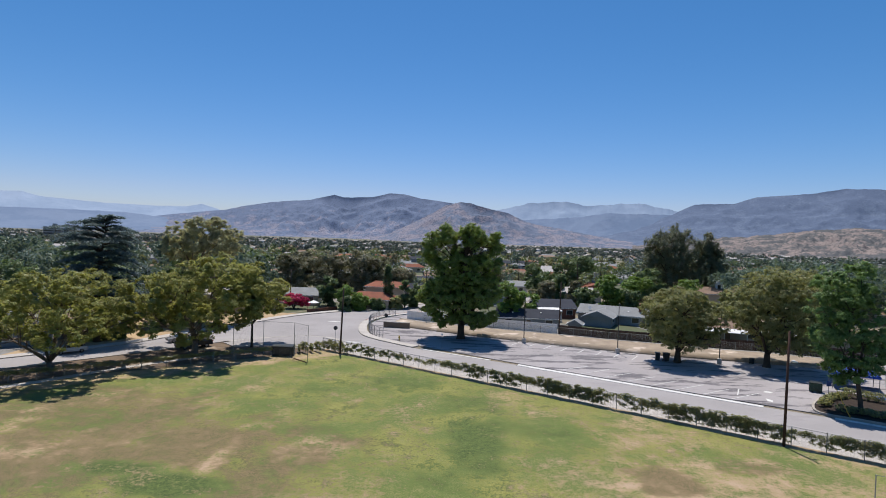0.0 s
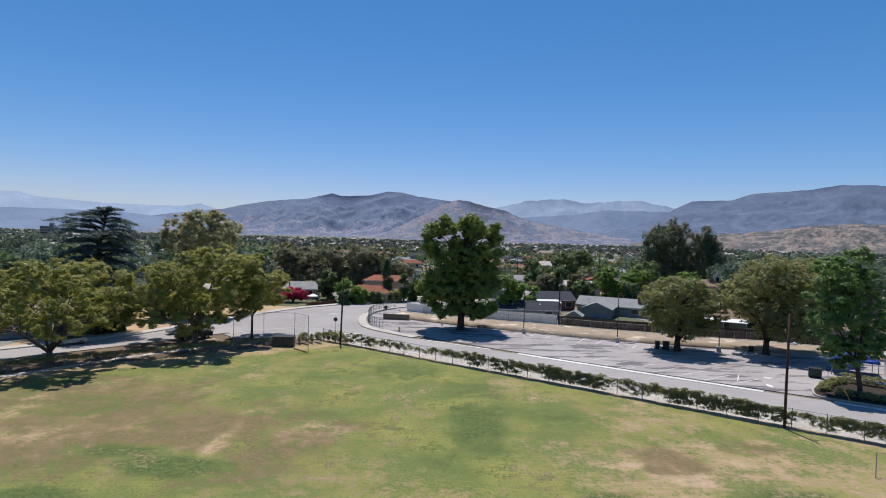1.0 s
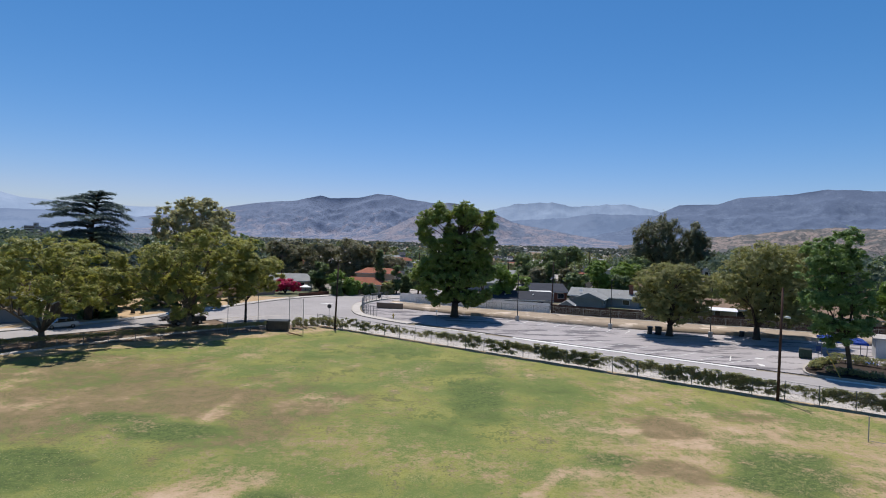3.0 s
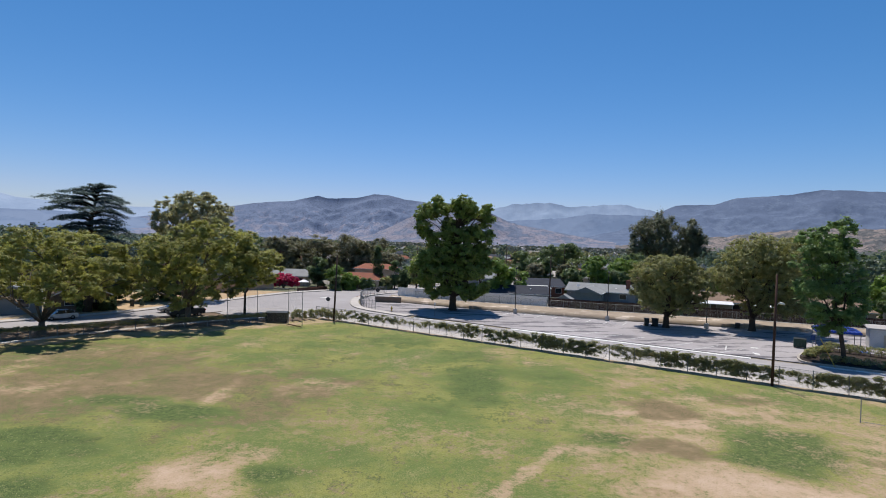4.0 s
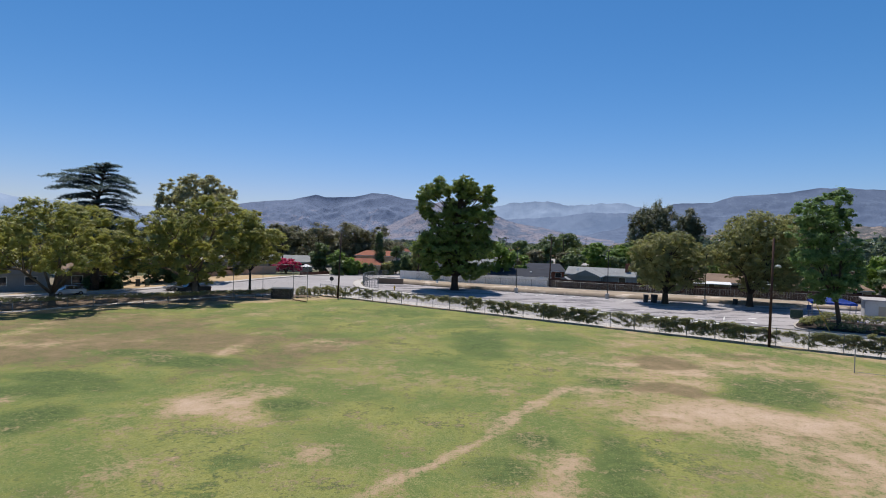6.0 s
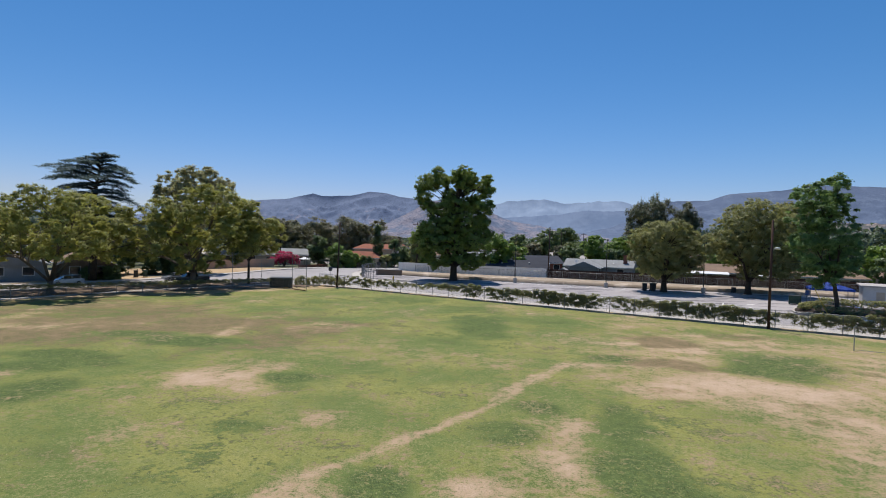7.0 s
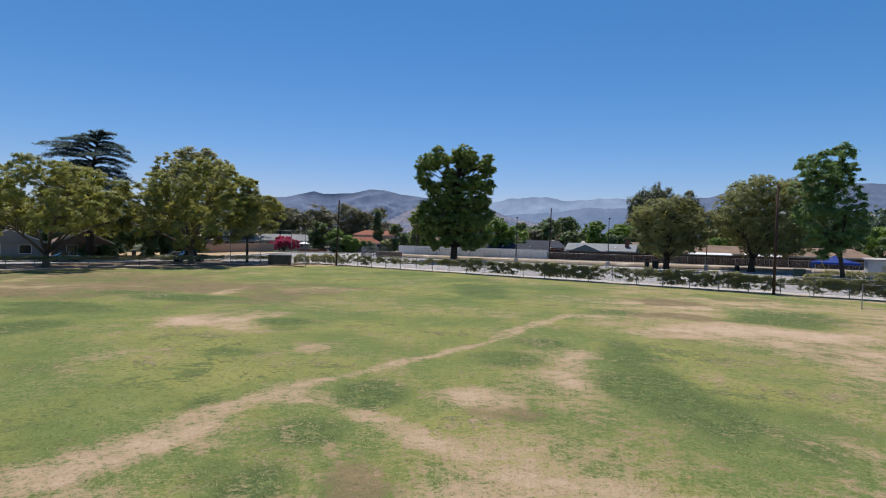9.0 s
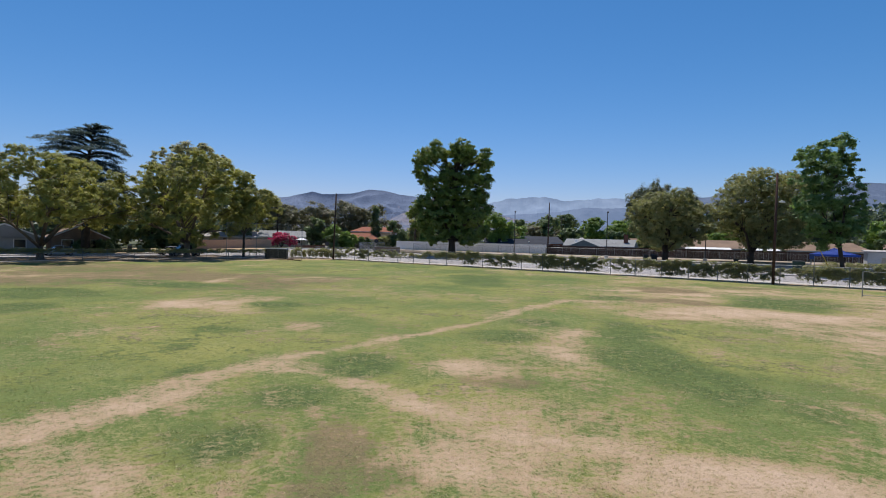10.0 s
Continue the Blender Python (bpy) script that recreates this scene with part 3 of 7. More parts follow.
# ---- the grass field ----
# places (x, y, half widths, strength) where the grass is dry, lush, or dull brown thatch
BROAD_DRY = [(22.0, 34.0, 11.0, 8.0, 0.7), (16.0, 40.0, 6.0, 7.0, 0.66), (30.0, 40.0, 9.0, 8.0, 0.64), (19.5, 23.0, 5.5, 6.5, 0.66), (1.5, 11.0, 3.2, 3.0, 0.62), (4.2, 19.5, 2.8, 5.5, 0.56), (-12.0, 30.5, 4.5, 4.0, 0.45), (-5.0, 9.0, 4.0, 2.2, 0.42), (-6.0, 40.0, 8.0, 4.0, 0.4), (12.0, 8.0, 6.0, 4.0, 0.45)]
DRY_NEAR = [(4.3, 20.6, 1.4, 3.9, 0.85), (5.7, 23.8, 1.3, 2.1, 0.7), (0.7, 16.4, 1.3, 1.2, 0.85), (0.1, 16.3, 0.5, 0.8, 0.6), (0.5, 9.2, 1.7, 2.0, 0.8), (1.9, 11.5, 1.1, 1.1, 0.75), (4.4, 8.5, 1.8, 0.9, 0.95), (2.8, 10.0, 1.0, 0.8, 0.8), (6.0, 7.9, 1.5, 0.8, 0.9), (-6.0, 7.9, 1.6, 0.8, 0.85), (-7.6, 9.0, 1.0, 0.7, 0.6), (-6.3, 12.0, 0.6, 0.7, 0.6), (-5.6, 16.6, 0.8, 1.2, 0.75), (2.8, 8.0, 0.9, 0.6, 0.6), (-0.6, 10.5, 0.6, 1.0, 0.55), (-4.1, 16.3, 0.7, 0.8, 0.6)]
DRY_MID = [(-14.0, 31.1, 2.3, 2.1, 0.95), (-11.2, 29.5, 1.8, 2.1, 0.8), (-11.5, 33.9, 1.7, 1.4, 0.7), (-26.1, 31.5, 0.6, 1.2, 0.85), (-11.6, 21.2, 1.0, 1.2, 0.5), (-5.0, 37.4, 4.3, 2.1, 0.42), (16.6, 44.4, 3.5, 2.3, 0.9), (19.4, 43.1, 3.0, 2.2, 0.85), (10.4, 36.4, 1.8, 1.4, 0.75), (18.8, 38.9, 2.7, 2.7, 0.8), (18.1, 32.2, 4.5, 2.9, 1.0), (13.7, 30.3, 2.4, 2.0, 0.95), (21.0, 30.1, 4.3, 2.5, 0.98), (16.7, 27.4, 3.5, 1.9, 0.75), (19.8, 24.0, 1.7, 3.2, 0.85), (16.3, 22.3, 1.6, 1.8, 0.5), (29.2, 35.8, 2.1, 3.5, 0.85), (26.3, 48.3, 3.4, 1.7, 0.5), (29.6, 43.1, 5.6, 1.9, 0.62), (11.8, 31.5, 1.4, 1.5, 0.6)]
DRY_FAR = [(-35.2, 47.6, 4.5, 3.0, 0.72), (-31.2, 50.9, 3.4, 3.0, 0.62), (-18.7, 46.9, 0.8, 4.0, 0.95), (-11.3, 50.9, 3.1, 2.6, 0.62), (-5.8, 41.6, 4.7, 2.0, 0.42), (-23.2, 69.7, 1.6, 2.4, 0.55), (7.5, 68.7, 2.6, 3.8, 0.75), (11.9, 48.4, 3.1, 2.7, 0.4), (-3.2, 58.0, 3.6, 2.2, 0.35), (-25.3, 55.3, 5.4, 3.0, 0.4), (-33.6, 48.9, 4.2, 1.8, 0.6), (-25.4, 62.9, 3.7, 2.9, 0.4)]
LUSH_NEAR = [(-4.4, 9.4, 1.0, 1.4, 0.9), (-2.6, 16.6, 1.0, 1.7, 0.9), (-4.0, 13.0, 1.3, 1.1, 0.75), (7.7, 19.7, 1.4, 6.0, 0.8), (14.1, 24.2, 2.0, 3.6, 0.4), (7.9, 14.1, 1.0, 1.6, 0.8), (8.9, 12.6, 1.0, 1.4, 0.7), (-5.4, 10.3, 0.7, 0.8, 0.6), (-10.8, 15.5, 1.9, 2.6, 0.4), (11.0, 14.3, 1.0, 1.8, 0.5), (2.7, 22.4, 1.7, 1.6, 0.8)]
LUSH_MID = [(23.3, 36.7, 3.4, 3.2, 0.95), (12.6, 39.4, 2.0, 1.4, 0.8), (4.7, 26.3, 1.8, 1.5, 0.9), (8.6, 24.2, 1.2, 3.7, 0.8), (6.3, 17.8, 1.1, 2.7, 0.85), (-9.6, 31.4, 1.4, 1.4, 0.9), (-2.8, 16.9, 1.1, 1.3, 0.9), (-25.9, 33.4, 2.6, 2.0, 0.8), (-22.2, 27.3, 1.8, 2.5, 0.85), (-9.1, 22.4, 1.8, 1.1, 0.7), (-14.9, 24.5, 3.1, 1.5, 0.4), (-6.6, 25.6, 2.5, 1.7, 0.4), (8.7, 16.8, 1.6, 2.0, 0.5), (-15.6, 19.3, 1.8, 1.5, 0.5), (-8.8, 15.5, 1.4, 1.3, 0.4)]
LUSH_FAR = [(-20.9, 42.5, 3.8, 2.0, 1.0), (-25.3, 44.8, 3.9, 1.3, 0.8), (-26.5, 36.5, 3.2, 1.6, 0.9), (3.8, 54.6, 3.1, 7.2, 0.85), (-5.7, 74.9, 5.7, 4.5, 0.6), (25.1, 38.4, 4.1, 2.7, 0.9), (14.7, 42.3, 1.9, 2.0, 0.9), (-9.1, 29.5, 1.2, 1.1, 0.6), (1.3, 45.7, 4.3, 3.8, 0.5), (-15.4, 69.8, 3.5, 3.9, 0.5), (-22.3, 34.0, 2.0, 1.4, 0.7), (11.0, 57.2, 3.6, 3.2, 0.5), (27.3, 62.0, 4.1, 2.5, 0.4), (4.2, 67.0, 4.7, 4.6, 0.6), (-9.8, 73.9, 4.4, 2.8, 0.5)]
THATCH_NEAR = [(-2.5, 10.0, 1.0, 1.8, 0.85), (-4.4, 11.8, 0.6, 0.8, 0.5), (2.0, 14.7, 0.7, 0.6, 1.0), (-1.3, 8.3, 0.9, 0.7, 0.7), (-5.2, 10.1, 0.4, 0.4, 0.6), (-2.4, 7.8, 0.6, 0.4, 0.8), (4.4, 17.9, 0.8, 1.3, 0.4), (1.2, 13.5, 0.9, 0.5, 0.5)]
THATCH_MID = [(16.1, 37.7, 2.6, 1.7, 1.2), (16.5, 41.7, 2.6, 1.0, 1.0), (13.0, 30.3, 0.9, 0.6, 0.9), (12.8, 28.0, 0.8, 0.5, 0.8), (19.8, 27.8, 0.8, 0.5, 0.8), (27.8, 50.1, 3.5, 1.5, 0.8), (29.2, 35.9, 1.3, 1.2, 0.9), (18.3, 24.8, 0.6, 0.4, 0.8), (19.7, 24.1, 0.7, 0.4, 0.8), (1.3, 15.0, 1.0, 0.7, 0.9), (-14.2, 28.4, 1.2, 0.6, 0.5)]
BROAD_THATCH = [(-29.0, 50.0, 17.0, 9.0, 0.9), (-36.0, 60.0, 13.0, 7.0, 0.78), (-18.0, 60.0, 9.0, 8.0, 0.4), (18.0, 56.0, 14.0, 7.0, 0.45), (24.0, 44.0, 10.0, 6.0, 0.5), (4.0, 14.0, 4.0, 4.0, 0.4), (16.0, 18.0, 6.0, 5.0, 0.35), (-9.0, 46.0, 9.0, 5.0, 0.45)]
THATCH_FAR = [(-28.1, 55.1, 6.9, 4.5, 0.9), (-18.8, 51.3, 3.0, 3.5, 0.7), (-29.9, 44.0, 2.6, 1.6, 0.7), (19.3, 46.5, 2.3, 2.9, 1.2), (13.4, 40.2, 2.6, 1.1, 1.0), (27.2, 49.5, 2.2, 1.0, 0.8), (-11.2, 46.0, 3.7, 2.1, 0.5), (8.0, 73.4, 2.3, 2.2, 0.5), (-5.5, 39.5, 3.7, 1.3, 0.5), (4.3, 47.6, 2.0, 2.6, 0.4), (-38.6, 52.8, 4.0, 2.1, 0.6), (-24.7, 51.3, 6.0, 1.9, 0.7)]
PATHS = [
    (0.72, 0.82, [(-9.3, 9.4), (-8.5, 9.9), (-8.2, 11.2), (-7.5, 12.8), (-6.9, 15.2), (-5.8, 17.2), (-4.6, 18.5)]),
    (0.5, 0.8, [(-4.6, 18.5), (-3.5, 19.6)]),
    (0.42, 0.72, [(-3.2, 19.9), (-2.0, 21.4), (-0.7, 22.9), (2.1, 26.5), (4.4, 30.8), (8.5, 36.8)]),
    (0.5, 0.7, [(8.5, 36.8), (10.0, 36.1), (11.7, 36.7)]),
    (0.42, 0.72, [(-5.5, 16.2), (-4.0, 15.4), (-2.4, 14.0), (-1.1, 12.6), (0.2, 11.6), (1.4, 10.7)]),
    (0.6, 0.92, [(1.1, 10.7), (2.7, 9.8), (3.9, 9.1), (4.9, 8.5), (5.8, 7.8)]),
]


def segment_distance(px, py, a, b):
    ax, ay = a
    dx, dy = b[0] - ax, b[1] - ay
    t = np.clip(((px - ax) * dx + (py - ay) * dy) / (dx * dx + dy * dy), 0, 1)
    return np.hypot(px - ax - t * dx, py - ay - t * dy)


def growth(x, y):
    """How dry and how lush the grass is at each place, 0 to about 1."""
    wob = np.array([noise.noise(Vector((p, q, 3.0)) * 0.35) * 1.3 + noise.noise(Vector((p * 0.11, q * 0.11, 9.0))) for p, q in zip(x, y)])
    dry, lush = np.full(len(x), 0.0), np.zeros(len(x))
    for cx, cy, rx, ry, k in BROAD_DRY + DRY_NEAR + DRY_MID + DRY_FAR:
        r = np.hypot((x - cx) / rx, (y - cy) / ry) / 1.25 + wob * 0.22
        dry = np.maximum(dry, k * np.clip((1.7 - r) * 0.8, 0, 1))
    for cx, cy, rx, ry, k in LUSH_NEAR + LUSH_MID + LUSH_FAR:
        r = np.hypot((x - cx) / rx, (y - cy) / ry) / 1.15 + wob * 0.28
        lush = np.maximum(lush, k * np.clip(1.5 - r, 0, 1))
    dry = dry * (1 - 0.6 * lush)
    for w, k, line in PATHS:
        d = np.min([segment_distance(x, y, a, b) for a, b in zip(line, line[1:])], 0)
        dry = np.maximum(dry, k * np.clip(1.3 - 0.65 * d / w + wob * 0.5, 0, 1))
    d1 = (x - FENCE_A.x) * OUT.x + (y - FENCE_A.y) * OUT.y
    edge = np.clip(1.0 + d1 / 0.7, 0, 1)
    dry = np.maximum(dry, 0.35 * edge)
    a, b = LEFT_FENCE[1], LEFT_FENCE[-1]
    inside = ((y - a[1]) * (b[0] - a[0]) - (x - a[0]) * (b[1] - a[1])) / math.hypot(b[0] - a[0], b[1] - a[1])
    bare = np.clip((6.4 + 1.4 * wob - inside) / 2.0, 0, 1)
    dry = np.maximum(dry, 0.7 * bare)
    streak = np.array([noise.fractal(Vector((p * 0.16, q * 0.1, 21.0)), 0.7, 2.0, 4) for p, q in zip(x, y)])
    dry = np.maximum(dry, 0.2 + 0.15 * wob + 0.3 * streak + 0.26 * np.clip((x - 6) / 16, 0, 1) + 0.12 * np.clip((-x - 14) / 20, 0, 1) * np.clip((y - 40) / 10, 0, 1))
    lush = np.maximum(lush, 0.55 * np.clip(-streak - wob * 0.3, 0, 1))
    thatch = np.maximum(0.15 + 0.3 * np.clip(streak + wob * 0.2, 0, 1), 1.1 * edge)
    for cx, cy, rx, ry, k in BROAD_THATCH + THATCH_NEAR + THATCH_MID + THATCH_FAR:
        r = np.hypot((x - cx) / rx, (y - cy) / ry) / 1.2 + wob * 0.5
        thatch = np.maximum(thatch, k * np.clip(1.6 - r, 0, 1))
    thatch = thatch * (1 - 0.8 * np.clip(lush, 0, 1))
    dry = dry * (1 - 0.25 * np.clip(lush, 0, 1))
    dry = np.maximum(dry * (1 - 0.6 * np.clip(thatch - 0.55, 0, 0.5) / 0.5), 0.7 * bare)
    return np.clip(dry, 0, 1.15), np.clip(lush, 0, 1) * np.clip(1.6 - 1.6 * dry, 0, 1), np.clip(thatch, 0, 1.1), wob


def field():
    xs, ys = np.concatenate([np.arange(-92, -22, 0.5), np.arange(-22, 30, 0.25), np.arange(30, 120.1, 0.5)]), np.concatenate([np.arange(-40, 6, 1.0), np.arange(6, 48, 0.25), np.arange(48, 100.1, 0.5)])
    gx, gy = np.meshgrid(xs, ys)
    co = np.stack([gx.ravel(), gy.ravel(), np.zeros(gx.size)], 1)
    i = np.arange(gx.size).reshape(gx.shape)
    f = np.stack([i[:-1, :-1], i[:-1, 1:], i[1:, 1:], i[1:, :-1]], -1).reshape(-1, 4)
    mid = co[f].mean(1)
    d1 = (mid[:, 0] - FENCE_A.x) * OUT.x + (mid[:, 1] - FENCE_A.y) * OUT.y
    a, b = LEFT_FENCE[1], LEFT_FENCE[-1]
    d2 = (mid[:, 0] - a[0]) * (b[1] - a[1]) - (mid[:, 1] - a[1]) * (b[0] - a[0])
    d2 /= math.hypot(b[0] - a[0], b[1] - a[1])
    f = f[(d1 < 0.6) & (d2 < 0.7)]
    ob = quads("field", co, f, MAT["field"])
    bm = bmesh.new()
    bm.from_mesh(ob.data)
    left_no = Vector((b[1] - a[1], a[0] - b[0], 0)).normalized()
    geom = bm.verts[:] + bm.edges[:] + bm.faces[:]
    bmesh.ops.bisect_plane(bm, geom=geom, plane_co=FENCE_A + OUT * 0.1, plane_no=OUT, clear_outer=True)
    geom = bm.verts[:] + bm.edges[:] + bm.faces[:]
    bmesh.ops.bisect_plane(bm, geom=geom, plane_co=(a[0], a[1], 0), plane_no=left_no, clear_outer=True)
    bmesh.ops.delete(bm, geom=[v for v in bm.verts if not v.link_faces], context="VERTS")
    bm.to_mesh(ob.data)
    bm.free()
    n = len(ob.data.vertices)
    co = np.empty(n * 3, dtype=np.float32)
    ob.data.vertices.foreach_get("co", co)
    co = co.reshape(-1, 3)
    dry, lush, thatch, wob = growth(co[:, 0].astype(float), co[:, 1].astype(float))
    col = np.stack([dry, lush, thatch, np.ones(n)], 1).astype(np.float32)
    layer = ob.data.color_attributes.new("growth", "FLOAT_COLOR", "POINT")
    layer.data.foreach_set("color", col.ravel())
    co[:, 2] = 0.02 + 0.03 * wob
    ob.data.vertices.foreach_set("co", co.ravel())
    ob.data.update()
    return tagged(ob, "mown green grass field with dry patches and worn paths", "lawn", kind="structure")


def grass_blades(name, label, count, want_dry, height, material, seed):
    """Short blades in tufts over the part of the field that lies nearest."""
    g = np.random.default_rng(seed)
    y = 5 + 34 * g.random(count * 3) ** 1.7
    x = g.uniform(-1, 1, count * 3) * (y * 0.85 + 3) + 1
    dry, lush, thatch, wob = growth(x, y)
    ok = np.where((dry > 0.5) if want_dry else (dry < 0.55))[0][:count]
    x, y, wob, lush = x[ok], y[ok], wob[ok], lush[ok]
    k = len(ok)
    v = np.zeros((k, 4, 3, 3))
    for b in range(4):
        th = g.uniform(0, 2 * math.pi, k)
        px, py = x + g.normal(size=k) * 0.03, y + g.normal(size=k) * 0.03
        h = 0.6 * height * g.uniform(0.5, 1.5, k) * (1 + 0.7 * lush)
        w = 0.006 + 0.00035 * y
        z = 0.015 + 0.03 * wob
        lean = g.uniform(1.3, 3.2, k) * h
        c, s = np.cos(th), np.sin(th)
        v[:, b, 0] = np.stack([px - s * w, py + c * w, z], 1)
        v[:, b, 1] = np.stack([px + s * w, py - c * w, z], 1)
        v[:, b, 2] = np.stack([px + c * lean, py + s * lean, z + h], 1)
    v = v.reshape(-1, 3)
    return tagged(quads(name, v, np.arange(len(v)).reshape(-1, 3), material), label, "grass", kind="stuff")


field()
grass_blades("grass", "short green grass blades of the field", 30000, False, 0.028, MAT["blade"], 4)
grass_blades("dry_grass", "short straw-coloured dry grass blades", 16000, True, 0.03, MAT["dry_blade"], 5)

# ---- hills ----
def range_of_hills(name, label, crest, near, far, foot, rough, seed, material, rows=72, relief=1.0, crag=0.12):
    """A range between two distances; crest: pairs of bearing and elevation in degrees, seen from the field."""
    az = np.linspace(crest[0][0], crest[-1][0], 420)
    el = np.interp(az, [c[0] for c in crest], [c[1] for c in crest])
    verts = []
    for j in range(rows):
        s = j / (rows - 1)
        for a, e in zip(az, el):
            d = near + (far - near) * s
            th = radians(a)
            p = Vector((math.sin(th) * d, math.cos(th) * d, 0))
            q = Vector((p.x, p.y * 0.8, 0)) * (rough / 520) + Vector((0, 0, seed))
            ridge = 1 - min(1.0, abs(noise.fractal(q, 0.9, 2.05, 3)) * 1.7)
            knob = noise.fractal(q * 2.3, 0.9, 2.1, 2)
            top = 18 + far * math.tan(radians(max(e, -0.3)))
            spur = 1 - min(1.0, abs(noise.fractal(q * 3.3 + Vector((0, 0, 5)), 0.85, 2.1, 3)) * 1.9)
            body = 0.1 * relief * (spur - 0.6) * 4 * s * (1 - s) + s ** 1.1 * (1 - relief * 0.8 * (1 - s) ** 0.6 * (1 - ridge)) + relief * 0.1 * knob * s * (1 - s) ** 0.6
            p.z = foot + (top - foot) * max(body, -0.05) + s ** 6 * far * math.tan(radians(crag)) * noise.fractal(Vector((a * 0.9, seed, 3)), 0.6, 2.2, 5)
            verts.append(p)
    back = len(verts)
    n = len(az)
    verts += [v.copy() for v in verts[-n:]]
    for a, e in zip(az, el):
        th = radians(a)
        verts.append(Vector((math.sin(th) * (far + 120), math.cos(th) * (far + 120), -60)))
    faces = [(j * n + i, j * n + i + 1, (j + 1) * n + i + 1, (j + 1) * n + i) for j in range(rows + 1) if j != rows - 1 for i in range(n - 1)]
    ob = quads(name, [tuple(v) for v in verts], faces, material)
    ob.data.shade_smooth()
    return tagged(ob, label, "hills", kind="structure")


range_of_hills("backdrop_far_range_west", "far mountain range coloured pale blue for haze", [(-52.25, 1.54), (-44.25, 2.04), (-39.36, 2.66), (-37.96, 2.74), (-36.76, 2.4), (-32.27, 2.15), (-27.99, 2.11), (-25.7, 2.19), (-24.31, 2.48), (-22.81, 2.02), (-19.73, 1.41), (-16.35, 0.91)], 3950, 4750, -20, 1.0, 1.0, MAT["hill_far"], 24, 0.22, 0.03)
range_of_hills("backdrop_low_range_west", "low hills coloured blue for haze", [(-52.25, 0.64), (-44.25, 0.84), (-39.26, 1.4), (-34.87, 1.44), (-30.68, 1.41), (-27.09, 1.08), (-22.32, 0.52)], 3300, 3950, -20, 1.0, 4.0, MAT["hill_mid"], 24, 0.22, 0.03)
range_of_hills("backdrop_far_range_south", "far mountain range coloured pale blue for haze", [(0.54, 2.08), (2.52, 2.53), (4.21, 3.03), (7.59, 3.81), (10.87, 4.04), (13.05, 3.64), (17.82, 3.98), (20.81, 3.37), (23.3, 2.71), (26.38, 2.03)], 4150, 4780, -20, 1.3, 7.0, MAT["hill_far"], 30, 0.22, 0.09)
range_of_hills("backdrop_middle_range", "hills coloured blue-grey for haze", [(1.53, 1.28), (4.21, 1.88), (8.18, 2.23), (12.06, 2.5), (15.24, 3.01), (17.33, 2.94), (20.41, 2.93), (23.4, 2.45), (27.38, 1.53)], 3750, 4250, -20, 1.2, 10.0, MAT["hill_mid"], 30, 0.22, 0.07)
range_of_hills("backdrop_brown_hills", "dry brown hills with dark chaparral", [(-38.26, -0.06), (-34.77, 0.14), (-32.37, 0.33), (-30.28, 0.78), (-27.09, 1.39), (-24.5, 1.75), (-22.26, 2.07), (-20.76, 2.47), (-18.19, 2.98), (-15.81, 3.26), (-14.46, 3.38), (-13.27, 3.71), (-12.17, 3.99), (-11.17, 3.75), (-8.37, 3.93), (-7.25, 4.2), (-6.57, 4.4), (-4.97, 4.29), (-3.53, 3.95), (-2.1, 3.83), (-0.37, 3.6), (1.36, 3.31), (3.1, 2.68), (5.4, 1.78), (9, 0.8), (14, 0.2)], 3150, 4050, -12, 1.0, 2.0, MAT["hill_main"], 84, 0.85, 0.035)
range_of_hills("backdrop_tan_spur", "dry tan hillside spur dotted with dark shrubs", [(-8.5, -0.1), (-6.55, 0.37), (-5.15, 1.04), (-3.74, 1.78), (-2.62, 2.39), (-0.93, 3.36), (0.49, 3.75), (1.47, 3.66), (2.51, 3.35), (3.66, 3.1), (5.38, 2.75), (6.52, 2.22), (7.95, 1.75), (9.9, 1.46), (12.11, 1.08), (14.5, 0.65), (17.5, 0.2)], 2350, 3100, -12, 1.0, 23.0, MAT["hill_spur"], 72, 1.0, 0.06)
range_of_hills("backdrop_blue_hills", "forested mountain tinted dark blue-grey for haze", [(11.46, 0.46), (14.25, 1.04), (16.33, 1.49), (18.92, 2.15), (20.81, 2.94), (22.8, 3.92), (25.98, 3.98), (27.78, 4.57), (31.96, 4.83), (34.26, 5.2), (36.75, 5.05), (41.35, 4.67), (49.35, 4.19)], 3200, 4200, -12, 1.0, 13.0, MAT["hill_right"], 84, 0.35, 0.04)
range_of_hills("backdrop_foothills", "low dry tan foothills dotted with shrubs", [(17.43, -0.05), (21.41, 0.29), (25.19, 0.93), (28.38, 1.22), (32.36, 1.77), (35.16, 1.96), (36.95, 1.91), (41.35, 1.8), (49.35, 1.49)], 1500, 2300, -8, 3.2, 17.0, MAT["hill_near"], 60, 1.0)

# ---- trees and shrubs ----
def tube(bm, pts, radii, n=7):
    """A tapered limb along the points."""
    rings = []
    for i, p in enumerate(pts):
        p = Vector(p)
        t = (Vector(pts[min(i + 1, len(pts) - 1)]) - Vector(pts[max(i - 1, 0)])).normalized()
        a = t.orthogonal().normalized()
        b = t.cross(a)
        rings.append([bm.verts.new(p + (a * math.cos(2 * math.pi * k / n) + b * math.sin(2 * math.pi * k / n)) * radii[i]) for k in range(n)])
    for r, s in zip(rings, rings[1:]):
        for k in range(n):
            bm.faces.new((r[k], r[(k + 1) % n], s[(k + 1) % n], s[k]))
    bm.faces.new(rings[0][::-1])
    bm.faces.new(rings[-1])


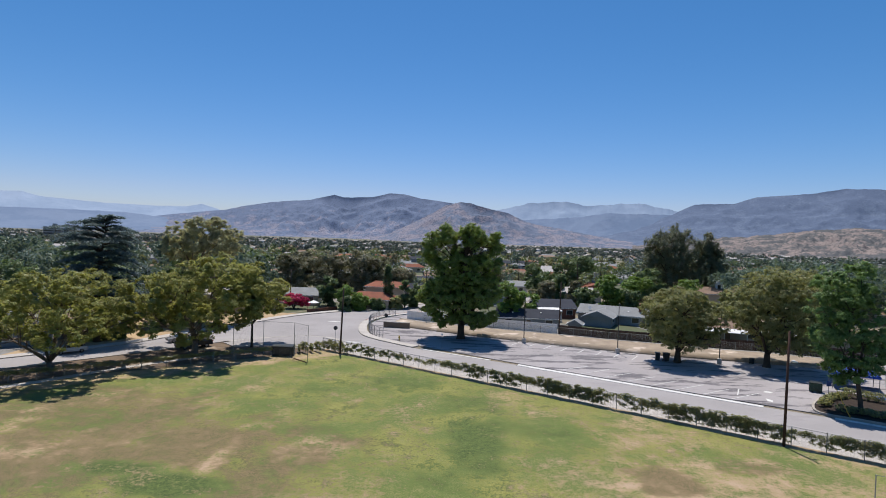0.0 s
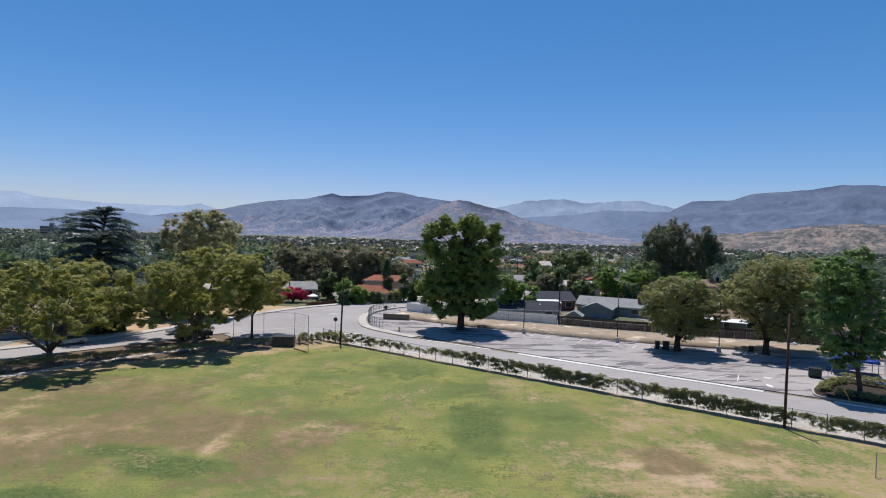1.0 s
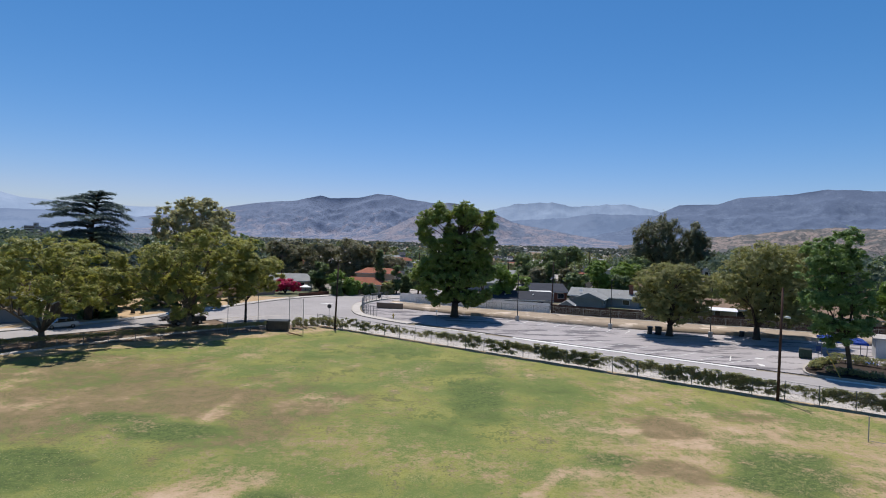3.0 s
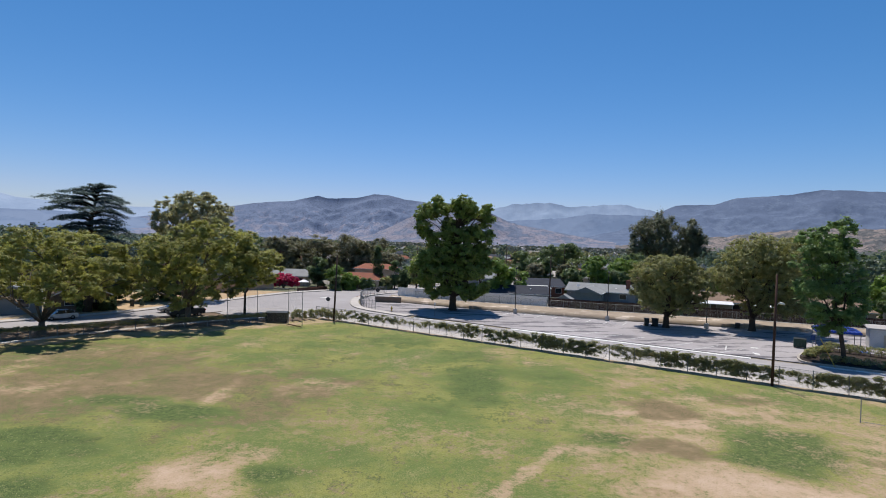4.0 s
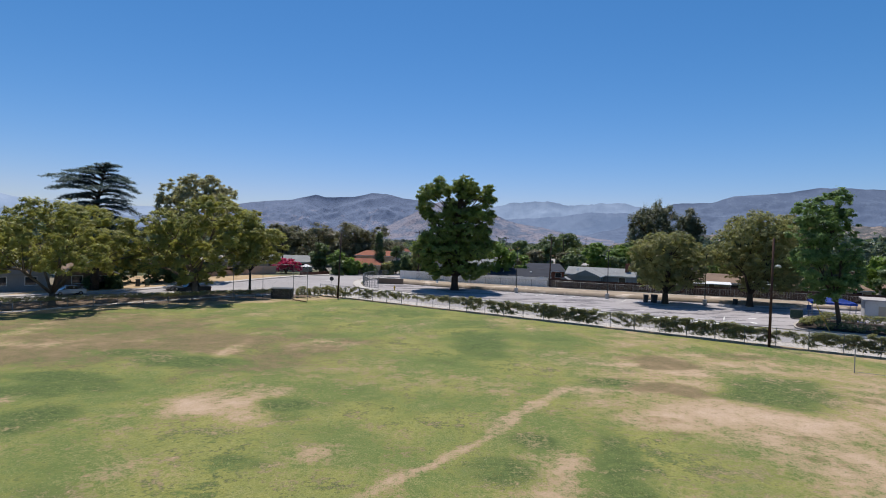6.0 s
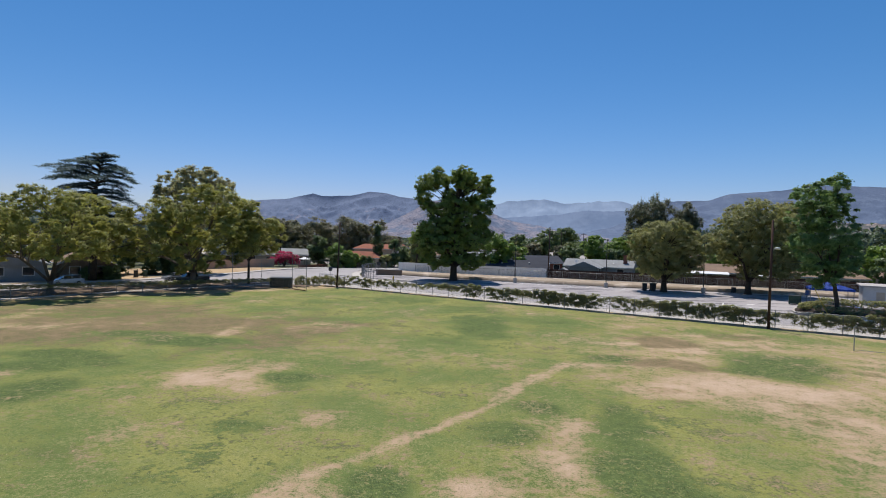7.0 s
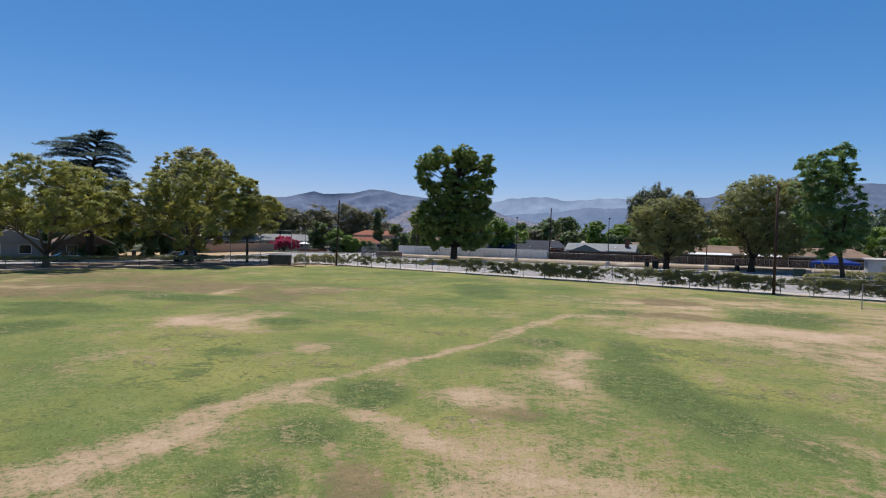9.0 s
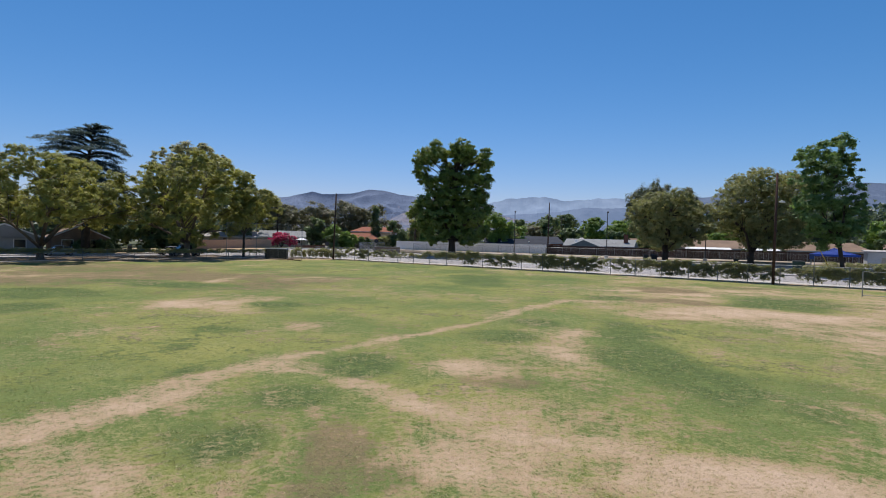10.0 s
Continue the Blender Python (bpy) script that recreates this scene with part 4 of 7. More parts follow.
def box(bm, x0, x1, y0, y1, z0, z1, m=None):
    v = [bm.verts.new(((x0, x1)[i & 1], (y0, y1)[i >> 1 & 1], (z0, z1)[i >> 2])) for i in range(8)]
    for f in ((0, 2, 3, 1), (4, 5, 7, 6), (0, 1, 5, 4), (2, 6, 7, 3), (0, 4, 6, 2), (1, 3, 7, 5)):
        bm.faces.new([v[i] for i in f])
    if m:
        bmesh.ops.transform(bm, matrix=m, verts=v)
    return v


def leaves(rng, centres, normals, size, slim=0.5):
    """Pointed leaf sprays at those centres, three corners each."""
    n = len(centres)
    side = np.cross(normals, rng.normal(size=(n, 3)))
    side /= np.linalg.norm(side, axis=1)[:, None] + 1e-9
    tip = np.cross(normals, side)
    s = (size * rng.uniform(0.65, 1.4, n))[:, None]
    wide = side * s * (0.35 + slim)
    v = np.stack([centres + tip * s * 1.05, centres - tip * s * 0.65 + wide, centres - tip * s * 0.65 - wide], 1)
    return v.reshape(-1, 3)


def crown_points(rng, lobes, count, clump, flat=0.65, inner=0.12, lift=0.5):
    """Leaf centres and normals. Every lobe (dx, dy, dz, rx, ry, rz) bears puffs of twigs, every puff bunches of leaves, with gaps between."""
    L = np.array(lobes, dtype=float)
    area = L[:, 3] * L[:, 4] + L[:, 3] * L[:, 5] + L[:, 4] * L[:, 5]
    total = max(10 * len(L), 24)
    pick = rng.choice(len(L), size=total * 3, p=area / area.sum())
    d = rng.normal(size=(total * 3, 3))
    d[:, 2] += 0.25
    d /= np.linalg.norm(d, axis=1)[:, None]
    c = L[pick, :3] + d * L[pick, 3:] * np.where(rng.random(total * 3) < inner, 0.45, 0.78)[:, None]
    depth = np.min(np.linalg.norm((c[:, None, :] - L[None, :, :3]) / L[None, :, 3:], axis=2) + 2.0 * (np.arange(len(L))[None, :] == pick[:, None]), axis=1)
    keep = np.where((depth > 0.62) | (rng.random(len(c)) < inner))[0][:total]
    c, pick, d = c[keep], pick[keep], d[keep]
    r = L[pick, 3:] * rng.uniform(0.27, 0.5, len(c))[:, None]
    per = 9
    e = rng.normal(size=(len(c) * per, 3))
    e[:, 2] += 0.35
    e /= np.linalg.norm(e, axis=1)[:, None]
    bunch = np.repeat(c, per, 0) + e * np.repeat(r, per, 0) * rng.uniform(0.7, 1.05, len(e))[:, None]
    size = np.repeat(r.prod(1) ** 0.3, per) * rng.uniform(0.5, 1.5, len(e))
    which = rng.choice(len(e), size=count, p=size / size.sum())
    off = rng.normal(size=(count, 3)) * np.minimum(clump, np.repeat(r.mean(1), per) * 0.8)[which][:, None] * 0.36
    off[:, 2] *= flat
    p = bunch[which] + off
    nrm = e[which] * 0.45 + np.repeat(d, per, 0)[which] * 0.2 + rng.normal(size=(count, 3)) * 0.5 + np.array([0, 0, lift])
    nrm /= np.linalg.norm(nrm, axis=1)[:, None]
    return p, nrm


def crown(name, rng, lobes, count, clump, size, material, parent, flat=0.65, slim=0.5, inner=0.12, lift=0.5):
    p, nrm = crown_points(rng, lobes, count, clump, flat, inner, lift)
    v = leaves(rng, p, nrm, size, slim)
    return quads(name, v, np.arange(len(v)).reshape(-1, 3), material, parent)


def spread_lobes(rng, outline, depth):
    """Lobes in three dimensions from an outline of (dx, dz, radius): the crown is as deep as it is wide at each height."""
    mid = sum(o[0] * o[2] for o in outline) / sum(o[2] for o in outline)
    widest = max(abs(o[0] - mid) + o[2] for o in outline)
    out = []
    for dx, dz, r in outline:
        half = max(abs(o[0] - mid) + o[2] for o in outline if abs(o[1] - dz) < 2.2)
        u = min(1.0, abs(dx - mid) / half)
        reach = depth * (half / widest) * math.sqrt(1 - u * u)
        if reach < 1.1 * r:
            out.append((dx, rng.uniform(-0.4, 0.4) * reach, dz, r))
            continue
        out.append((dx, -reach * rng.uniform(0.45, 0.9), dz, r))
        out.append((dx * 0.95, reach * rng.uniform(0.3, 0.9), dz - rng.uniform(0.0, 0.8), r * rng.uniform(0.85, 1.1)))
        if reach > 2.4 * r:
            out.append((dx * 0.9, reach * rng.uniform(-0.25, 0.25), dz + rng.uniform(-0.2, 0.5), r))
    return out


def branches(bm, rng, lobes, fork, radius, boughs=6, n=9, lean=(0.0, 0.0)):
    """A flared trunk, boughs to the far parts of the crown, and branches from the boughs into every lobe."""
    top = Vector((lean[0], lean[1], fork))
    tube(bm, [(0, 0, -0.3), (0, 0, 0.15), (lean[0] * 0.2, lean[1] * 0.2, 0.35 * fork), tuple(top * 0.75), tuple(top)], [radius * 1.7, radius * 1.25, radius, radius * 0.92, radius * 0.8], n)
    centres = [Vector(lb[:3]) for lb in lobes]
    ends = [max(centres, key=lambda c: c.z)]
    while len(ends) < min(boughs, len(centres)):
        ends.append(max(centres, key=lambda c: min((c - e).length for e in ends)))
    lines = []
    for e in ends:
        way = e - top
        a = top + way * 0.35 + Vector((0, 0, 0.12 * way.length)) + Vector(rng.normal(size=3)) * 0.04 * way.length
        b = top + way * 0.7 + Vector((0, 0, 0.08 * way.length)) + Vector(rng.normal(size=3)) * 0.04 * way.length
        r = radius * rng.uniform(0.42, 0.6)
        lines.append((a, b, e, r))
        tube(bm, [top - Vector((0, 0, 0.3)), a, b, e], [r, r * 0.72, r * 0.45, r * 0.12], 7)
    for c in centres:
        a, b, e, r = min(lines, key=lambda k: (c - k[1]).length)
        if (c - e).length < 0.1:
            continue
        root = a + (b - a) * rng.uniform(0.0, 1.0)
        bend = (root + c) * 0.5 + Vector((0, 0, 0.1 * (c - root).length)) + Vector(rng.normal(size=3)) * 0.05 * (c - root).length
        tube(bm, [root, bend, c], [r * 0.4, r * 0.24, r * 0.08], 5)


def foliage(rng, lobes, count, size, clump, material, parent, flat=0.6, slim=0.5, lift=0.55, gaps=0.1, squash=0.88, swell=0.9):
    """The crown: lobes (dx, dy, dz, r) covered with clumps of leaves, with gaps where the branches bear none."""
    L = np.array(lobes, dtype=float)
    L[:, 3] *= swell
    each = np.maximum(8, (4.2 * L[:, 3] ** 2 / clump ** 2)).astype(int)
    pick = np.repeat(np.arange(len(L)), each)
    d = rng.normal(size=(len(pick), 3))
    d[:, 2] += 0.2
    d /= np.linalg.norm(d, axis=1)[:, None]
    c = L[pick, :3] + d * (L[pick, 3] * rng.uniform(0.62, 1.04, len(pick)))[:, None] * np.array([1, 1, squash])
    inside = np.linalg.norm((c[:, None, :] - L[None, :, :3]) / np.array([1, 1, squash]), axis=2) / L[None, :, 3]
    inside[np.arange(len(c)), pick] = 9
    shell = inside.min(1) > rng.uniform(0.45, 0.8, len(c))
    shift = Vector((parent.location.x, parent.location.y, 0))
    airy = np.array([1.3 * noise.noise((Vector(p) + shift) * 0.62) + 0.6 * noise.noise((Vector(p) + shift) * 1.9) for p in c])
    keep = shell & (airy > gaps - 0.3)
    c, d = c[keep], d[keep]
    weight = rng.uniform(0.4, 1.5, len(c))
    which = rng.choice(len(c), size=count, p=weight / weight.sum())
    spread = clump * rng.uniform(0.6, 1.25, len(c))[which]
    off = rng.normal(size=(count, 3)) * (spread * 0.46)[:, None]
    off[:, 2] *= flat
    nrm = d[which] * 0.55 + off / spread[:, None] * 0.35 + rng.normal(size=(count, 3)) * 0.36 + np.array([0, 0, lift])
    nrm /= np.linalg.norm(nrm, axis=1)[:, None]
    v = leaves(rng, c[which] + off, nrm, size, slim)
    return quads("crown", v, np.arange(len(v)).reshape(-1, 3), material, parent)


def make_tree(x, y, label, outline, depth, count, size, clump, leafmat, barkmat, radius, fork, seed, name="tree", group="", boughs=6, lean=(0.0, 0.0), **kw):
    rng = np.random.default_rng(seed)
    ob = tagged(new(name), label, "tree", group)
    ob.location = (x, y, ground_z(x, y))
    lobes = [(a, b + lean[1] * c / fork, c, r) for a, b, c, r in spread_lobes(rng, outline, depth)]
    bm = bmesh.new()
    branches(bm, rng, lobes, fork, radius, boughs, lean=lean)
    part("trunk", bm, MAT[barkmat], ob, smooth=True)
    foliage(rng, lobes, count, size, clump, MAT[leafmat], ob, **kw)
    return ob


# the big tree in the car park: three plumes over a dense skirt
PLUMES = [(-3.3, 20.3, 1.5), (-5.1, 18.9, 1.8), (-6.6, 17.9, 1.2), (-2.6, 19.1, 1.3), (-6.1, 15.8, 1.4), (-5.9, 14.3, 0.9), (1.4, 20.8, 1.4), (0.3, 20, 1.3), (2.6, 19.7, 1.3), (3.4, 18.6, 0.9), (0.8, 18.5, 1), (2, 17.3, 1), (5.9, 19.7, 1.1), (5.6, 18.3, 1), (6.2, 16.8, 1), (7.1, 17.7, 0.4), (6.4, 14.7, 1), (5.3, 13.5, 1.6), (-1.4, 16.3, 1.3), (-2.4, 14, 1.7), (-0.1, 14.4, 1.8), (2.4, 14.6, 1.6), (3.9, 14.9, 1.6), (-4.2, 13.2, 1.3)]
SKIRT = [(-7, 8.7, 1.2), (-8.1, 8, 0.7), (-5.5, 10.3, 1.4), (-3.7, 10.3, 1.9), (-1.2, 11.1, 2.1), (2.1, 11.2, 2.1), (5.1, 10.9, 1.7), (-5.5, 7.3, 1.7), (-6.2, 5.7, 1.2), (-3, 7.4, 2.1), (0, 7.5, 2.3), (3.3, 7.9, 2.3), (5.6, 8, 1.5), (-4.7, 4.3, 1.3), (-1.7, 4.1, 1.3), (1.2, 4.6, 1.7), (3.8, 4.3, 1.5), (5.6, 4.7, 1.2), (-3.7, 2.9, 0.7), (2.3, 2.9, 0.7), (4.6, 3.2, 0.7), (7, 9.2, 0.5)]
make_tree(2.9, 106.8, "tall dense dark green tree shading the car park", PLUMES + SKIRT, 4.2, 165000, 0.145, 0.5, "leaf_oak", "bark", 0.68, 3.0, 11, gaps=-0.16, boughs=8, swell=1.06)

# street trees along the verge
make_tree(-38.9, 87.0, "spreading yellow-green shade tree on the dirt verge", [(4.6, 14.4, 2), (1.5, 13.7, 2), (7.3, 13.5, 2), (-1.1, 11.8, 2.4), (-3.3, 11.6, 2.1), (2.7, 11.3, 2.7), (6.5, 10.9, 2.6), (-5.5, 9.7, 2.2), (-2.4, 8.9, 2.5), (0.8, 8.5, 2.5), (4.3, 7.7, 2.4), (-7.7, 8.3, 2), (-9.9, 7.8, 1.8), (-6.7, 6.1, 1.8), (-4.5, 5.7, 1.9), (-1.4, 5.8, 1.8), (1.7, 5.4, 1.7), (2.6, 4.1, 1.2), (0.4, 3.1, 1.1), (-8.2, 10.9, 1.5), (-9.4, 5.8, 1.3), (5.3, 5.1, 1.5), (7.9, 9.2, 1.9)], 12.0, 136000, 0.112, 0.42, "leaf_camphor", "pale_bark", 0.46, 2.6, 21, group="street trees", gaps=0.26, swell=0.82, lift=0.7, boughs=7)
make_tree(-32.7, 94.6, "slim yellow-green shade tree beside the street", [(-0.1, 12.8, 2.3), (2.4, 10.5, 2.1), (4.2, 10.1, 1.5), (1, 9, 2.5), (-1.4, 7, 2.1), (3.8, 8.1, 1.7), (1.5, 6, 1.7), (5.2, 9.1, 1), (-0.8, 4.6, 1.3), (2.5, 7, 1.5), (-2, 10.4, 1.9)], 8.0, 70000, 0.11, 0.42, "leaf_camphor", "bark", 0.2, 4.2, 22, group="street trees", gaps=0.26, swell=0.82, lift=0.7, boughs=5)
make_tree(-51.5, 72.5, "forked yellow-green shade tree on the dirt verge", [(1.8, 12.3, 2.5), (-0.8, 11.7, 2), (4.2, 12.2, 1.8), (-2.9, 9.2, 2.8), (1.1, 9.7, 2.7), (-4.8, 9.5, 2.1), (-5.9, 8, 2.4), (-5.1, 6.1, 2.3), (4.5, 7.5, 2.6), (5.9, 9.8, 2.2), (7.3, 11.6, 1.6), (8.1, 9.1, 2.2), (6, 6.1, 2.2), (3.4, 5.6, 1.8), (-1.4, 5.1, 1.5), (-2.5, 6.6, 1.8), (1.2, 6.5, 2), (-8.4, 7.5, 2.9), (-8.1, 9.8, 2.4), (-9.5, 5.6, 2.2), (8.2, 6.5, 1.7), (9.3, 7.7, 1.3), (2.6, 10.5, 1.8)], 11.0, 136000, 0.104, 0.4, "leaf_camphor", "pale_bark", 0.4, 1.9, 23, group="street trees", gaps=0.3, swell=0.8, lift=0.7, boughs=7)
make_tree(-68.5, 66.5, "yellow-green shade tree on the dirt verge", [(2.0, 8.6, 2.4), (-1.2, 9.4, 2.3), (4.2, 6.6, 2.0), (-0.5, 6.2, 2.4), (-3.6, 7.4, 2.2), (2.2, 5.0, 1.6)], 4.0, 30000, 0.15, 0.55, "leaf_camphor", "bark", 0.36, 2.4, 24, group="street trees", lift=0.7, boughs=4)

# trees beyond the street
make_tree(-52.6, 118.7, "tall grey-green tree behind the street trees", [(0.9, 20.5, 2.3), (-2, 19.8, 2.8), (-3.9, 18.3, 2.7), (4.5, 19.9, 2.2), (7, 18.8, 1.7), (-3.8, 15.6, 3.2), (0.4, 16.6, 3), (4.6, 16.9, 2.9), (3.3, 21.1, 1.8), (-5.3, 16.1, 1.9), (7, 15.9, 2.3), (-1.9, 12, 3.6), (3.5, 12.2, 3.6)], 5.0, 66000, 0.14, 0.5, "leaf_grey", "pale_bark", 0.5, 6.0, 31, gaps=0.18)


def cedar(x, y, seed):
    """Needles in flat sprays on long boughs; those to the east droop, those to the west run level."""
    rng = np.random.default_rng(seed)
    ob = tagged(new("cedar_tree"), "old blue-green cedar with flat layered branches", "tree")
    ob.location = (x, y, ground_z(x, y))
    bm = bmesh.new()
    tube(bm, [(0, 0, -0.3), (0.1, 0, 4), (0.0, 0.1, 11), (0.4, 0, 16.0), (1.2, 0, 19.4), (2.0, 0, 21.4)], [0.75, 0.6, 0.45, 0.28, 0.12, 0.05], 9)
    # tip to the east, tip depth, tip height, height at the trunk
    boughs = [(3.9, 0.3, 21.2, 20.8), (0.2, -0.4, 21.5, 20.6), (2.6, -0.9, 21.6, 20.9), (-1.6, 0.6, 21.0, 20.2), (2.6, 0.5, 21.2, 20.4), (3.6, -0.6, 20.4, 20.0), (0.3, 0.7, 20.9, 19.9), (-2.6, -0.4, 20.6, 19.4), (-5.6, 0.5, 20.2, 18.6), (-9.0, 0.0, 19.1, 17.8), (-7.0, 1.2, 18.3, 17.0), (-7.8, -0.8, 17.0, 16.4), (-6.6, 0.6, 15.4, 15.4), (6.9, 0.3, 17.0, 18.4), (6.2, -1.0, 18.2, 19.0), (5.0, 0.8, 19.0, 19.6), (6.0, 1.0, 15.9, 16.6), (9.0, 0.2, 12.0, 14.2), (6.9, -0.8, 13.6, 14.8), (8.2, 0.6, 9.8, 12.6), (9.6, -0.4, 8.6, 10.6), (-8.0, 0.4, 11.0, 12.6), (-6.2, -0.6, 13.4, 13.8)]
    turn = 0.0
    for k in range(60):
        z = 19.6 - 14.6 * (k / 59) ** 0.9
        turn += 137.5
        c, sn = math.cos(radians(turn)), math.sin(radians(turn))
        r = np.interp(z, [5, 9, 13, 15, 17.5, 20], [6.8, 9.0, 6.2, 5.2, 8.0, 5.2]) * rng.uniform(0.65, 1.0)
        boughs.append((r * c, r * sn, z + (0.8 - 2.4 * max(0, c)) * r / 8 + rng.normal() * 0.3, z))
    sprays = []
    for tx, ty, tz, rz in boughs:
        root = Vector((0.12 * max(0, rz - 11), 0, rz))
        tip = Vector((tx, ty, tz))
        arm = tip - root
        hump = Vector((0, 0, 0.12 * arm.length))
        at = lambda f: root + arm * f + hump * (4 * f * (1 - f))
        tube(bm, [root, at(0.3), at(0.65), tip], [0.15, 0.11, 0.07, 0.02], 5)
        side = Vector((-arm.y, arm.x, 0)).normalized()
        steps = int(3 + arm.length * 2.2)
        for i in range(steps):
            f = 0.25 + 0.75 * (i + 0.5) / steps
            half = 0.21 * arm.length * math.sin(math.pi * min(1, (1.08 - f) / 0.9)) + 0.2
            for v in (-1, -0.5, 0, 0.5, 1):
                if rng.random() < 0.24:
                    continue
                w = v * half + rng.normal() * 0.12
                p = at(f) + side * w + arm.normalized() * (-0.3 * abs(w) + rng.normal() * 0.15)
                sprays.append((p.x, p.y, p.z - 0.12 * abs(w) + rng.normal() * 0.06, rng.uniform(0.4, 0.62)))
    part("trunk", bm, MAT["bark"], ob, smooth=True)
    S = np.array(sprays)
    count = 105000
    which = rng.integers(0, len(S), count)
    off = rng.normal(size=(count, 3)) * S[which, 3:4] * np.array([0.52, 0.52, 0.17])
    nrm = rng.normal(size=(count, 3)) * 0.35 + np.array([0, 0, 1.0])
    nrm /= np.linalg.norm(nrm, axis=1)[:, None]
    v = leaves(rng, S[which, :3] + off, nrm, 0.13, 0.2)
    quads("crown", v, np.arange(len(v)).reshape(-1, 3), MAT["leaf_cedar"], ob)
    return ob


cedar(-59.2, 94.5, 41)

# car park trees
make_tree(38.0, 92.0, "rounded olive-green tree at the edge of the car park", [(-0.4, 10.8, 1.7), (-2.5, 9.8, 1.8), (1.8, 10.5, 1.6), (-4.2, 8.9, 1.6), (3.5, 9.2, 1.6), (-0.7, 8.3, 2.2), (2.3, 7.5, 2.1), (-3.2, 6.9, 2), (5.2, 8.4, 1.4), (-4.5, 5.9, 1.3), (4.9, 6.7, 1.5), (-0.6, 5.3, 2.2), (2.4, 4.5, 1.8), (-2.7, 4.4, 1.7), (4.1, 4.6, 1.3), (0.3, 3.2, 1.3), (-5.4, 9.6, 0.8)], 5.4, 95000, 0.105, 0.42, "leaf_olive", "bark", 0.5, 1.9, 51, group="car park trees", gaps=-0.02, swell=0.98)
make_tree(51.8, 91.0, "broad olive-green tree at the edge of the car park", [(0.2, 14.2, 1.8), (-1.9, 13.3, 2), (2.3, 13.6, 2), (-4, 11.6, 1.9), (0.3, 11.3, 2.5), (3.6, 11.8, 2.3), (-5.2, 9.4, 1.8), (-2.2, 8.7, 2.3), (1.7, 8.4, 2.7), (4.6, 8.9, 2.4), (6.1, 13.5, 1.6), (7.1, 14.4, 1.6), (8.3, 13.9, 1.6), (6.2, 10.6, 2.1), (-3.4, 7.4, 1.6), (-0.8, 6.2, 2), (2.6, 5.4, 2.2), (5.6, 5.9, 2.1), (0.6, 4.1, 1.7), (4, 3.8, 1.6), (6.1, 3.8, 1.4), (8.1, 7.3, 1.9), (7.3, 4.3, 1.4), (-5.5, 7.7, 1.1)], 6.4, 110000, 0.11, 0.42, "leaf_olive", "bark", 0.5, 2.2, 52, group="car park trees", gaps=0.0, swell=0.98)
make_tree(49.6, 66.9, "upright fresh-green tree growing in the planter bed", [(1, 17.2, 1), (1.8, 16.7, 0.9), (-0.2, 16.1, 1), (-1.4, 16.2, 0.9), (-3.6, 15.4, 1), (-2.3, 15.1, 1.1), (1.1, 15.2, 1.3), (2.1, 14.9, 0.8), (-0.7, 14.5, 1.3), (-3.8, 13.5, 1.2), (-1.9, 13, 1.4), (0.6, 13.3, 1.6), (1.9, 12.4, 1.3), (-4.4, 12, 0.9), (-2.8, 11.1, 1.4), (-0.3, 10.8, 1.6), (1.9, 10.6, 1.3), (-3.7, 9.2, 1.4), (-1.5, 8.9, 1.6), (1.1, 9, 1.7), (2.3, 8.7, 0.9), (-3.6, 7, 1.4), (-1, 6.8, 1.6), (1.4, 7.1, 1.5), (-1.9, 5.5, 1.2), (0.6, 5.5, 1.5), (2.4, 6.5, 0.7), (-3.5, 5.7, 0.9), (-0.3, 4.3, 0.9), (-1.6, 4.5, 0.9), (-4, 7.6, 0.7)], 2.3, 62000, 0.11, 0.42, "leaf_maple", "bark", 0.26, 4.0, 53, lean=(0.0, 0.75), gaps=0.26)

# evergreens beyond the houses
make_tree(82.0, 214.0, "tall dark pine beyond the houses", [(1.7, 26, 1.5), (1.3, 23.1, 2.7), (-3.6, 23.4, 2.1), (4.7, 22.2, 2.9), (-1.5, 19.6, 3.9), (-7.1, 19.4, 2.3), (5.6, 17.9, 4), (0.6, 14.8, 4.5), (-5.2, 15.6, 3.9), (7.5, 14.1, 3.5), (-7.1, 11.7, 2.4), (0.8, 9, 5.2), (8.6, 9.2, 3.8), (-4.9, 6.9, 3.1), (4, 3.3, 5.2), (-1.8, 2.1, 4.1)], 8.0, 60000, 0.26, 0.95, "leaf_pine", "bark", 0.5, 8.0, 61, name="pine_tree", flat=1.5, slim=0.3, squash=1.15, gaps=0.12, boughs=9)
make_tree(97.0, 211.5, "dark pine with an open crown", [(-1.7, 23.1, 0.9), (-1.7, 20.9, 1.9), (-2.9, 18.5, 2.7), (0.4, 18.9, 2.1), (-0.9, 15.2, 3.4), (2.2, 16.3, 1.9), (-2.7, 11.8, 3.1), (-4.5, 19.9, 1.3), (1.7, 11.4, 2.9), (-1.6, 7.5, 3.6), (0.5, 3.7, 3.8)], 4.0, 26000, 0.26, 0.9, "leaf_pine", "bark", 0.32, 7.0, 63, name="pine_tree", flat=1.5, slim=0.3, squash=1.2, gaps=0.2)
make_tree(-16.5, 152, "narrow dark cypress beside the tiled house", [(0, 10.2, 0.6), (0.1, 9.0, 0.9), (-0.1, 7.4, 1.2), (0.1, 5.6, 1.5), (-0.1, 3.8, 1.7), (0, 2.0, 1.5)], 1.4, 6000, 0.18, 0.6, "leaf_dark", "bark", 0.16, 1.5, 64, name="cypress_tree", flat=1.4, squash=1.2)


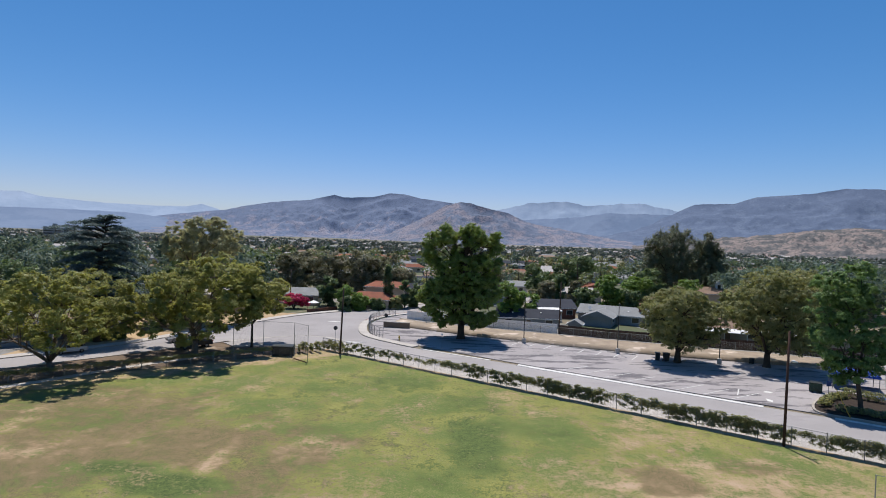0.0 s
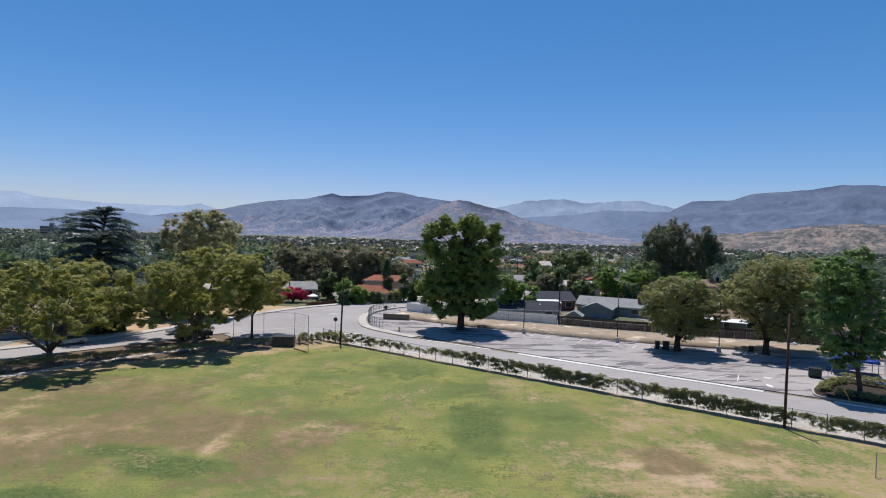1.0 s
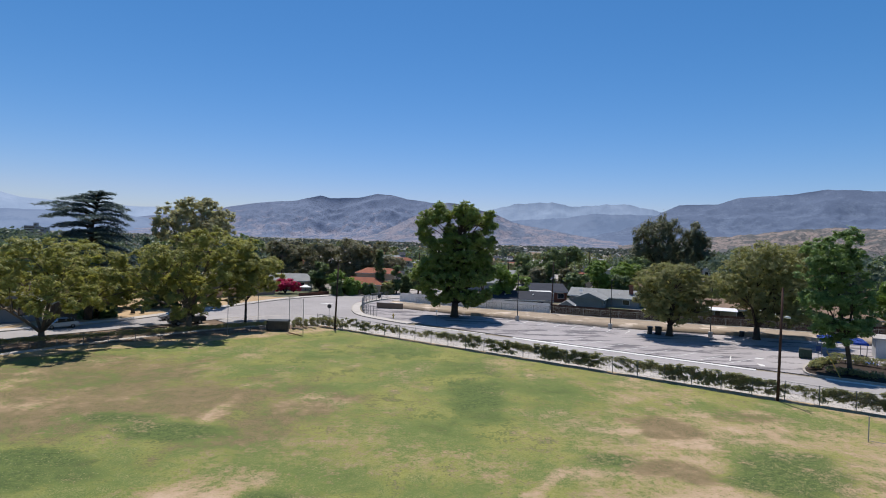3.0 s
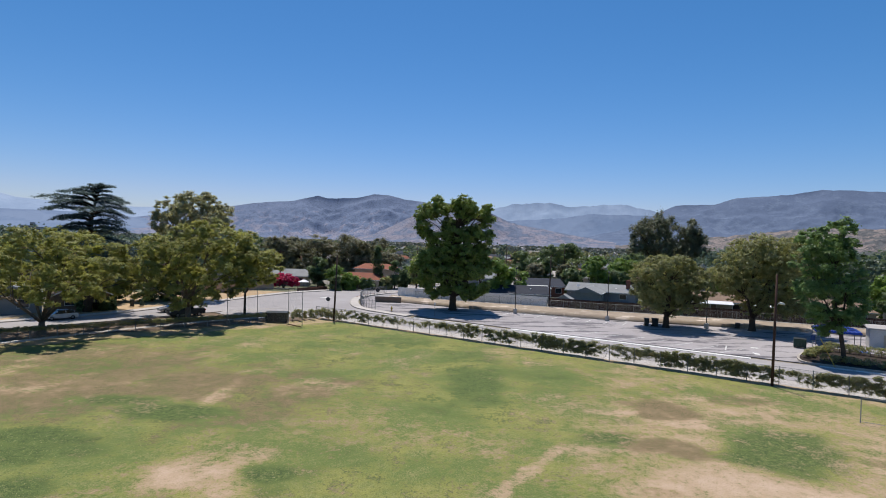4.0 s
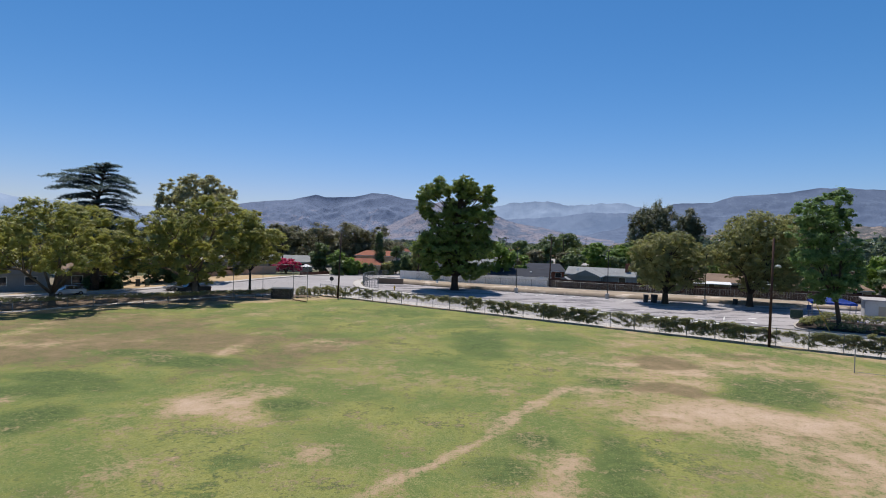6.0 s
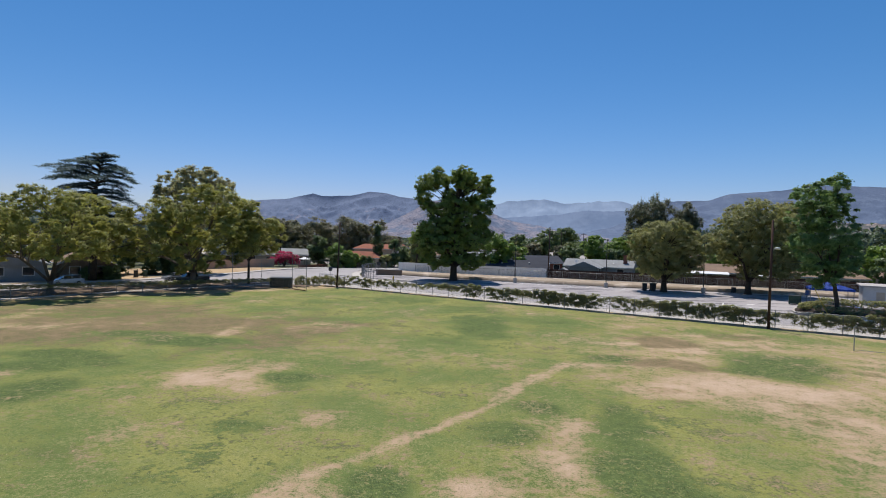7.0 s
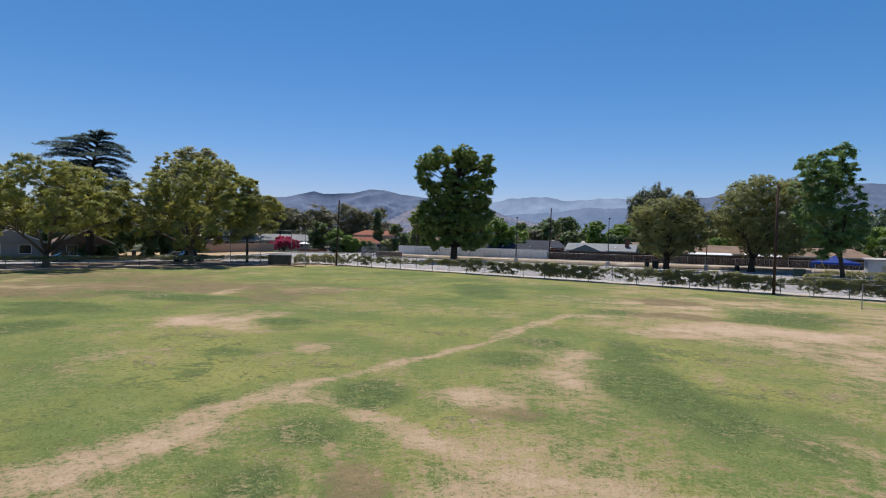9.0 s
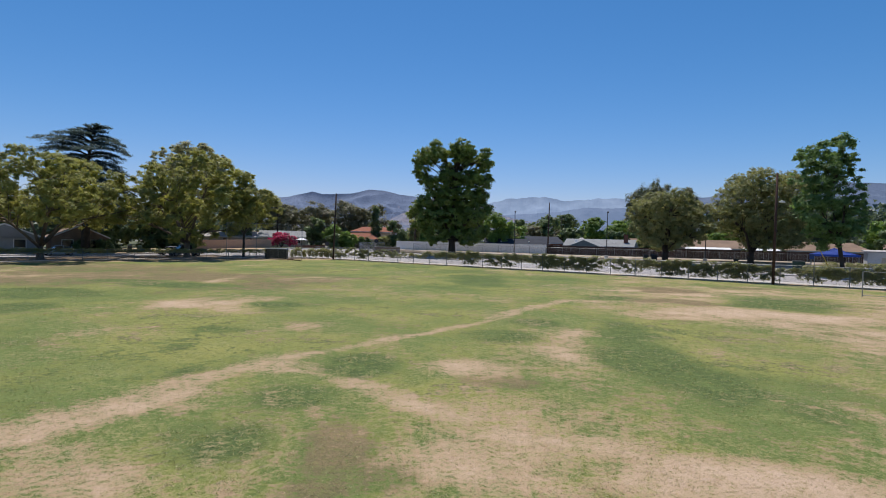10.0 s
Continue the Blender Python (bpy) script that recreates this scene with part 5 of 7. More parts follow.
def round_tree(x, y, h, w, mat, seed, label, count=6000, size=0.3, skirt=0.2):
    """A garden tree of uneven outline, h high and w from its axis to its edge; skirt: how low its leaves hang."""
    rng = np.random.default_rng(seed)
    outline = [(rng.uniform(-0.15, 0.15) * w, h * 0.86, w * 0.36)]
    for k in range(14):
        up = skirt + (0.92 - skirt) * rng.random()
        wide = w * (0.42 + 0.58 * math.sin(math.pi * min(1, 0.18 + 0.82 * (1 - up) / (1 - skirt)))) * 0.8
        r = w * rng.uniform(0.22, 0.42)
        outline.append((rng.uniform(-1, 1) * max(0.1, wide - 0.5 * r), h * up * 0.95, r))
    return make_tree(x, y, label, outline, w * 0.8, count, size, max(0.55, 0.13 * w), mat, "bark", 0.026 * h, max(1.0, h * skirt), seed, boughs=4, gaps=0.1)


WESTERN_TREES = [
    (-51.5, 117, 4.2, 2.8, "leaf_dark", "dark green bush beside the yard"), (-54, 114, 5.0, 3.0, "leaf_dark", "dark green bush beside the yard"), (-57.5, 97.2, 2.0, 1.4, "leaf_dark", "dark clipped bush beside the driveway"), (-60.0, 95.4, 1.8, 1.3, "leaf_dark", "dark clipped bush beside the brown house"),
    (-63, 108, 9.5, 5.0, "leaf_dark", "dark green tree beside the driveway"), (-69, 112, 11, 5.5, "leaf_dark", "dark green tree beside the houses"), (-57.5, 112.5, 9, 4.6, "leaf_dark", "dark green tree behind the bins"),
    (-78, 126, 13, 7, "leaf_dark", "broad dark green tree behind the houses"), (-66, 140, 14, 7, "leaf_dark", "broad dark green tree behind the yard"), (-53, 152, 15, 6.5, "leaf_dark", "dark green tree beyond the street"),
    (-47, 164, 13, 6, "leaf_brown", "brownish tree beyond the street"), (-92, 118, 12, 6, "leaf_dark", "dark green tree behind the grey house"), (-101, 150, 14, 8, "leaf_dark", "broad dark green tree among the houses"),
]
BEND_TREES = [
    (-28.5, 181, 13.6, 9.0, "leaf_brown", "brownish evergreen behind the tiled house"), (-39, 184, 13.2, 9, "leaf_brown", "brownish evergreen behind the tiled house"), (-18.5, 184, 13.2, 8.5, "leaf_brown", "brownish evergreen behind the tiled house"), (-49, 187, 12.5, 8, "leaf_brown", "brownish evergreen behind the roofs"),
    (-32, 149, 8.2, 3.0, "leaf_dark", "dark green tree beside the low wall"), (-26.2, 144.5, 6.0, 3.2, "leaf_light", "light green tree beside the low wall"), (-22.5, 143, 4.2, 2.6, "leaf_light", "light green bush beside the tiled house"),
    (-25.4, 140.6, 3.4, 2.2, "leaf_dark", "dark green shrub in front of the tiled house"), (-21.8, 142.6, 3.0, 2.4, "leaf_light", "light green shrub in front of the tiled house"), (-18.0, 144.6, 2.6, 2.2, "leaf_dark", "dark green shrub in front of the tiled house"), (-13.6, 147.5, 3.0, 2.4, "leaf_olive", "olive-green shrub in front of the tiled house"),
    (-9.6, 153, 5.0, 2.6, "leaf_dark", "dark green tree at the street bend"), (-11.6, 149.5, 8.0, 1.5, "leaf_dark", "dark green tree beside the cypress"), (-5.8, 150, 8.5, 2.4, "leaf_olive", "olive-green tree at the street bend"), (-9, 166, 5.5, 3, "leaf_dark", "dark green tree behind the tiled house"),
]
ROOF_TREES = [
    (14.2, 131, 9.6, 4.8, "leaf_light", "light green tree behind the white fence"), (18.6, 135, 7.2, 3.6, "leaf_light", "light green tree beside the dark roof"),
    (33.5, 172, 9.5, 3.6, "leaf_dark", "dark green tree between the roofs"), (29, 196, 10.5, 4.4, "leaf_dark", "dark green tree between the roofs"), (61, 151, 8, 5, "leaf_olive", "olive-green tree between the roofs"), (33, 188, 9, 5, "leaf_dark", "dark green tree between the roofs"), (14, 183, 10, 5.5, "leaf_brown", "brownish tree between the roofs"),
    (4, 198, 11, 6, "leaf_dark", "dark green tree between the roofs"), (62, 186, 10, 6, "leaf_dark", "dark green tree between the roofs"), (73, 172, 9, 5, "leaf_light", "light green tree between the roofs"), (70, 197, 11, 6, "leaf_dark", "dark green tree between the roofs"), (10, 222, 12, 7, "leaf_dark", "dark green tree between the roofs"), (40, 181, 7.0, 3.6, "leaf_brown", "light green tree beside a driveway"),
    (37, 153, 7, 4.2, "leaf_dark", "dark green tree behind the grey house"), (-3, 163, 8, 4.5, "leaf_light", "light green tree at the street bend"), (54, 143, 6, 3.6, "leaf_dark", "dark green tree behind the cream house"), (66, 128, 7, 4, "leaf_light", "light green tree beyond the wooden fence"), (46, 163, 9.8, 5.8, "leaf_light", "broad light green tree among the houses"), (55, 168, 9.6, 5.2, "leaf_light", "light green tree among the houses"), (50, 158, 6.2, 3.6, "leaf_dark", "light green tree beside the grey house"),
]
EASTERN_TREES = [
    (43, 218, 13, 6.5, "leaf_dark", "dark green tree in a back garden"), (52, 226, 14, 7, "leaf_dark", "dark green tree in a back garden"), (33, 226, 10, 5, "leaf_dark", "dark green tree in a back garden"), (28, 168, 7, 4.5, "leaf_brown", "brownish tree beside a driveway"),
    (70, 140, 9, 5, "leaf_olive", "olive-green tree beyond the wooden fence"), (81, 128, 10, 6, "leaf_dark", "dark green tree beyond the wooden fence"), (92, 112, 9, 5.5, "leaf_light", "green tree behind the white shed"), (104, 120, 12, 7, "leaf_dark", "dark green tree beyond the sheds"),
    (83, 97, 7, 4, "leaf_dark", "green tree behind the white shed"), (100, 96, 9, 6, "leaf_dark", "green tree beyond the sheds"), (120, 150, 13, 8, "leaf_dark", "broad dark green tree among the houses"), (112, 180, 13, 7, "leaf_olive", "olive-green tree among the houses"), (130, 200, 13, 8, "leaf_light", "green tree among the houses"),
]
for x, y, h, w, mat, label in WESTERN_TREES + BEND_TREES + ROOF_TREES + EASTERN_TREES:
    round_tree(x, y, h, w, mat, int(x * 7 + y * 13) % 1000 + 100, label, count=int((1500 + 1050 * w) * (1.9 if mat == "leaf_brown" else 1.0)), size=0.26 if y < 140 else 0.24 if mat == "leaf_brown" else 0.3, skirt=0.1)

# magenta bush at the corner of a yard
rng = np.random.default_rng(77)
bush = tagged(new("bougainvillea"), "magenta flowering bush spilling over a low wall", "bush")
bush.location = (-39.0, 141.5, ground_z(-39, 141.5))
bm = bmesh.new()
for k in range(7):
    th = k * 0.9
    tube(bm, [(0, 0, -0.2), (math.cos(th) * 0.8, math.sin(th) * 0.8, 1.4), (math.cos(th) * 2.0, math.sin(th) * 1.6, 2.6)], [0.09, 0.06, 0.02], 5)
part("stem", bm, MAT["bark"], bush)
crown("crown", rng, [(0, 0, 2.2, 2.4, 2.0, 1.5), (-1.8, 0, 1.6, 1.8, 1.6, 1.4), (1.9, 0, 1.7, 1.7, 1.5, 1.3), (0.4, 0.2, 3.2, 1.3, 1.2, 1.0)], 6500, 0.5, 0.16, MAT["flower"], bush)


# ---- fences ----
def chain_link(name, line, height, label, spacing=3.0, post="steel", rail=True, lift=0.0, wires=0.085, bottom=0.05, mesh_mat="wire", thick=0.0026, slack=0.0):
    """A chain-link fence: posts, a top rail and woven wires between them."""
    ob = tagged(new(name), label, "fence")
    x0, y0 = line[0]
    ob.location = (x0, y0, ground_z(x0, y0) + lift)
    base_z = ob.location.z
    rng = random.Random(len(line) + int(height * 100))
    run, posts = [], []
    left = 0.0
    for a, b in zip(line, line[1:]):
        a, b = Vector((*a, 0)), Vector((*b, 0))
        length = (b - a).length
        steps = max(1, round(length / spacing))
        for k in range(steps):
            p = a + (b - a) * k / steps
            posts.append(p)
    posts.append(Vector((*line[-1], 0)))

    def local(p, z):
        return Vector((p.x - x0, p.y - y0, ground_z(p.x, p.y) + lift - base_z + z))

    bm = bmesh.new()
    tube(bm, [(0, 0, -0.25), (0, 0, height * 0.5), (0, 0, height + 0.03), (0, 0, height + 0.07)], [0.042, 0.042, 0.042, 0.012], 7)
    proto = part("post", bm, MAT[post], ob)
    proto.location = local(posts[0], 0)
    for p in posts[1:]:
        c = proto.copy()
        scene.collection.objects.link(c)
        c.location = local(p, 0)
        c.rotation_euler = (radians(rng.uniform(-0.8, 0.8)), radians(rng.uniform(-0.8, 0.8)), 0)
    if rail:
        bm = bmesh.new()
        pts = [local(p, height - 0.02) for p in posts]
        tube(bm, pts, [0.026] * len(pts), 6)
        part("top_rail", bm, MAT[post], ob)
    verts, faces = [], []
    for a, b in zip(posts, posts[1:]):
        d = b - a
        length = d.length
        d = d / length
        nrm = Vector((-d.y, d.x, 0)) * thick
        k = -height
        while k < length:
            for up in (1, -1):
                s0, s1 = max(k, 0.0), min(k + height, length)
                z0, z1 = s0 - k, s1 - k
                if up < 0:
                    z0, z1 = height - z0, height - z1
                p, q = a + d * s0, a + d * s1
                p3, q3 = local(p, bottom + z0 * (height - bottom) / height), local(q, bottom + z1 * (height - bottom) / height)
                off = Vector((0, 0, thick))
                i = len(verts)
                verts += [p3 - nrm - off, p3 + nrm, p3 + off, q3 - nrm - off, q3 + nrm, q3 + off]
                faces += [(i, i + 1, i + 4, i + 3), (i + 1, i + 2, i + 5, i + 4), (i + 2, i, i + 3, i + 5)]
            k += wires
    quads("wire_mesh", [tuple(v) for v in verts], faces, MAT[mesh_mat], ob)
    return ob


chain_link("chain_link_fence", [at_fence(-4.5), at_fence(40), at_fence(78)], 2.05, "long grey chain-link fence along the grass field", 2.95)
chain_link("chain_link_fence", LEFT_FENCE[1:], 1.5, "grey chain-link fence between the field and the verge", 3.0)
chain_link("chain_link_fence", offset(CURVE, 2.1)[16:36], 1.8, "curved chain-link fence round the corner pavement", 2.6, lift=0.1)
chain_link("chain_link_fence", [(-5, 123.2), (6.7, 118.4), (22.2, 112.9), (31.4, 108.8), (37.8, 107.0), (49.8, 102.7), (57.4, 101.1), (96, 84.1)], 1.4, "grey chain-link fence at the top of the tan wall", 3.0, lift=0.55)
backstop = [(-31.6, 83.7), (-28.3, 87.6), (-23.4, 87.4), (-20.6, 84.9)]
chain_link("backstop", backstop, 5.6, "tall chain-link backstop at the corner of the field", 4.6, wires=0.16, thick=0.002)
bm = bmesh.new()
tube(bm, [(-23.3, 86.9, 0.1), (-20.7, 84.6, 0.1)], [0.07, 0.07], 6)
tagged(finish("low_rail", bm, MAT["rust"]), "low rusty rail at the foot of the backstop", "rail")


def plank_fence(name, line, height, width, thick, material, label, z0=0.0, gap=0.012, cap=None):
    """Upright boards, each one of its own, nailed to two rails."""
    ob = tagged(new(name), label, "fence")
    x0, y0 = line[0]
    base = ground_z(x0, y0)
    ob.location = (x0, y0, base)
    rng = random.Random(int(height * 50) + len(line))
    bm = bmesh.new()
    box(bm, -width / 2 + gap, width / 2 - gap, -thick / 2, thick / 2, 0, height)
    proto = part("board", bm, MAT[material], ob)
    first = True
    for a, b in zip(line, line[1:]):
        a, b = Vector((*a, 0)), Vector((*b, 0))
        d = (b - a).normalized()
        ang = math.atan2(d.y, d.x)
        steps = max(1, round((b - a).length / width))
        for k in range(steps):
            p = a + (b - a) * (k + 0.5) / steps
            c = proto
            if not first:
                c = proto.copy()
                scene.collection.objects.link(c)
            first = False
            c.location = (p.x - x0, p.y - y0, ground_z(p.x, p.y) - base + z0 + rng.uniform(-0.03, 0.02))
            c.rotation_euler = (radians(rng.uniform(-0.5, 0.5)), 0, ang)
        for z in (0.3, height - 0.35):
            m = Matrix.Translation((a.x - x0, a.y - y0, z0 + z)) @ Matrix.Rotation(ang, 4, "Z")
            bm = bmesh.new()
            box(bm, 0, (b - a).length, thick / 2, thick / 2 + 0.05, 0, 0.1, m)
            part("rail", bm, MAT[material], ob)
        if cap:
            m = Matrix.Translation((a.x - x0, a.y - y0, z0 + height - 0.02)) @ Matrix.Rotation(ang, 4, "Z")
            bm = bmesh.new()
            box(bm, 0, (b - a).length, -thick * 0.8, thick * 0.8, 0, 0.09, m)
            part("cap", bm, MAT[material], ob)
    return ob


plank_fence("white_fence", [(-9, 126.5), (6.8, 119.2), (22.4, 113.6)], 1.85, 0.9, 0.06, "white_wall", "white panel fence behind the car park", 0.5, 0.006, True)
plank_fence("wooden_fence", [(22.7, 113.5), (31.6, 109.6), (38.0, 107.8), (50.0, 103.5), (57.5, 101.9), (96, 84.9)], 1.85, 0.42, 0.03, "wood_fence", "dark brown wooden board fence along the back gardens", 0.48)


def wall(name, line, height, thick, material, label, cap=True, kind="structure", batter=0.0):
    """A wall with a cap, standing in the ground; batter: how far its face leans back."""
    bm = bmesh.new()
    a, b = offset(line, thick / 2 + batter), offset(line, -thick / 2)
    c = offset(line, -thick / 2 + batter)
    lo = [[bm.verts.new((x, y, ground_z(x, y) - (0.6 if not batter else 0.02))) for x, y in s] for s in (a, b)]
    hi = [[bm.verts.new((x, y, ground_z(x, y) + height)) for x, y in s] for s in (a, c)]
    for i in range(len(line) - 1):
        bm.faces.new((lo[0][i], lo[0][i + 1], hi[0][i + 1], hi[0][i]))
        bm.faces.new((lo[1][i + 1], lo[1][i], hi[1][i], hi[1][i + 1]))
        bm.faces.new((hi[0][i], hi[0][i + 1], hi[1][i + 1], hi[1][i]))
    for i in (0, -1):
        bm.faces.new((lo[0][i], hi[0][i], hi[1][i], lo[1][i]))
    bmesh.ops.recalc_face_normals(bm, faces=bm.faces[:])
    ob = tagged(finish(name, bm, MAT[material]), label, "wall", kind=kind)
    if cap:
        sheet(name + "_trim", offset(line, thick / 2 + 0.05 + batter) + offset(line, -thick / 2 - 0.05 + batter)[::-1], height + 0.08, MAT["cap"], 0.1)
    return ob


def bank(name, foot, top, rise, material, label, n=40, m=4):
    """A low sloping strip between two lines, with a pale kerb along its top."""
    def along(line, t):
        d = [0.0]
        for p, q in zip(line, line[1:]):
            d.append(d[-1] + math.hypot(q[0] - p[0], q[1] - p[1]))
        return np.interp(t * d[-1], d, [p[0] for p in line]), np.interp(t * d[-1], d, [p[1] for p in line])

    verts, faces = [], []
    for i in range(n + 1):
        (ax, ay), (bx, by) = along(foot, i / n), along(top, i / n)
        for k, z in ((0, -0.05), (0.012, rise), (0.35, rise), (0.7, rise + 0.02), (1.0, rise + 0.03)):
            x, y = ax + (bx - ax) * k, ay + (by - ay) * k
            verts.append((x, y, ground_z(x, y) + 0.04 + z))
    faces = [(i * (m + 1) + j, (i + 1) * (m + 1) + j, (i + 1) * (m + 1) + j + 1, i * (m + 1) + j + 1) for i in range(n) for j in range(m)]
    tagged(quads(name, verts, faces, MAT[material]), label, "ground", kind="structure")
    ribbon(name + "_kerb", top, -1.1, -0.45, rise + 0.1, MAT["cap"], 0.16)


bank("embankment", WALL[1:-1], [(-10, 128), (-5, 123.6), (6.8, 118.9), (22.4, 113.4), (31.6, 109.3), (38.0, 107.5), (50.0, 103.2), (57.5, 101.6), (96, 84.6)], 0.5, "strip_tan", "low tan concrete retaining wall and strip with paler patches behind the car park")
wall("wall_brown", [(-13.1, 117.2), (-10, 116.6), (-7.6, 116.4)], 1.15, 0.3, "stucco_brown", "short dark brown wall at the corner of the car park")
wall("wall_garden", [(-57, 127), (-49.5, 131.4), (-40.7, 138.6)], 2.0, 0.2, "pink_wall", "pinkish stucco garden wall beside the street", False)
wall("wall_low", [(-34.0, 135.6), (-28.2, 142.4)], 0.7, 0.25, "brick", "low brick wall with an iron fence", False)
chain_link("iron_fence", [(-34.0, 135.6), (-28.2, 142.4)], 1.0, "dark iron fence on the low brick wall", 1.7, "dark_metal", lift=0.7, wires=0.14, mesh_mat="dark_metal")


# ---- hedge plants on the long fence ----
def fence_shrub(seed, w, h, low, label, count):
    rng = np.random.default_rng(seed)
    ob = tagged(new("fence_shrub"), label, "shrub", "shrubs on the fence")
    bm = bmesh.new()
    for k in range(2):
        x = rng.uniform(-0.3, 0.3)
        tube(bm, [(x, 0, -0.1), (x + rng.uniform(-0.5, 0.5), 0.05, low * 0.8), (rng.uniform(-w, w) * 0.35, rng.uniform(-0.1, 0.1), h * 0.75)], [0.009, 0.007, 0.004], 5)
    part("stem", bm, MAT["pale_bark"], ob)
    lobes = []
    for k in range(30):
        s = rng.uniform(0.14, 0.32)
        lobes.append((w * (1.3 * (k + rng.random()) / 30 - 0.65), rng.uniform(-0.12, 0.12), low + s * 0.3 + (h - low - s * 0.7) * rng.random() ** 0.8, s * 1.5, s * 0.8, s * 0.9))
    crown("crown", rng, lobes, int(1.35 * count), 0.3, 0.055, MAT["leaf_hedge"], ob, inner=0.35)
    return ob


KINDS = [
    fence_shrub(1, 3.4, 2.15, 0.45, "leggy green shrub trained on the chain-link fence", 3400), fence_shrub(2, 3.6, 2.1, 0.6, "leggy green shrub trained on the chain-link fence", 3000),
    fence_shrub(3, 2.3, 2.15, 0.15, "bushy green shrub against the chain-link fence", 4600), fence_shrub(4, 3.2, 2.1, 1.0, "thin green vine along the fence top", 1900),
    fence_shrub(5, 1.5, 1.7, 0.4, "small green bush in front of the fence", 1500),
]
used = set()
rng = random.Random(5)
PLAN = []
s = 2.4
while s < 78:
    if 12.2 < s < 20:
        PLAN.append((s, 3))
        s += rng.uniform(3.0, 4.0)
        continue
    thin = 22.5 < s < 25 or 0.14 > rng.random()
    PLAN.append((s, 3 if thin else rng.choice([0, 1, 2, 3, 2, 0, 3, 2, 2, 1])))
    s += rng.uniform(0.7, 1.7) * (1.8 if thin else 1.0) * (2.3 if s < 12 else 1.0)
PLAN += [(-0.8, 4), (-2.2, 4), (-3.6, 4), (0.9, 4), (-1.6, 3)]
for s, k in PLAN:
    x, y = at_fence(s, 0.18 if k != 4 else -0.3)
    m = pose(x, y, ground_z(x, y), 0, 0, -34.8 + rng.uniform(-6, 6) + 180 * rng.randint(0, 1)) @ Matrix.Scale(rng.uniform(0.78, 1.06), 4)
    if k in used:
        c = copy_thing(KINDS[k], m)
        c.scale = m.to_scale()
    else:
        KINDS[k].matrix_basis = m
        used.add(k)
for x, y, k in [(-20.9, 92.7, 1.05), (-21.9, 92.2, 0.9), (-22.9, 91.6, 1.1), (-23.7, 91.3, 0.85)]:
    copy_thing(KINDS[4], pose(x, y, 0, 0, 0, 30 + 97 * k)).scale = (k, k, k)
# straggling vine on the verge fence
VINES = [fence_shrub(11, 2.6, 1.6, 1.0, "dark thin vine along the verge fence", 700), fence_shrub(12, 2.8, 1.55, 0.9, "dark thin vine along the verge fence", 800)]
used = set()
a, b = Vector(LEFT_FENCE[2]), Vector(LEFT_FENCE[4])
for k in range(22):
    p = a + (b - a) * (0.045 * k - 0.21)
    m = pose(p.x, p.y, 0, 0, 0, 38 + 180 * (k % 2))
    if k % 2 in used:
        copy_thing(VINES[k % 2], m)
    else:
        VINES[k % 2].matrix_basis = m
        used.add(k % 2)


def hedge(line, w, h, label, seed, count):
    rng = np.random.default_rng(seed)
    ob = tagged(new("hedge"), label, "hedge")
    x0, y0 = line[0]
    ob.location = (x0, y0, ground_z(x0, y0) + 0.15)
    lobes, bm = [], bmesh.new()
    for a, b in zip(line, line[1:]):
        d = math.hypot(b[0] - a[0], b[1] - a[1])
        for k in range(int(d / 0.55)):
            t = k * 0.55 / d
            x, y = a[0] + (b[0] - a[0]) * t - x0, a[1] + (b[1] - a[1]) * t - y0
            lobes.append((x, y, h * 0.55, w * 0.5, w * 0.5, h * rng.uniform(0.4, 0.5)))
            if k % 2 == 0:
                tube(bm, [(x, y, -0.1), (x + 0.05, y, h * 0.4), (x - 0.1, y + 0.1, h * 0.8)], [0.03, 0.025, 0.01], 5)
    part("stem", bm, MAT["bark"], ob)
    crown("crown", rng, lobes, count, 0.25, 0.07, MAT["leaf_hedge"], ob)
    return ob


hedge([(52.5, 73.6), (61, 66), (90, 46)], 1.3, 1.25, "clipped green hedge in the planter bed", 3, 22000)
hedge([(47.4, 67.2), (56, 61.4), (70, 51.5)], 1.2, 0.9, "low green hedge along the planter kerb", 4, 14000)
hedge([(46.7, 69.0), (49.4, 72.0), (52.4, 73.4)], 1.3, 0.9, "low green hedge at the end of the planter", 6, 7000)

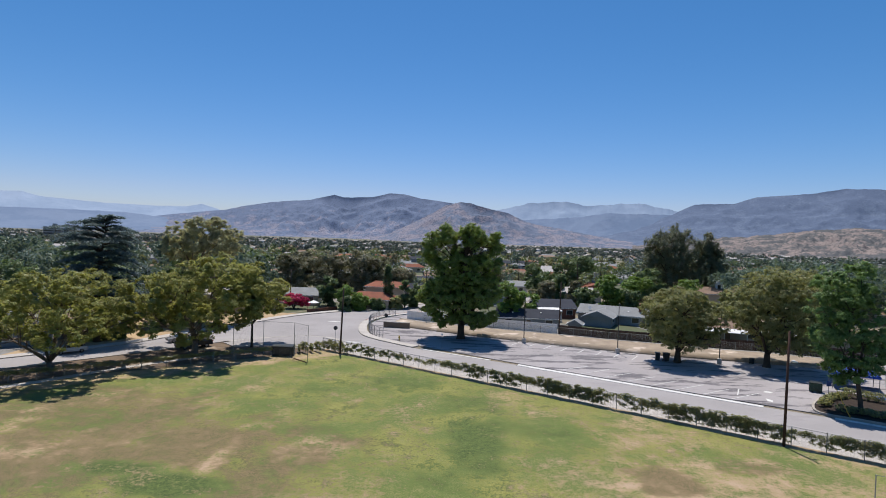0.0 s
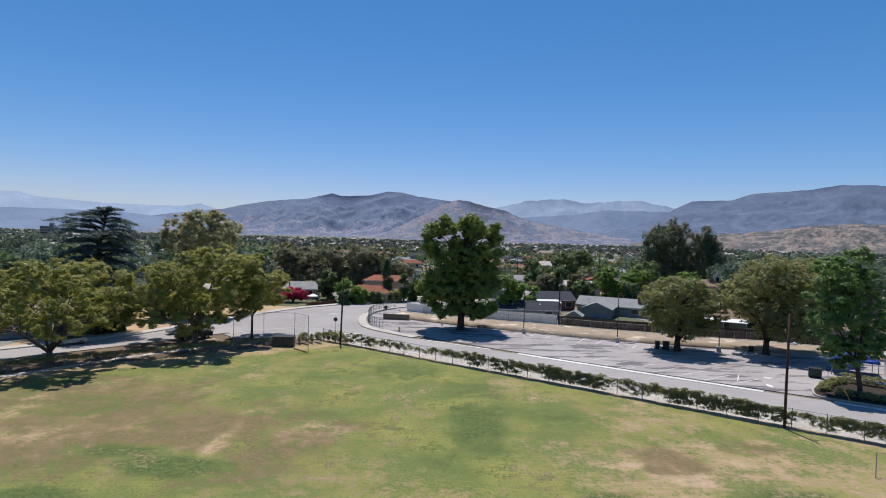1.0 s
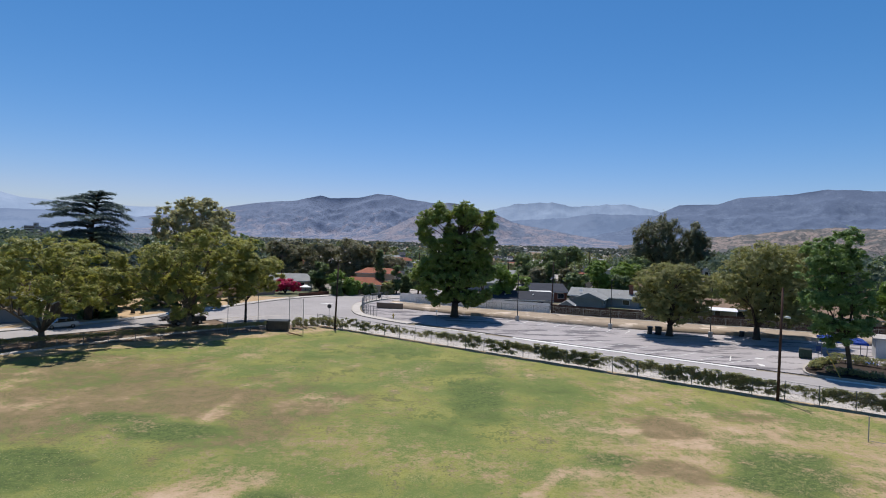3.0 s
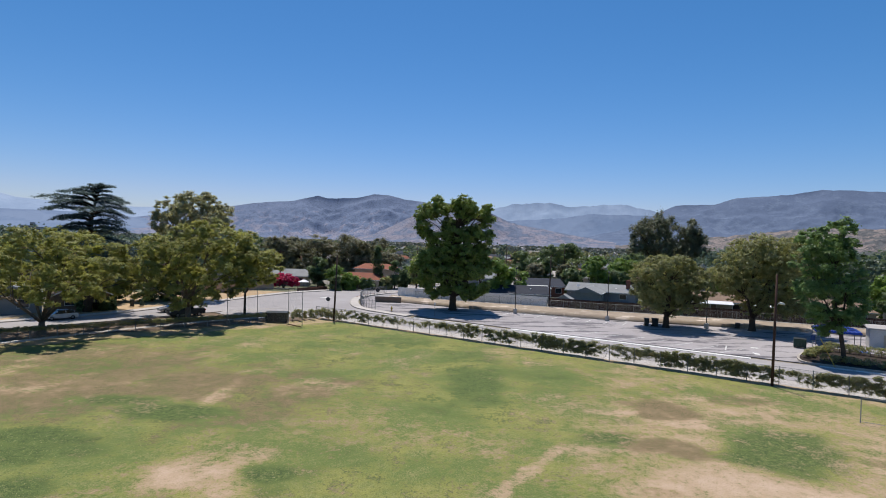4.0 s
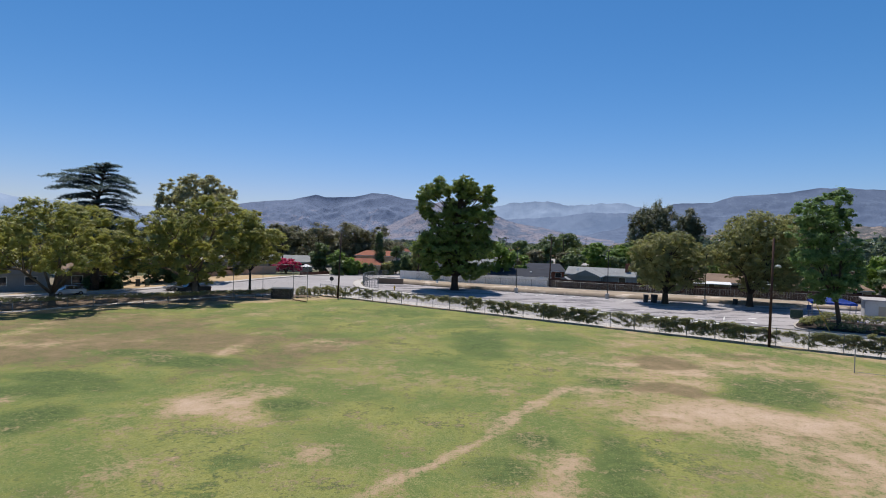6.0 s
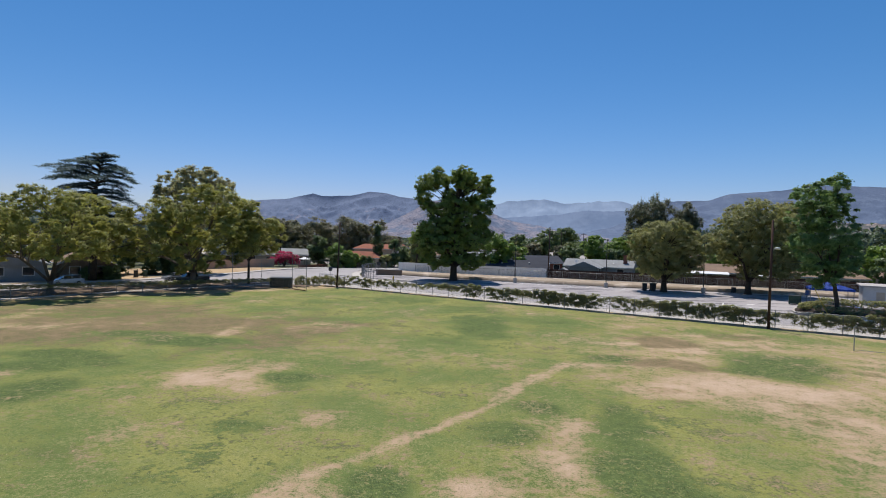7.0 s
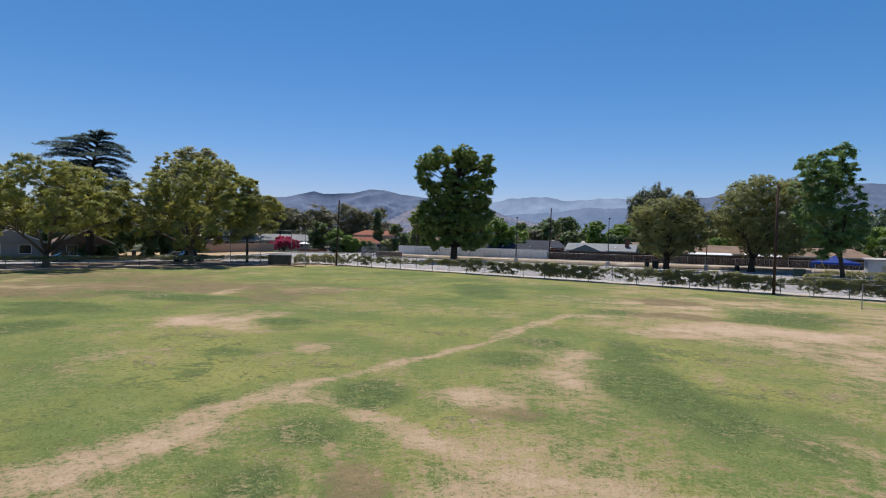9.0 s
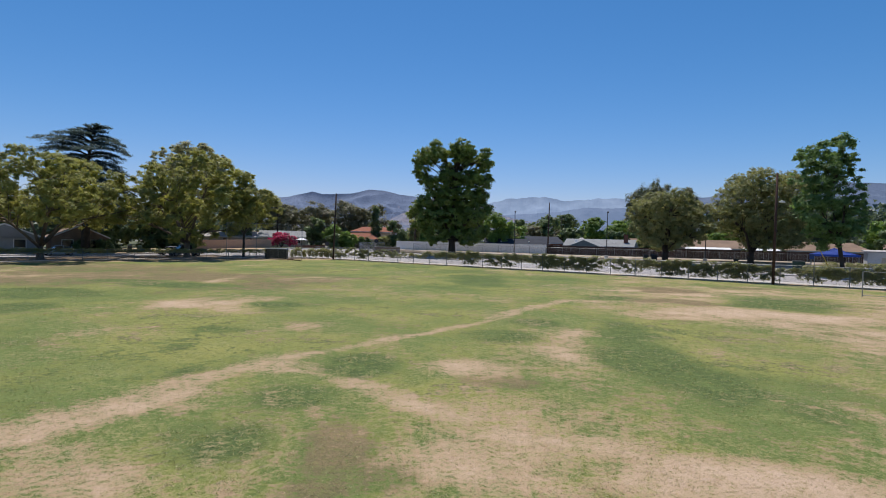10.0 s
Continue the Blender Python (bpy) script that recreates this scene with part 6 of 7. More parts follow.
# ---- poles, lamps and signs ----
def wooden_pole(x, y, h, label, mat="pole", r=0.16, arms=(), lamp_at=0, lean=(0, 0)):
    ob = tagged(new("utility_pole"), label, "pole")
    ob.location = (x, y, ground_z(x, y))
    ob.rotation_euler = (radians(lean[1]), radians(lean[0]), 0)
    bm = bmesh.new()
    tube(bm, [(0, 0, -0.5), (0, 0, h * 0.5), (0, 0, h)], [r, r * 0.85, r * 0.68], 10)
    part("shaft", bm, MAT[mat], ob, smooth=True)
    for z, half, turn in arms:
        bm = bmesh.new()
        box(bm, -half, half, -0.06, 0.06, z - 0.06, z + 0.06, Matrix.Rotation(radians(turn), 4, "Z"))
        arm = part("crossarm", bm, MAT[mat], ob)
        for k in (-0.9, -0.45, 0.45, 0.9):
            bm = bmesh.new()
            tube(bm, [(0, 0, z + 0.06), (0, 0, z + 0.14), (0, 0, z + 0.22)], [0.03, 0.055, 0.02], 6)
            bmesh.ops.translate(bm, verts=bm.verts[:], vec=(math.cos(radians(turn)) * half * k, math.sin(radians(turn)) * half * k, 0))
            part("insulator", bm, MAT["steel"], arm)
    if lamp_at:
        bm = bmesh.new()
        tube(bm, [(0, 0, lamp_at - 0.5), (0.12, -0.05, lamp_at - 0.1), (0.35, -0.15, lamp_at)], [0.03, 0.03, 0.03], 6)
        part("lamp_arm", bm, MAT["steel"], ob)
        bm = bmesh.new()
        tube(bm, [(0.22, -0.1, lamp_at + 0.02), (0.4, -0.2, lamp_at + 0.06), (0.62, -0.3, lamp_at + 0.02), (0.72, -0.34, lamp_at - 0.05)], [0.06, 0.13, 0.12, 0.04], 8)
        part("lamp_head", bm, MAT["lamp_white"], ob, "white street lamp head", True)
    return ob


wooden_pole(*at_fence(0, -0.35), 10.9, "bare dark wooden pole at the fence", lean=(1.6, 0))
wooden_pole(*at_fence(62.8, -0.3), 11.5, "reddish wooden pole with a white street lamp", "pole_red", 0.145, lamp_at=8.5, lean=(0.4, 0))
wooden_pole(22.6, 113.0, 11.0, "dark wooden pole at the end of the white fence", r=0.15, lean=(0.8, 0))
wooden_pole(-4.8, 125, 11.6, "dark wooden utility pole with a crossarm", arms=((11.1, 1.1, 20),))
wooden_pole(-41.5, 147, 9.6, "dark wooden utility pole beside the street", arms=((9.1, 1.0, 30),))
wooden_pole(63, 238, 12, "distant wooden utility pole with a crossarm", arms=((11.4, 1.2, 10),))
wooden_pole(46, 205, 11.5, "distant wooden utility pole with a crossarm", arms=((10.9, 1.2, 10),))
wooden_pole(26, 215, 11.5, "distant wooden utility pole with a crossarm", arms=((10.9, 1.2, 10),))



def cables(posts, heights, sides, label):
    """Sagging cables from pole to pole."""
    ob = tagged(new("overhead_cables"), label, "cables")
    x0, y0 = posts[0]
    z0 = ground_z(x0, y0)
    ob.location = (x0, y0, z0)
    for h, sd in zip(heights, sides):
        for (ax, ay), (bx, by) in zip(posts, posts[1:]):
            pts = []
            for k in range(13):
                t = k / 12
                pts.append((ax + (bx - ax) * t - x0 + sd, ay + (by - ay) * t - y0, h - 1.2 * 4 * t * (1 - t)))
            bm = bmesh.new()
            tube(bm, pts, [0.018] * 13, 4)
            part("cable", bm, MAT["dark_metal"], ob)


cables([(63, 238), (46, 205), (26, 215)], [11.1, 11.1, 8.6], [-1.0, 1.0, 0.0], "thin dark overhead cables between wooden poles")
cables([(-41.5, 147), (-4.8, 125)], [9.3, 9.3], [-0.8, 0.8], "thin dark overhead cables across the street")


def lot_lamp(x, y, h, label):
    ob = tagged(new("lamp_post"), label, "lamp post", "car park lamps")
    ob.location = (x, y, ground_z(x, y) + 0.03)
    bm = bmesh.new()
    tube(bm, [(0, 0, -0.1), (0, 0, 0.85), (0, 0, 0.9)], [0.36, 0.36, 0.3], 12)
    part("footing", bm, MAT["cap"], ob, "pale round concrete footing")
    bm = bmesh.new()
    tube(bm, [(0, 0, 0.88), (0, 0, 4), (0, 0, h)], [0.09, 0.075, 0.055], 8)
    part("shaft", bm, MAT["dark_metal"], ob)
    bm = bmesh.new()
    tube(bm, [(0, 0, h - 0.05), (0, -0.1, h + 0.1), (0, -0.35, h + 0.14), (0, -0.5, h + 0.08)], [0.06, 0.15, 0.17, 0.05], 8)
    part("lamp_head", bm, MAT["dark_metal"], ob, smooth=True)
    return ob


lot_lamp(14.6, 104.6, 8.4, "slim dark lamp post on a concrete footing")
lot_lamp(30.0, 97.9, 8.4, "slim dark lamp post on a concrete footing")
lot_lamp(44.8, 92.1, 8.4, "slim dark lamp post on a concrete footing")


def sign(x, y, z, shape, material, label, turn=0, size=0.38, back=None):
    ob = tagged(new("road_sign"), label, "sign")
    ob.location = (x, y, ground_z(x, y) + 0.1)
    ob.rotation_euler = (0, 0, radians(turn))
    bm = bmesh.new()
    tube(bm, [(0, 0, -0.2), (0, 0, z + size)], [0.03, 0.03], 6)
    part("post", bm, MAT["steel"], ob)
    bm = bmesh.new()
    n = {"round": 16, "octagon": 8, "square": 4}[shape]
    ring = [(math.cos(2 * math.pi * (k + 0.5) / n) * size, math.sin(2 * math.pi * (k + 0.5) / n) * size) for k in range(n)]
    f = [bm.verts.new((a, -0.05, z + b)) for a, b in ring]
    g = [bm.verts.new((a, -0.035, z + b)) for a, b in ring]
    bm.faces.new(f[::-1])
    bm.faces.new(g)
    for k in range(n):
        bm.faces.new((f[k], f[(k + 1) % n], g[(k + 1) % n], g[k]))
    part("plate", bm, MAT[material], ob)
    return ob


sign(-20.2, 102.9, 2.2, "octagon", "dark_metal", "grey back of an octagonal stop sign", size=0.4)
sign(-12.7, 117.8, 2.3, "octagon", "dark_metal", "dark back of a street sign on a thin post", size=0.42)
sign(49.4, 72.4, 2.0, "square", "blue_sign", "blue square parking sign on a post", size=0.45)
sign(-0.5, 98.6, 2.2, "square", "white", "narrow white sign on a post", size=0.22)


def hydrant(x, y):
    ob = tagged(new("fire_hydrant"), "small yellow fire hydrant on the corner pavement", "hydrant")
    ob.location = (x, y, ground_z(x, y) + 0.13)
    bm = bmesh.new()
    tube(bm, [(0, 0, 0), (0, 0, 0.06), (0, 0, 0.08), (0, 0, 0.6), (0, 0, 0.68), (0, 0, 0.82), (0, 0, 0.88)], [0.18, 0.18, 0.12, 0.12, 0.16, 0.1, 0.03], 12)
    part("barrel", bm, MAT["yellow"], ob)
    bm = bmesh.new()
    tube(bm, [(-0.24, 0, 0.5), (0.24, 0, 0.5)], [0.06, 0.06], 8)
    part("outlet", bm, MAT["yellow"], ob)


hydrant(-8.5, 103.6)

# yellow guard on a guy wire, wheel stops, bins
bm = bmesh.new()
tube(bm, [(47.3, 64.9, 0.1), (46.7, 65.3, 1.6), (45.9, 65.8, 3.6)], [0.05, 0.05, 0.045], 6)
tagged(finish("guy_wire_guard", bm, MAT["yellow"]), "leaning yellow guy-wire guard beside the planter", "guard")
bm = bmesh.new()
box(bm, -0.9, 0.9, -0.09, 0.09, 0, 0.13)
bmesh.ops.bevel(bm, geom=bm.edges[:], offset=0.03, segments=1, affect="EDGES")
stop = tagged(finish("wheel_stop", bm, MAT["cap"]), "pale concrete wheel stop against the wall", "wheel stop", "wheel stops")
for k in range(8):
    x, y = 13.0 + 2.72 * k, 106.0 - 1.24 * k
    m = pose(x, y, ground_z(x, y) + 0.03, 0, 0, -24.5)
    if k == 0:
        stop.matrix_basis = m
    else:
        copy_thing(stop, m)


def wheelie_bin(x, y, material, label, turn=0, s=1.0):
    ob = tagged(new("wheelie_bin"), label, "bin")
    ob.location = (x, y, ground_z(x, y) + 0.03)
    ob.rotation_euler = (0, 0, radians(turn))
    ob.scale = (s, s, s)
    bm = bmesh.new()
    v = box(bm, -0.3, 0.3, -0.32, 0.32, 0.05, 1.0)
    for p in v:
        if p.co.z < 0.5:
            p.co.x *= 0.82
            p.co.y *= 0.8
    part("body", bm, MAT[material], ob)
    bm = bmesh.new()
    box(bm, -0.33, 0.33, -0.36, 0.34, 1.0, 1.08)
    part("lid", bm, MAT[material], ob)
    for sx in (-0.28, 0.28):
        bm = bmesh.new()
        tube(bm, [(sx - 0.03, 0.28, 0.12), (sx + 0.03, 0.28, 0.12)], [0.12, 0.12], 10)
        part("wheel", bm, MAT["rubber"], ob)


wheelie_bin(-55.9, 102.3, "bin", "dark wheelie bin at the driveway", 30, 1.2)
wheelie_bin(-54.7, 103.4, "green_metal", "dark green wheelie bin at the driveway", 25, 1.2)
wheelie_bin(36.4, 92.6, "bin", "dark rubbish bin under the car park tree", 10, 1.3)
wheelie_bin(50.6, 93.2, "bin", "dark rubbish bin against the wall", 10, 0.9)
wheelie_bin(35.2, 93.2, "bin", "dark rubbish bin under the car park tree", -10, 1.2)


def skip(x, y, l, w, h, material, label, turn, name="dumpster"):
    ob = tagged(new(name), label, "dumpster")
    ob.location = (x, y, ground_z(x, y) + 0.03)
    ob.rotation_euler = (0, 0, radians(turn))
    bm = bmesh.new()
    v = box(bm, -l / 2, l / 2, -w / 2, w / 2, 0.12, h)
    for p in v:
        if p.co.z < h / 2:
            p.co.y *= 0.82
    bmesh.ops.bevel(bm, geom=bm.edges[:], offset=0.03, segments=1, affect="EDGES")
    part("body", bm, MAT[material], ob)
    for k in range(4):
        bm = bmesh.new()
        xx = -l / 2 + (k + 0.5) * l / 4
        box(bm, xx - 0.04, xx + 0.04, -w / 2 - 0.05, -w / 2 + 0.06, 0.25, h - 0.1)
        part("rib", bm, MAT[material], ob)
    for sx in (-1, 1):
        bm = bmesh.new()
        box(bm, min(0, sx * l / 2), max(0, sx * l / 2), -w / 2 - 0.05, w / 2 + 0.03, h, h + 0.06, Matrix.Rotation(radians(3), 4, "X"))
        part("lid", bm, MAT["bin"], ob)
        for sy in (-1, 1):
            bm = bmesh.new()
            tube(bm, [(sx * l * 0.42 - 0.03, sy * w * 0.3, 0.06), (sx * l * 0.42 + 0.03, sy * w * 0.3, 0.06)], [0.07, 0.07], 8)
            part("wheel", bm, MAT["rubber"], ob)
    return ob


skip(50.2, 76.2, 1.5, 1.0, 1.25, "green_metal", "dark green metal dumpster beside the planter", -30)
skip(-25.6, 89.0, 3.4, 1.6, 1.6, "bin", "dark storage bin at the corner of the field", 4, "storage_bin")


def pipe_goal(x, y, turn):
    ob = tagged(new("goal_frame"), "small pale pipe goal frame on the grass", "goal")
    ob.location = (x, y, 0)
    ob.rotation_euler = (0, 0, radians(turn))
    for px in (0, 5.4):
        bm = bmesh.new()
        tube(bm, [(px, 0, -0.1), (px, 0, 2.1)], [0.04, 0.04], 8)
        part("upright", bm, MAT["cap"], ob)
    for z in (2.08, 0.12):
        bm = bmesh.new()
        tube(bm, [(0, 0, z), (5.4, 0, z)], [0.02, 0.02], 6)
        part("crossbar", bm, MAT["steel"], ob)


pipe_goal(34.9, 44.6, -34)


# blue shade canopy and its table end of the car park
def canopy(x, y, w, d, h, turn, label):
    ob = tagged(new("canopy"), label, "canopy")
    ob.location = (x, y, ground_z(x, y))
    ob.rotation_euler = (0, 0, radians(turn))
    for sx in (-1, 1):
        for sy in (-1, 1):
            bm = bmesh.new()
            tube(bm, [(sx * w / 2, sy * d / 2, -0.1), (sx * w / 2, sy * d / 2, h)], [0.05, 0.05], 7)
            part("leg", bm, MAT["steel"], ob)
    bm = bmesh.new()
    n = 8
    grid = [[bm.verts.new((-w / 2 - 0.15 + (w + 0.3) * i / n, -d / 2 - 0.15 + (d + 0.3) * j / n, h + 0.95 * (1 - max(abs(2 * i / n - 1), abs(2 * j / n - 1)) ** 0.85))) for j in range(n + 1)] for i in range(n + 1)]
    for i in range(n):
        for j in range(n):
            bm.faces.new((grid[i][j], grid[i + 1][j], grid[i + 1][j + 1], grid[i][j + 1]))
    bmesh.ops.solidify(bm, geom=bm.faces[:], thickness=0.02)
    roof = part("cloth_roof", bm, MAT["blue_cloth"], ob, "bright blue cloth roof")
    for sx, sy in ((0, -1), (0, 1), (-1, 0), (1, 0)):
        bm = bmesh.new()
        if sy:
            box(bm, -w / 2 - 0.15, w / 2 + 0.15, sy * (d / 2 + 0.15) - 0.01, sy * (d / 2 + 0.15) + 0.01, h - 0.28, h - 0.004)
        else:
            box(bm, sx * (w / 2 + 0.15) - 0.01, sx * (w / 2 + 0.15) + 0.01, -d / 2 - 0.15, d / 2 + 0.15, h - 0.28, h - 0.004)
        part("valance", bm, MAT["blue_cloth"], roof)
    return ob


canopy(57.4, 79.4, 5.2, 4.6, 2.3, -28, "open blue cloth canopy on steel legs")


# ---- houses ----
def gable_roof(bm, l, w, h, rise, over=0.45, thick=0.16, hip=0.0):
    """A pitched roof with overhanging eaves, along x; hip: how far its ends slope in."""
    a, b = l / 2 + over, w / 2 + over
    drop = rise * over / (w / 2)
    eave = h - drop
    lo = [(-a, -b), (a, -b), (a, b), (-a, b)]
    low = [bm.verts.new((x, y, eave)) for x, y in lo]
    top = [bm.verts.new((x, y, eave + thick)) for x, y in lo]
    r0, r1 = bm.verts.new((-a + hip, 0, h + rise + thick)), bm.verts.new((a - hip, 0, h + rise + thick))
    u0, u1 = bm.verts.new((-a + hip, 0, h + rise)), bm.verts.new((a - hip, 0, h + rise))
    for f in ((top[0], top[1], r1, r0), (top[2], top[3], r0, r1), (top[1], top[2], r1), (top[3], top[0], r0)):
        bm.faces.new(f)
    for f in ((low[1], low[0], u0, u1), (low[3], low[2], u1, u0)):
        bm.faces.new(f)
    for i in range(4):
        bm.faces.new((low[i], low[(i + 1) % 4], top[(i + 1) % 4], top[i]))
    return eave


def house(x, y, l, w, h, rise, turn, wall_mat, roof_mat, label, hip=0.0, chimney=None, sides=("front",), windows=3, name="house", z=0.0):
    ob = tagged(new(name), label, "house")
    ob.location = (x, y, ground_z(x, y) + z)
    ob.rotation_euler = (0, 0, radians(turn))
    bm = bmesh.new()
    v = box(bm, -l / 2, l / 2, -w / 2, w / 2, -0.3, h)
    if not hip:
        for sx in (-1, 1):
            e = [p for p in v if p.co.z > 0 and p.co.x * sx > 0]
            t = bm.verts.new((sx * l / 2, 0, h + rise))
            e.sort(key=lambda p: p.co.y)
            bm.faces.new((e[0], e[1], t))
    part("wall", bm, MAT[wall_mat], ob)
    bm = bmesh.new()
    gable_roof(bm, l, w, h, rise, hip=hip)
    roof = part("roof", bm, MAT[roof_mat], ob)
    if chimney is not None:
        bm = bmesh.new()
        box(bm, chimney - 0.45, chimney + 0.45, -w * 0.22 - 0.35, -w * 0.22 + 0.35, h, h + rise + 1.3)
        box(bm, chimney - 0.52, chimney + 0.52, -w * 0.22 - 0.42, -w * 0.22 + 0.42, h + rise + 1.3, h + rise + 1.42)
        part("chimney", bm, MAT["brick"], roof, "red brick chimney")
    for k in range(windows):
        cx = -l / 2 + (k + 0.5) * l / windows
        door = windows > 2 and k == 1
        half, lo_z, hi_z = (0.5, 0.0, 2.05) if door else (0.75, 0.95, 2.05)
        bm = bmesh.new()
        y0 = -w / 2
        for a0, a1, b0, b1 in ((cx - half - 0.08, cx - half, lo_z, hi_z), (cx + half, cx + half + 0.08, lo_z, hi_z), (cx - half - 0.08, cx + half + 0.08, hi_z, hi_z + 0.08), (cx - half - 0.08, cx + half + 0.08, lo_z - 0.08, lo_z)):
            box(bm, a0, a1, y0 - 0.06, y0 + 0.02, b0, b1)
        frame_ob = part("door" if door else "window", bm, MAT["white"], ob)
        bm = bmesh.new()
        box(bm, cx - half, cx + half, y0 - 0.03, y0 + 0.02, lo_z, hi_z)
        part("panel" if door else "pane", bm, MAT["stucco_brown"] if door else MAT["glass"], frame_ob)
    if "end" in sides:
        x0 = -l / 2
        for cy in (-w * 0.22, w * 0.22):
            bm = bmesh.new()
            for a0, a1, b0, b1 in ((cy - 0.85, cy - 0.75, 0.9, 2.2), (cy + 0.75, cy + 0.85, 0.9, 2.2), (cy - 0.85, cy + 0.85, 2.2, 2.3), (cy - 0.85, cy + 0.85, 0.8, 0.9)):
                box(bm, x0 - 0.06, x0 + 0.02, a0, a1, b0, b1)
            frame_ob = part("window", bm, MAT["white"], ob)
            bm = bmesh.new()
            box(bm, x0 - 0.03, x0 + 0.02, cy - 0.75, cy + 0.75, 0.9, 2.2)
            part("pane", bm, MAT["glass"], frame_ob)
        for sy in (-1, 1):
            bm = bmesh.new()
            v = box(bm, x0 - 0.52, x0 - 0.46, 0, w / 2 + 0.45, h - 0.02, h + 0.2)
            for p in v:
                p.co.z += rise * (1 - p.co.y / (w / 2))
                p.co.y *= sy
            bmesh.ops.recalc_face_normals(bm, faces=bm.faces[:])
            part("barge_board", bm, MAT["white"], ob)
    for sy in (-1, 1):
        bm = bmesh.new()
        box(bm, -l / 2 - 0.45, l / 2 + 0.45, sy * (w / 2 + 0.47), sy * (w / 2 + 0.5) + 0.06 * sy, h - rise * 0.9 / w - 0.06, h - rise * 0.9 / w + 0.1)
        part("fascia", bm, MAT["white"], ob)
    return ob


dark_house = house(18.4, 129.2, 13.5, 7.5, 2.5, 1.4, -3, "stucco_grey", "roof_dark", "long low house with a dark shingle roof", name="house", z=-0.55)
house(27.0, 146, 9, 11, 2.6, 1.5, 4, "brick", "roof_dark", "brick house with a dark shingle roof")
grey_house = house(40.8, 138.0, 16, 8, 2.5, 1.5, -25, "stucco_grey", "roof_grey", "grey-blue house with a grey shingle roof and brick chimney", chimney=6.2, z=-0.3)
house(35.8, 132.2, 7.5, 6, 2.4, 1.2, 65, "stucco_grey", "roof_grey", "grey-blue house wing with a grey shingle roof", windows=1, z=-0.2)
house(28.3, 124.2, 2.8, 2.6, 1.3, 0.75, 70, "stucco_grey", "roof_grey", "small garden shed with a grey gabled roof", windows=0, name="shed")
house(58.5, 118.5, 13, 8, 2.5, 1.5, -22, "stucco_cream", "roof_brown", "cream house with a brown shingle roof")
house(76.5, 108, 13, 8, 2.5, 1.5, -26, "stucco_cream", "roof_brown", "cream house behind the wooden fence", hip=3.0)
house(90, 103, 10, 7, 2.6, 1.4, -30, "stucco_cream", "roof_brown", "cream house with a tan roof")
house(-20.8, 150.5, 12, 9, 2.5, 1.4, -8, "stucco_cream", "roof_red", "cream house with a red clay tile roof", hip=3.2)
house(-18.0, 163.5, 11, 8, 4.6, 1.2, -6, "stucco_cream", "roof_red", "two-storey house with a red clay tile roof", hip=2.5)
house(-7.5, 173, 10, 8, 2.8, 1.8, -8, "stucco_grey", "roof_dark", "grey house with a dark pitched roof")
house(-41.5, 153.5, 12, 9, 2.6, 1.5, 8, "stucco_cream", "roof_grey", "cream house with a grey roof")
house(-56, 151, 18, 9, 2.4, 1.2, 12, "stucco_cream", "roof_pale", "low cream house with a pale gravel roof")
house(-72.0, 93.5, 11, 9, 2.7, 1.9, 128, "stucco_grey", "roof_grey", "grey-blue house with a gabled front", sides=("end",))
house(-64.5, 100.5, 11, 8, 2.7, 1.9, 128, "stucco_brown", "roof_brown", "brown house with a tan gabled roof", sides=("end",))
house(-108, 108, 14, 10, 2.8, 1.7, 40, "stucco_cream", "roof_brown", "cream house with a brown roof")

for ob, at in ((dark_house, ((-3.5, -2.2, 3.25), (2.8, -2.0, 3.3))), (grey_house, ((-2.0, -1.8, 3.4), (3.5, -2.4, 3.1)))):
    for vx, vy, vz in at:
        bm = bmesh.new()
        tube(bm, [(vx, vy, vz - 0.4), (vx, vy, vz + 0.15), (vx, vy, vz + 0.2), (vx, vy, vz + 0.3)], [0.12, 0.12, 0.22, 0.05], 8)
        part("roof_vent", bm, MAT["white"], ob, "pale metal roof vent")
bm = bmesh.new()
tube(bm, [(-5.4, -3.0, 3.0), (-5.4, -3.0, 3.5)], [0.03, 0.03], 6)
tube(bm, [(-5.4, -3.15, 3.6), (-5.4, -3.05, 3.55), (-5.4, -3.0, 3.5)], [0.42, 0.3, 0.05], 12)
part("satellite_dish", bm, MAT["white"], grey_house, "small white satellite dish")
house(141, 452, 9, 8, 5.6, 2.6, 70, "stucco_white", "roof_pale", "tall white gabled house among distant trees", sides=("end",), windows=0)

hall = house(87.0, 184, 13, 9, 4.2, 1.7, -12, "stucco_cream", "roof_brown", "cream hall with a brown roof and a white cupola")
bm = bmesh.new()
box(bm, -0.95, 0.95, -0.95, 0.95, 5.2, 7.3)
box(bm, -1.15, 1.15, -1.15, 1.15, 7.3, 7.5)
tube(bm, [(0, 0, 7.5), (0, 0, 7.9), (0, 0, 8.3), (0, 0, 8.5), (0, 0, 9.1)], [0.85, 0.75, 0.45, 0.1, 0.03], 12)
cupola = part("cupola", bm, MAT["white"], hall, "white cupola with a small dome")
bm = bmesh.new()
box(bm, -0.45, 0.45, -1.0, -0.94, 5.7, 6.9)
part("window", bm, MAT["glass"], cupola)

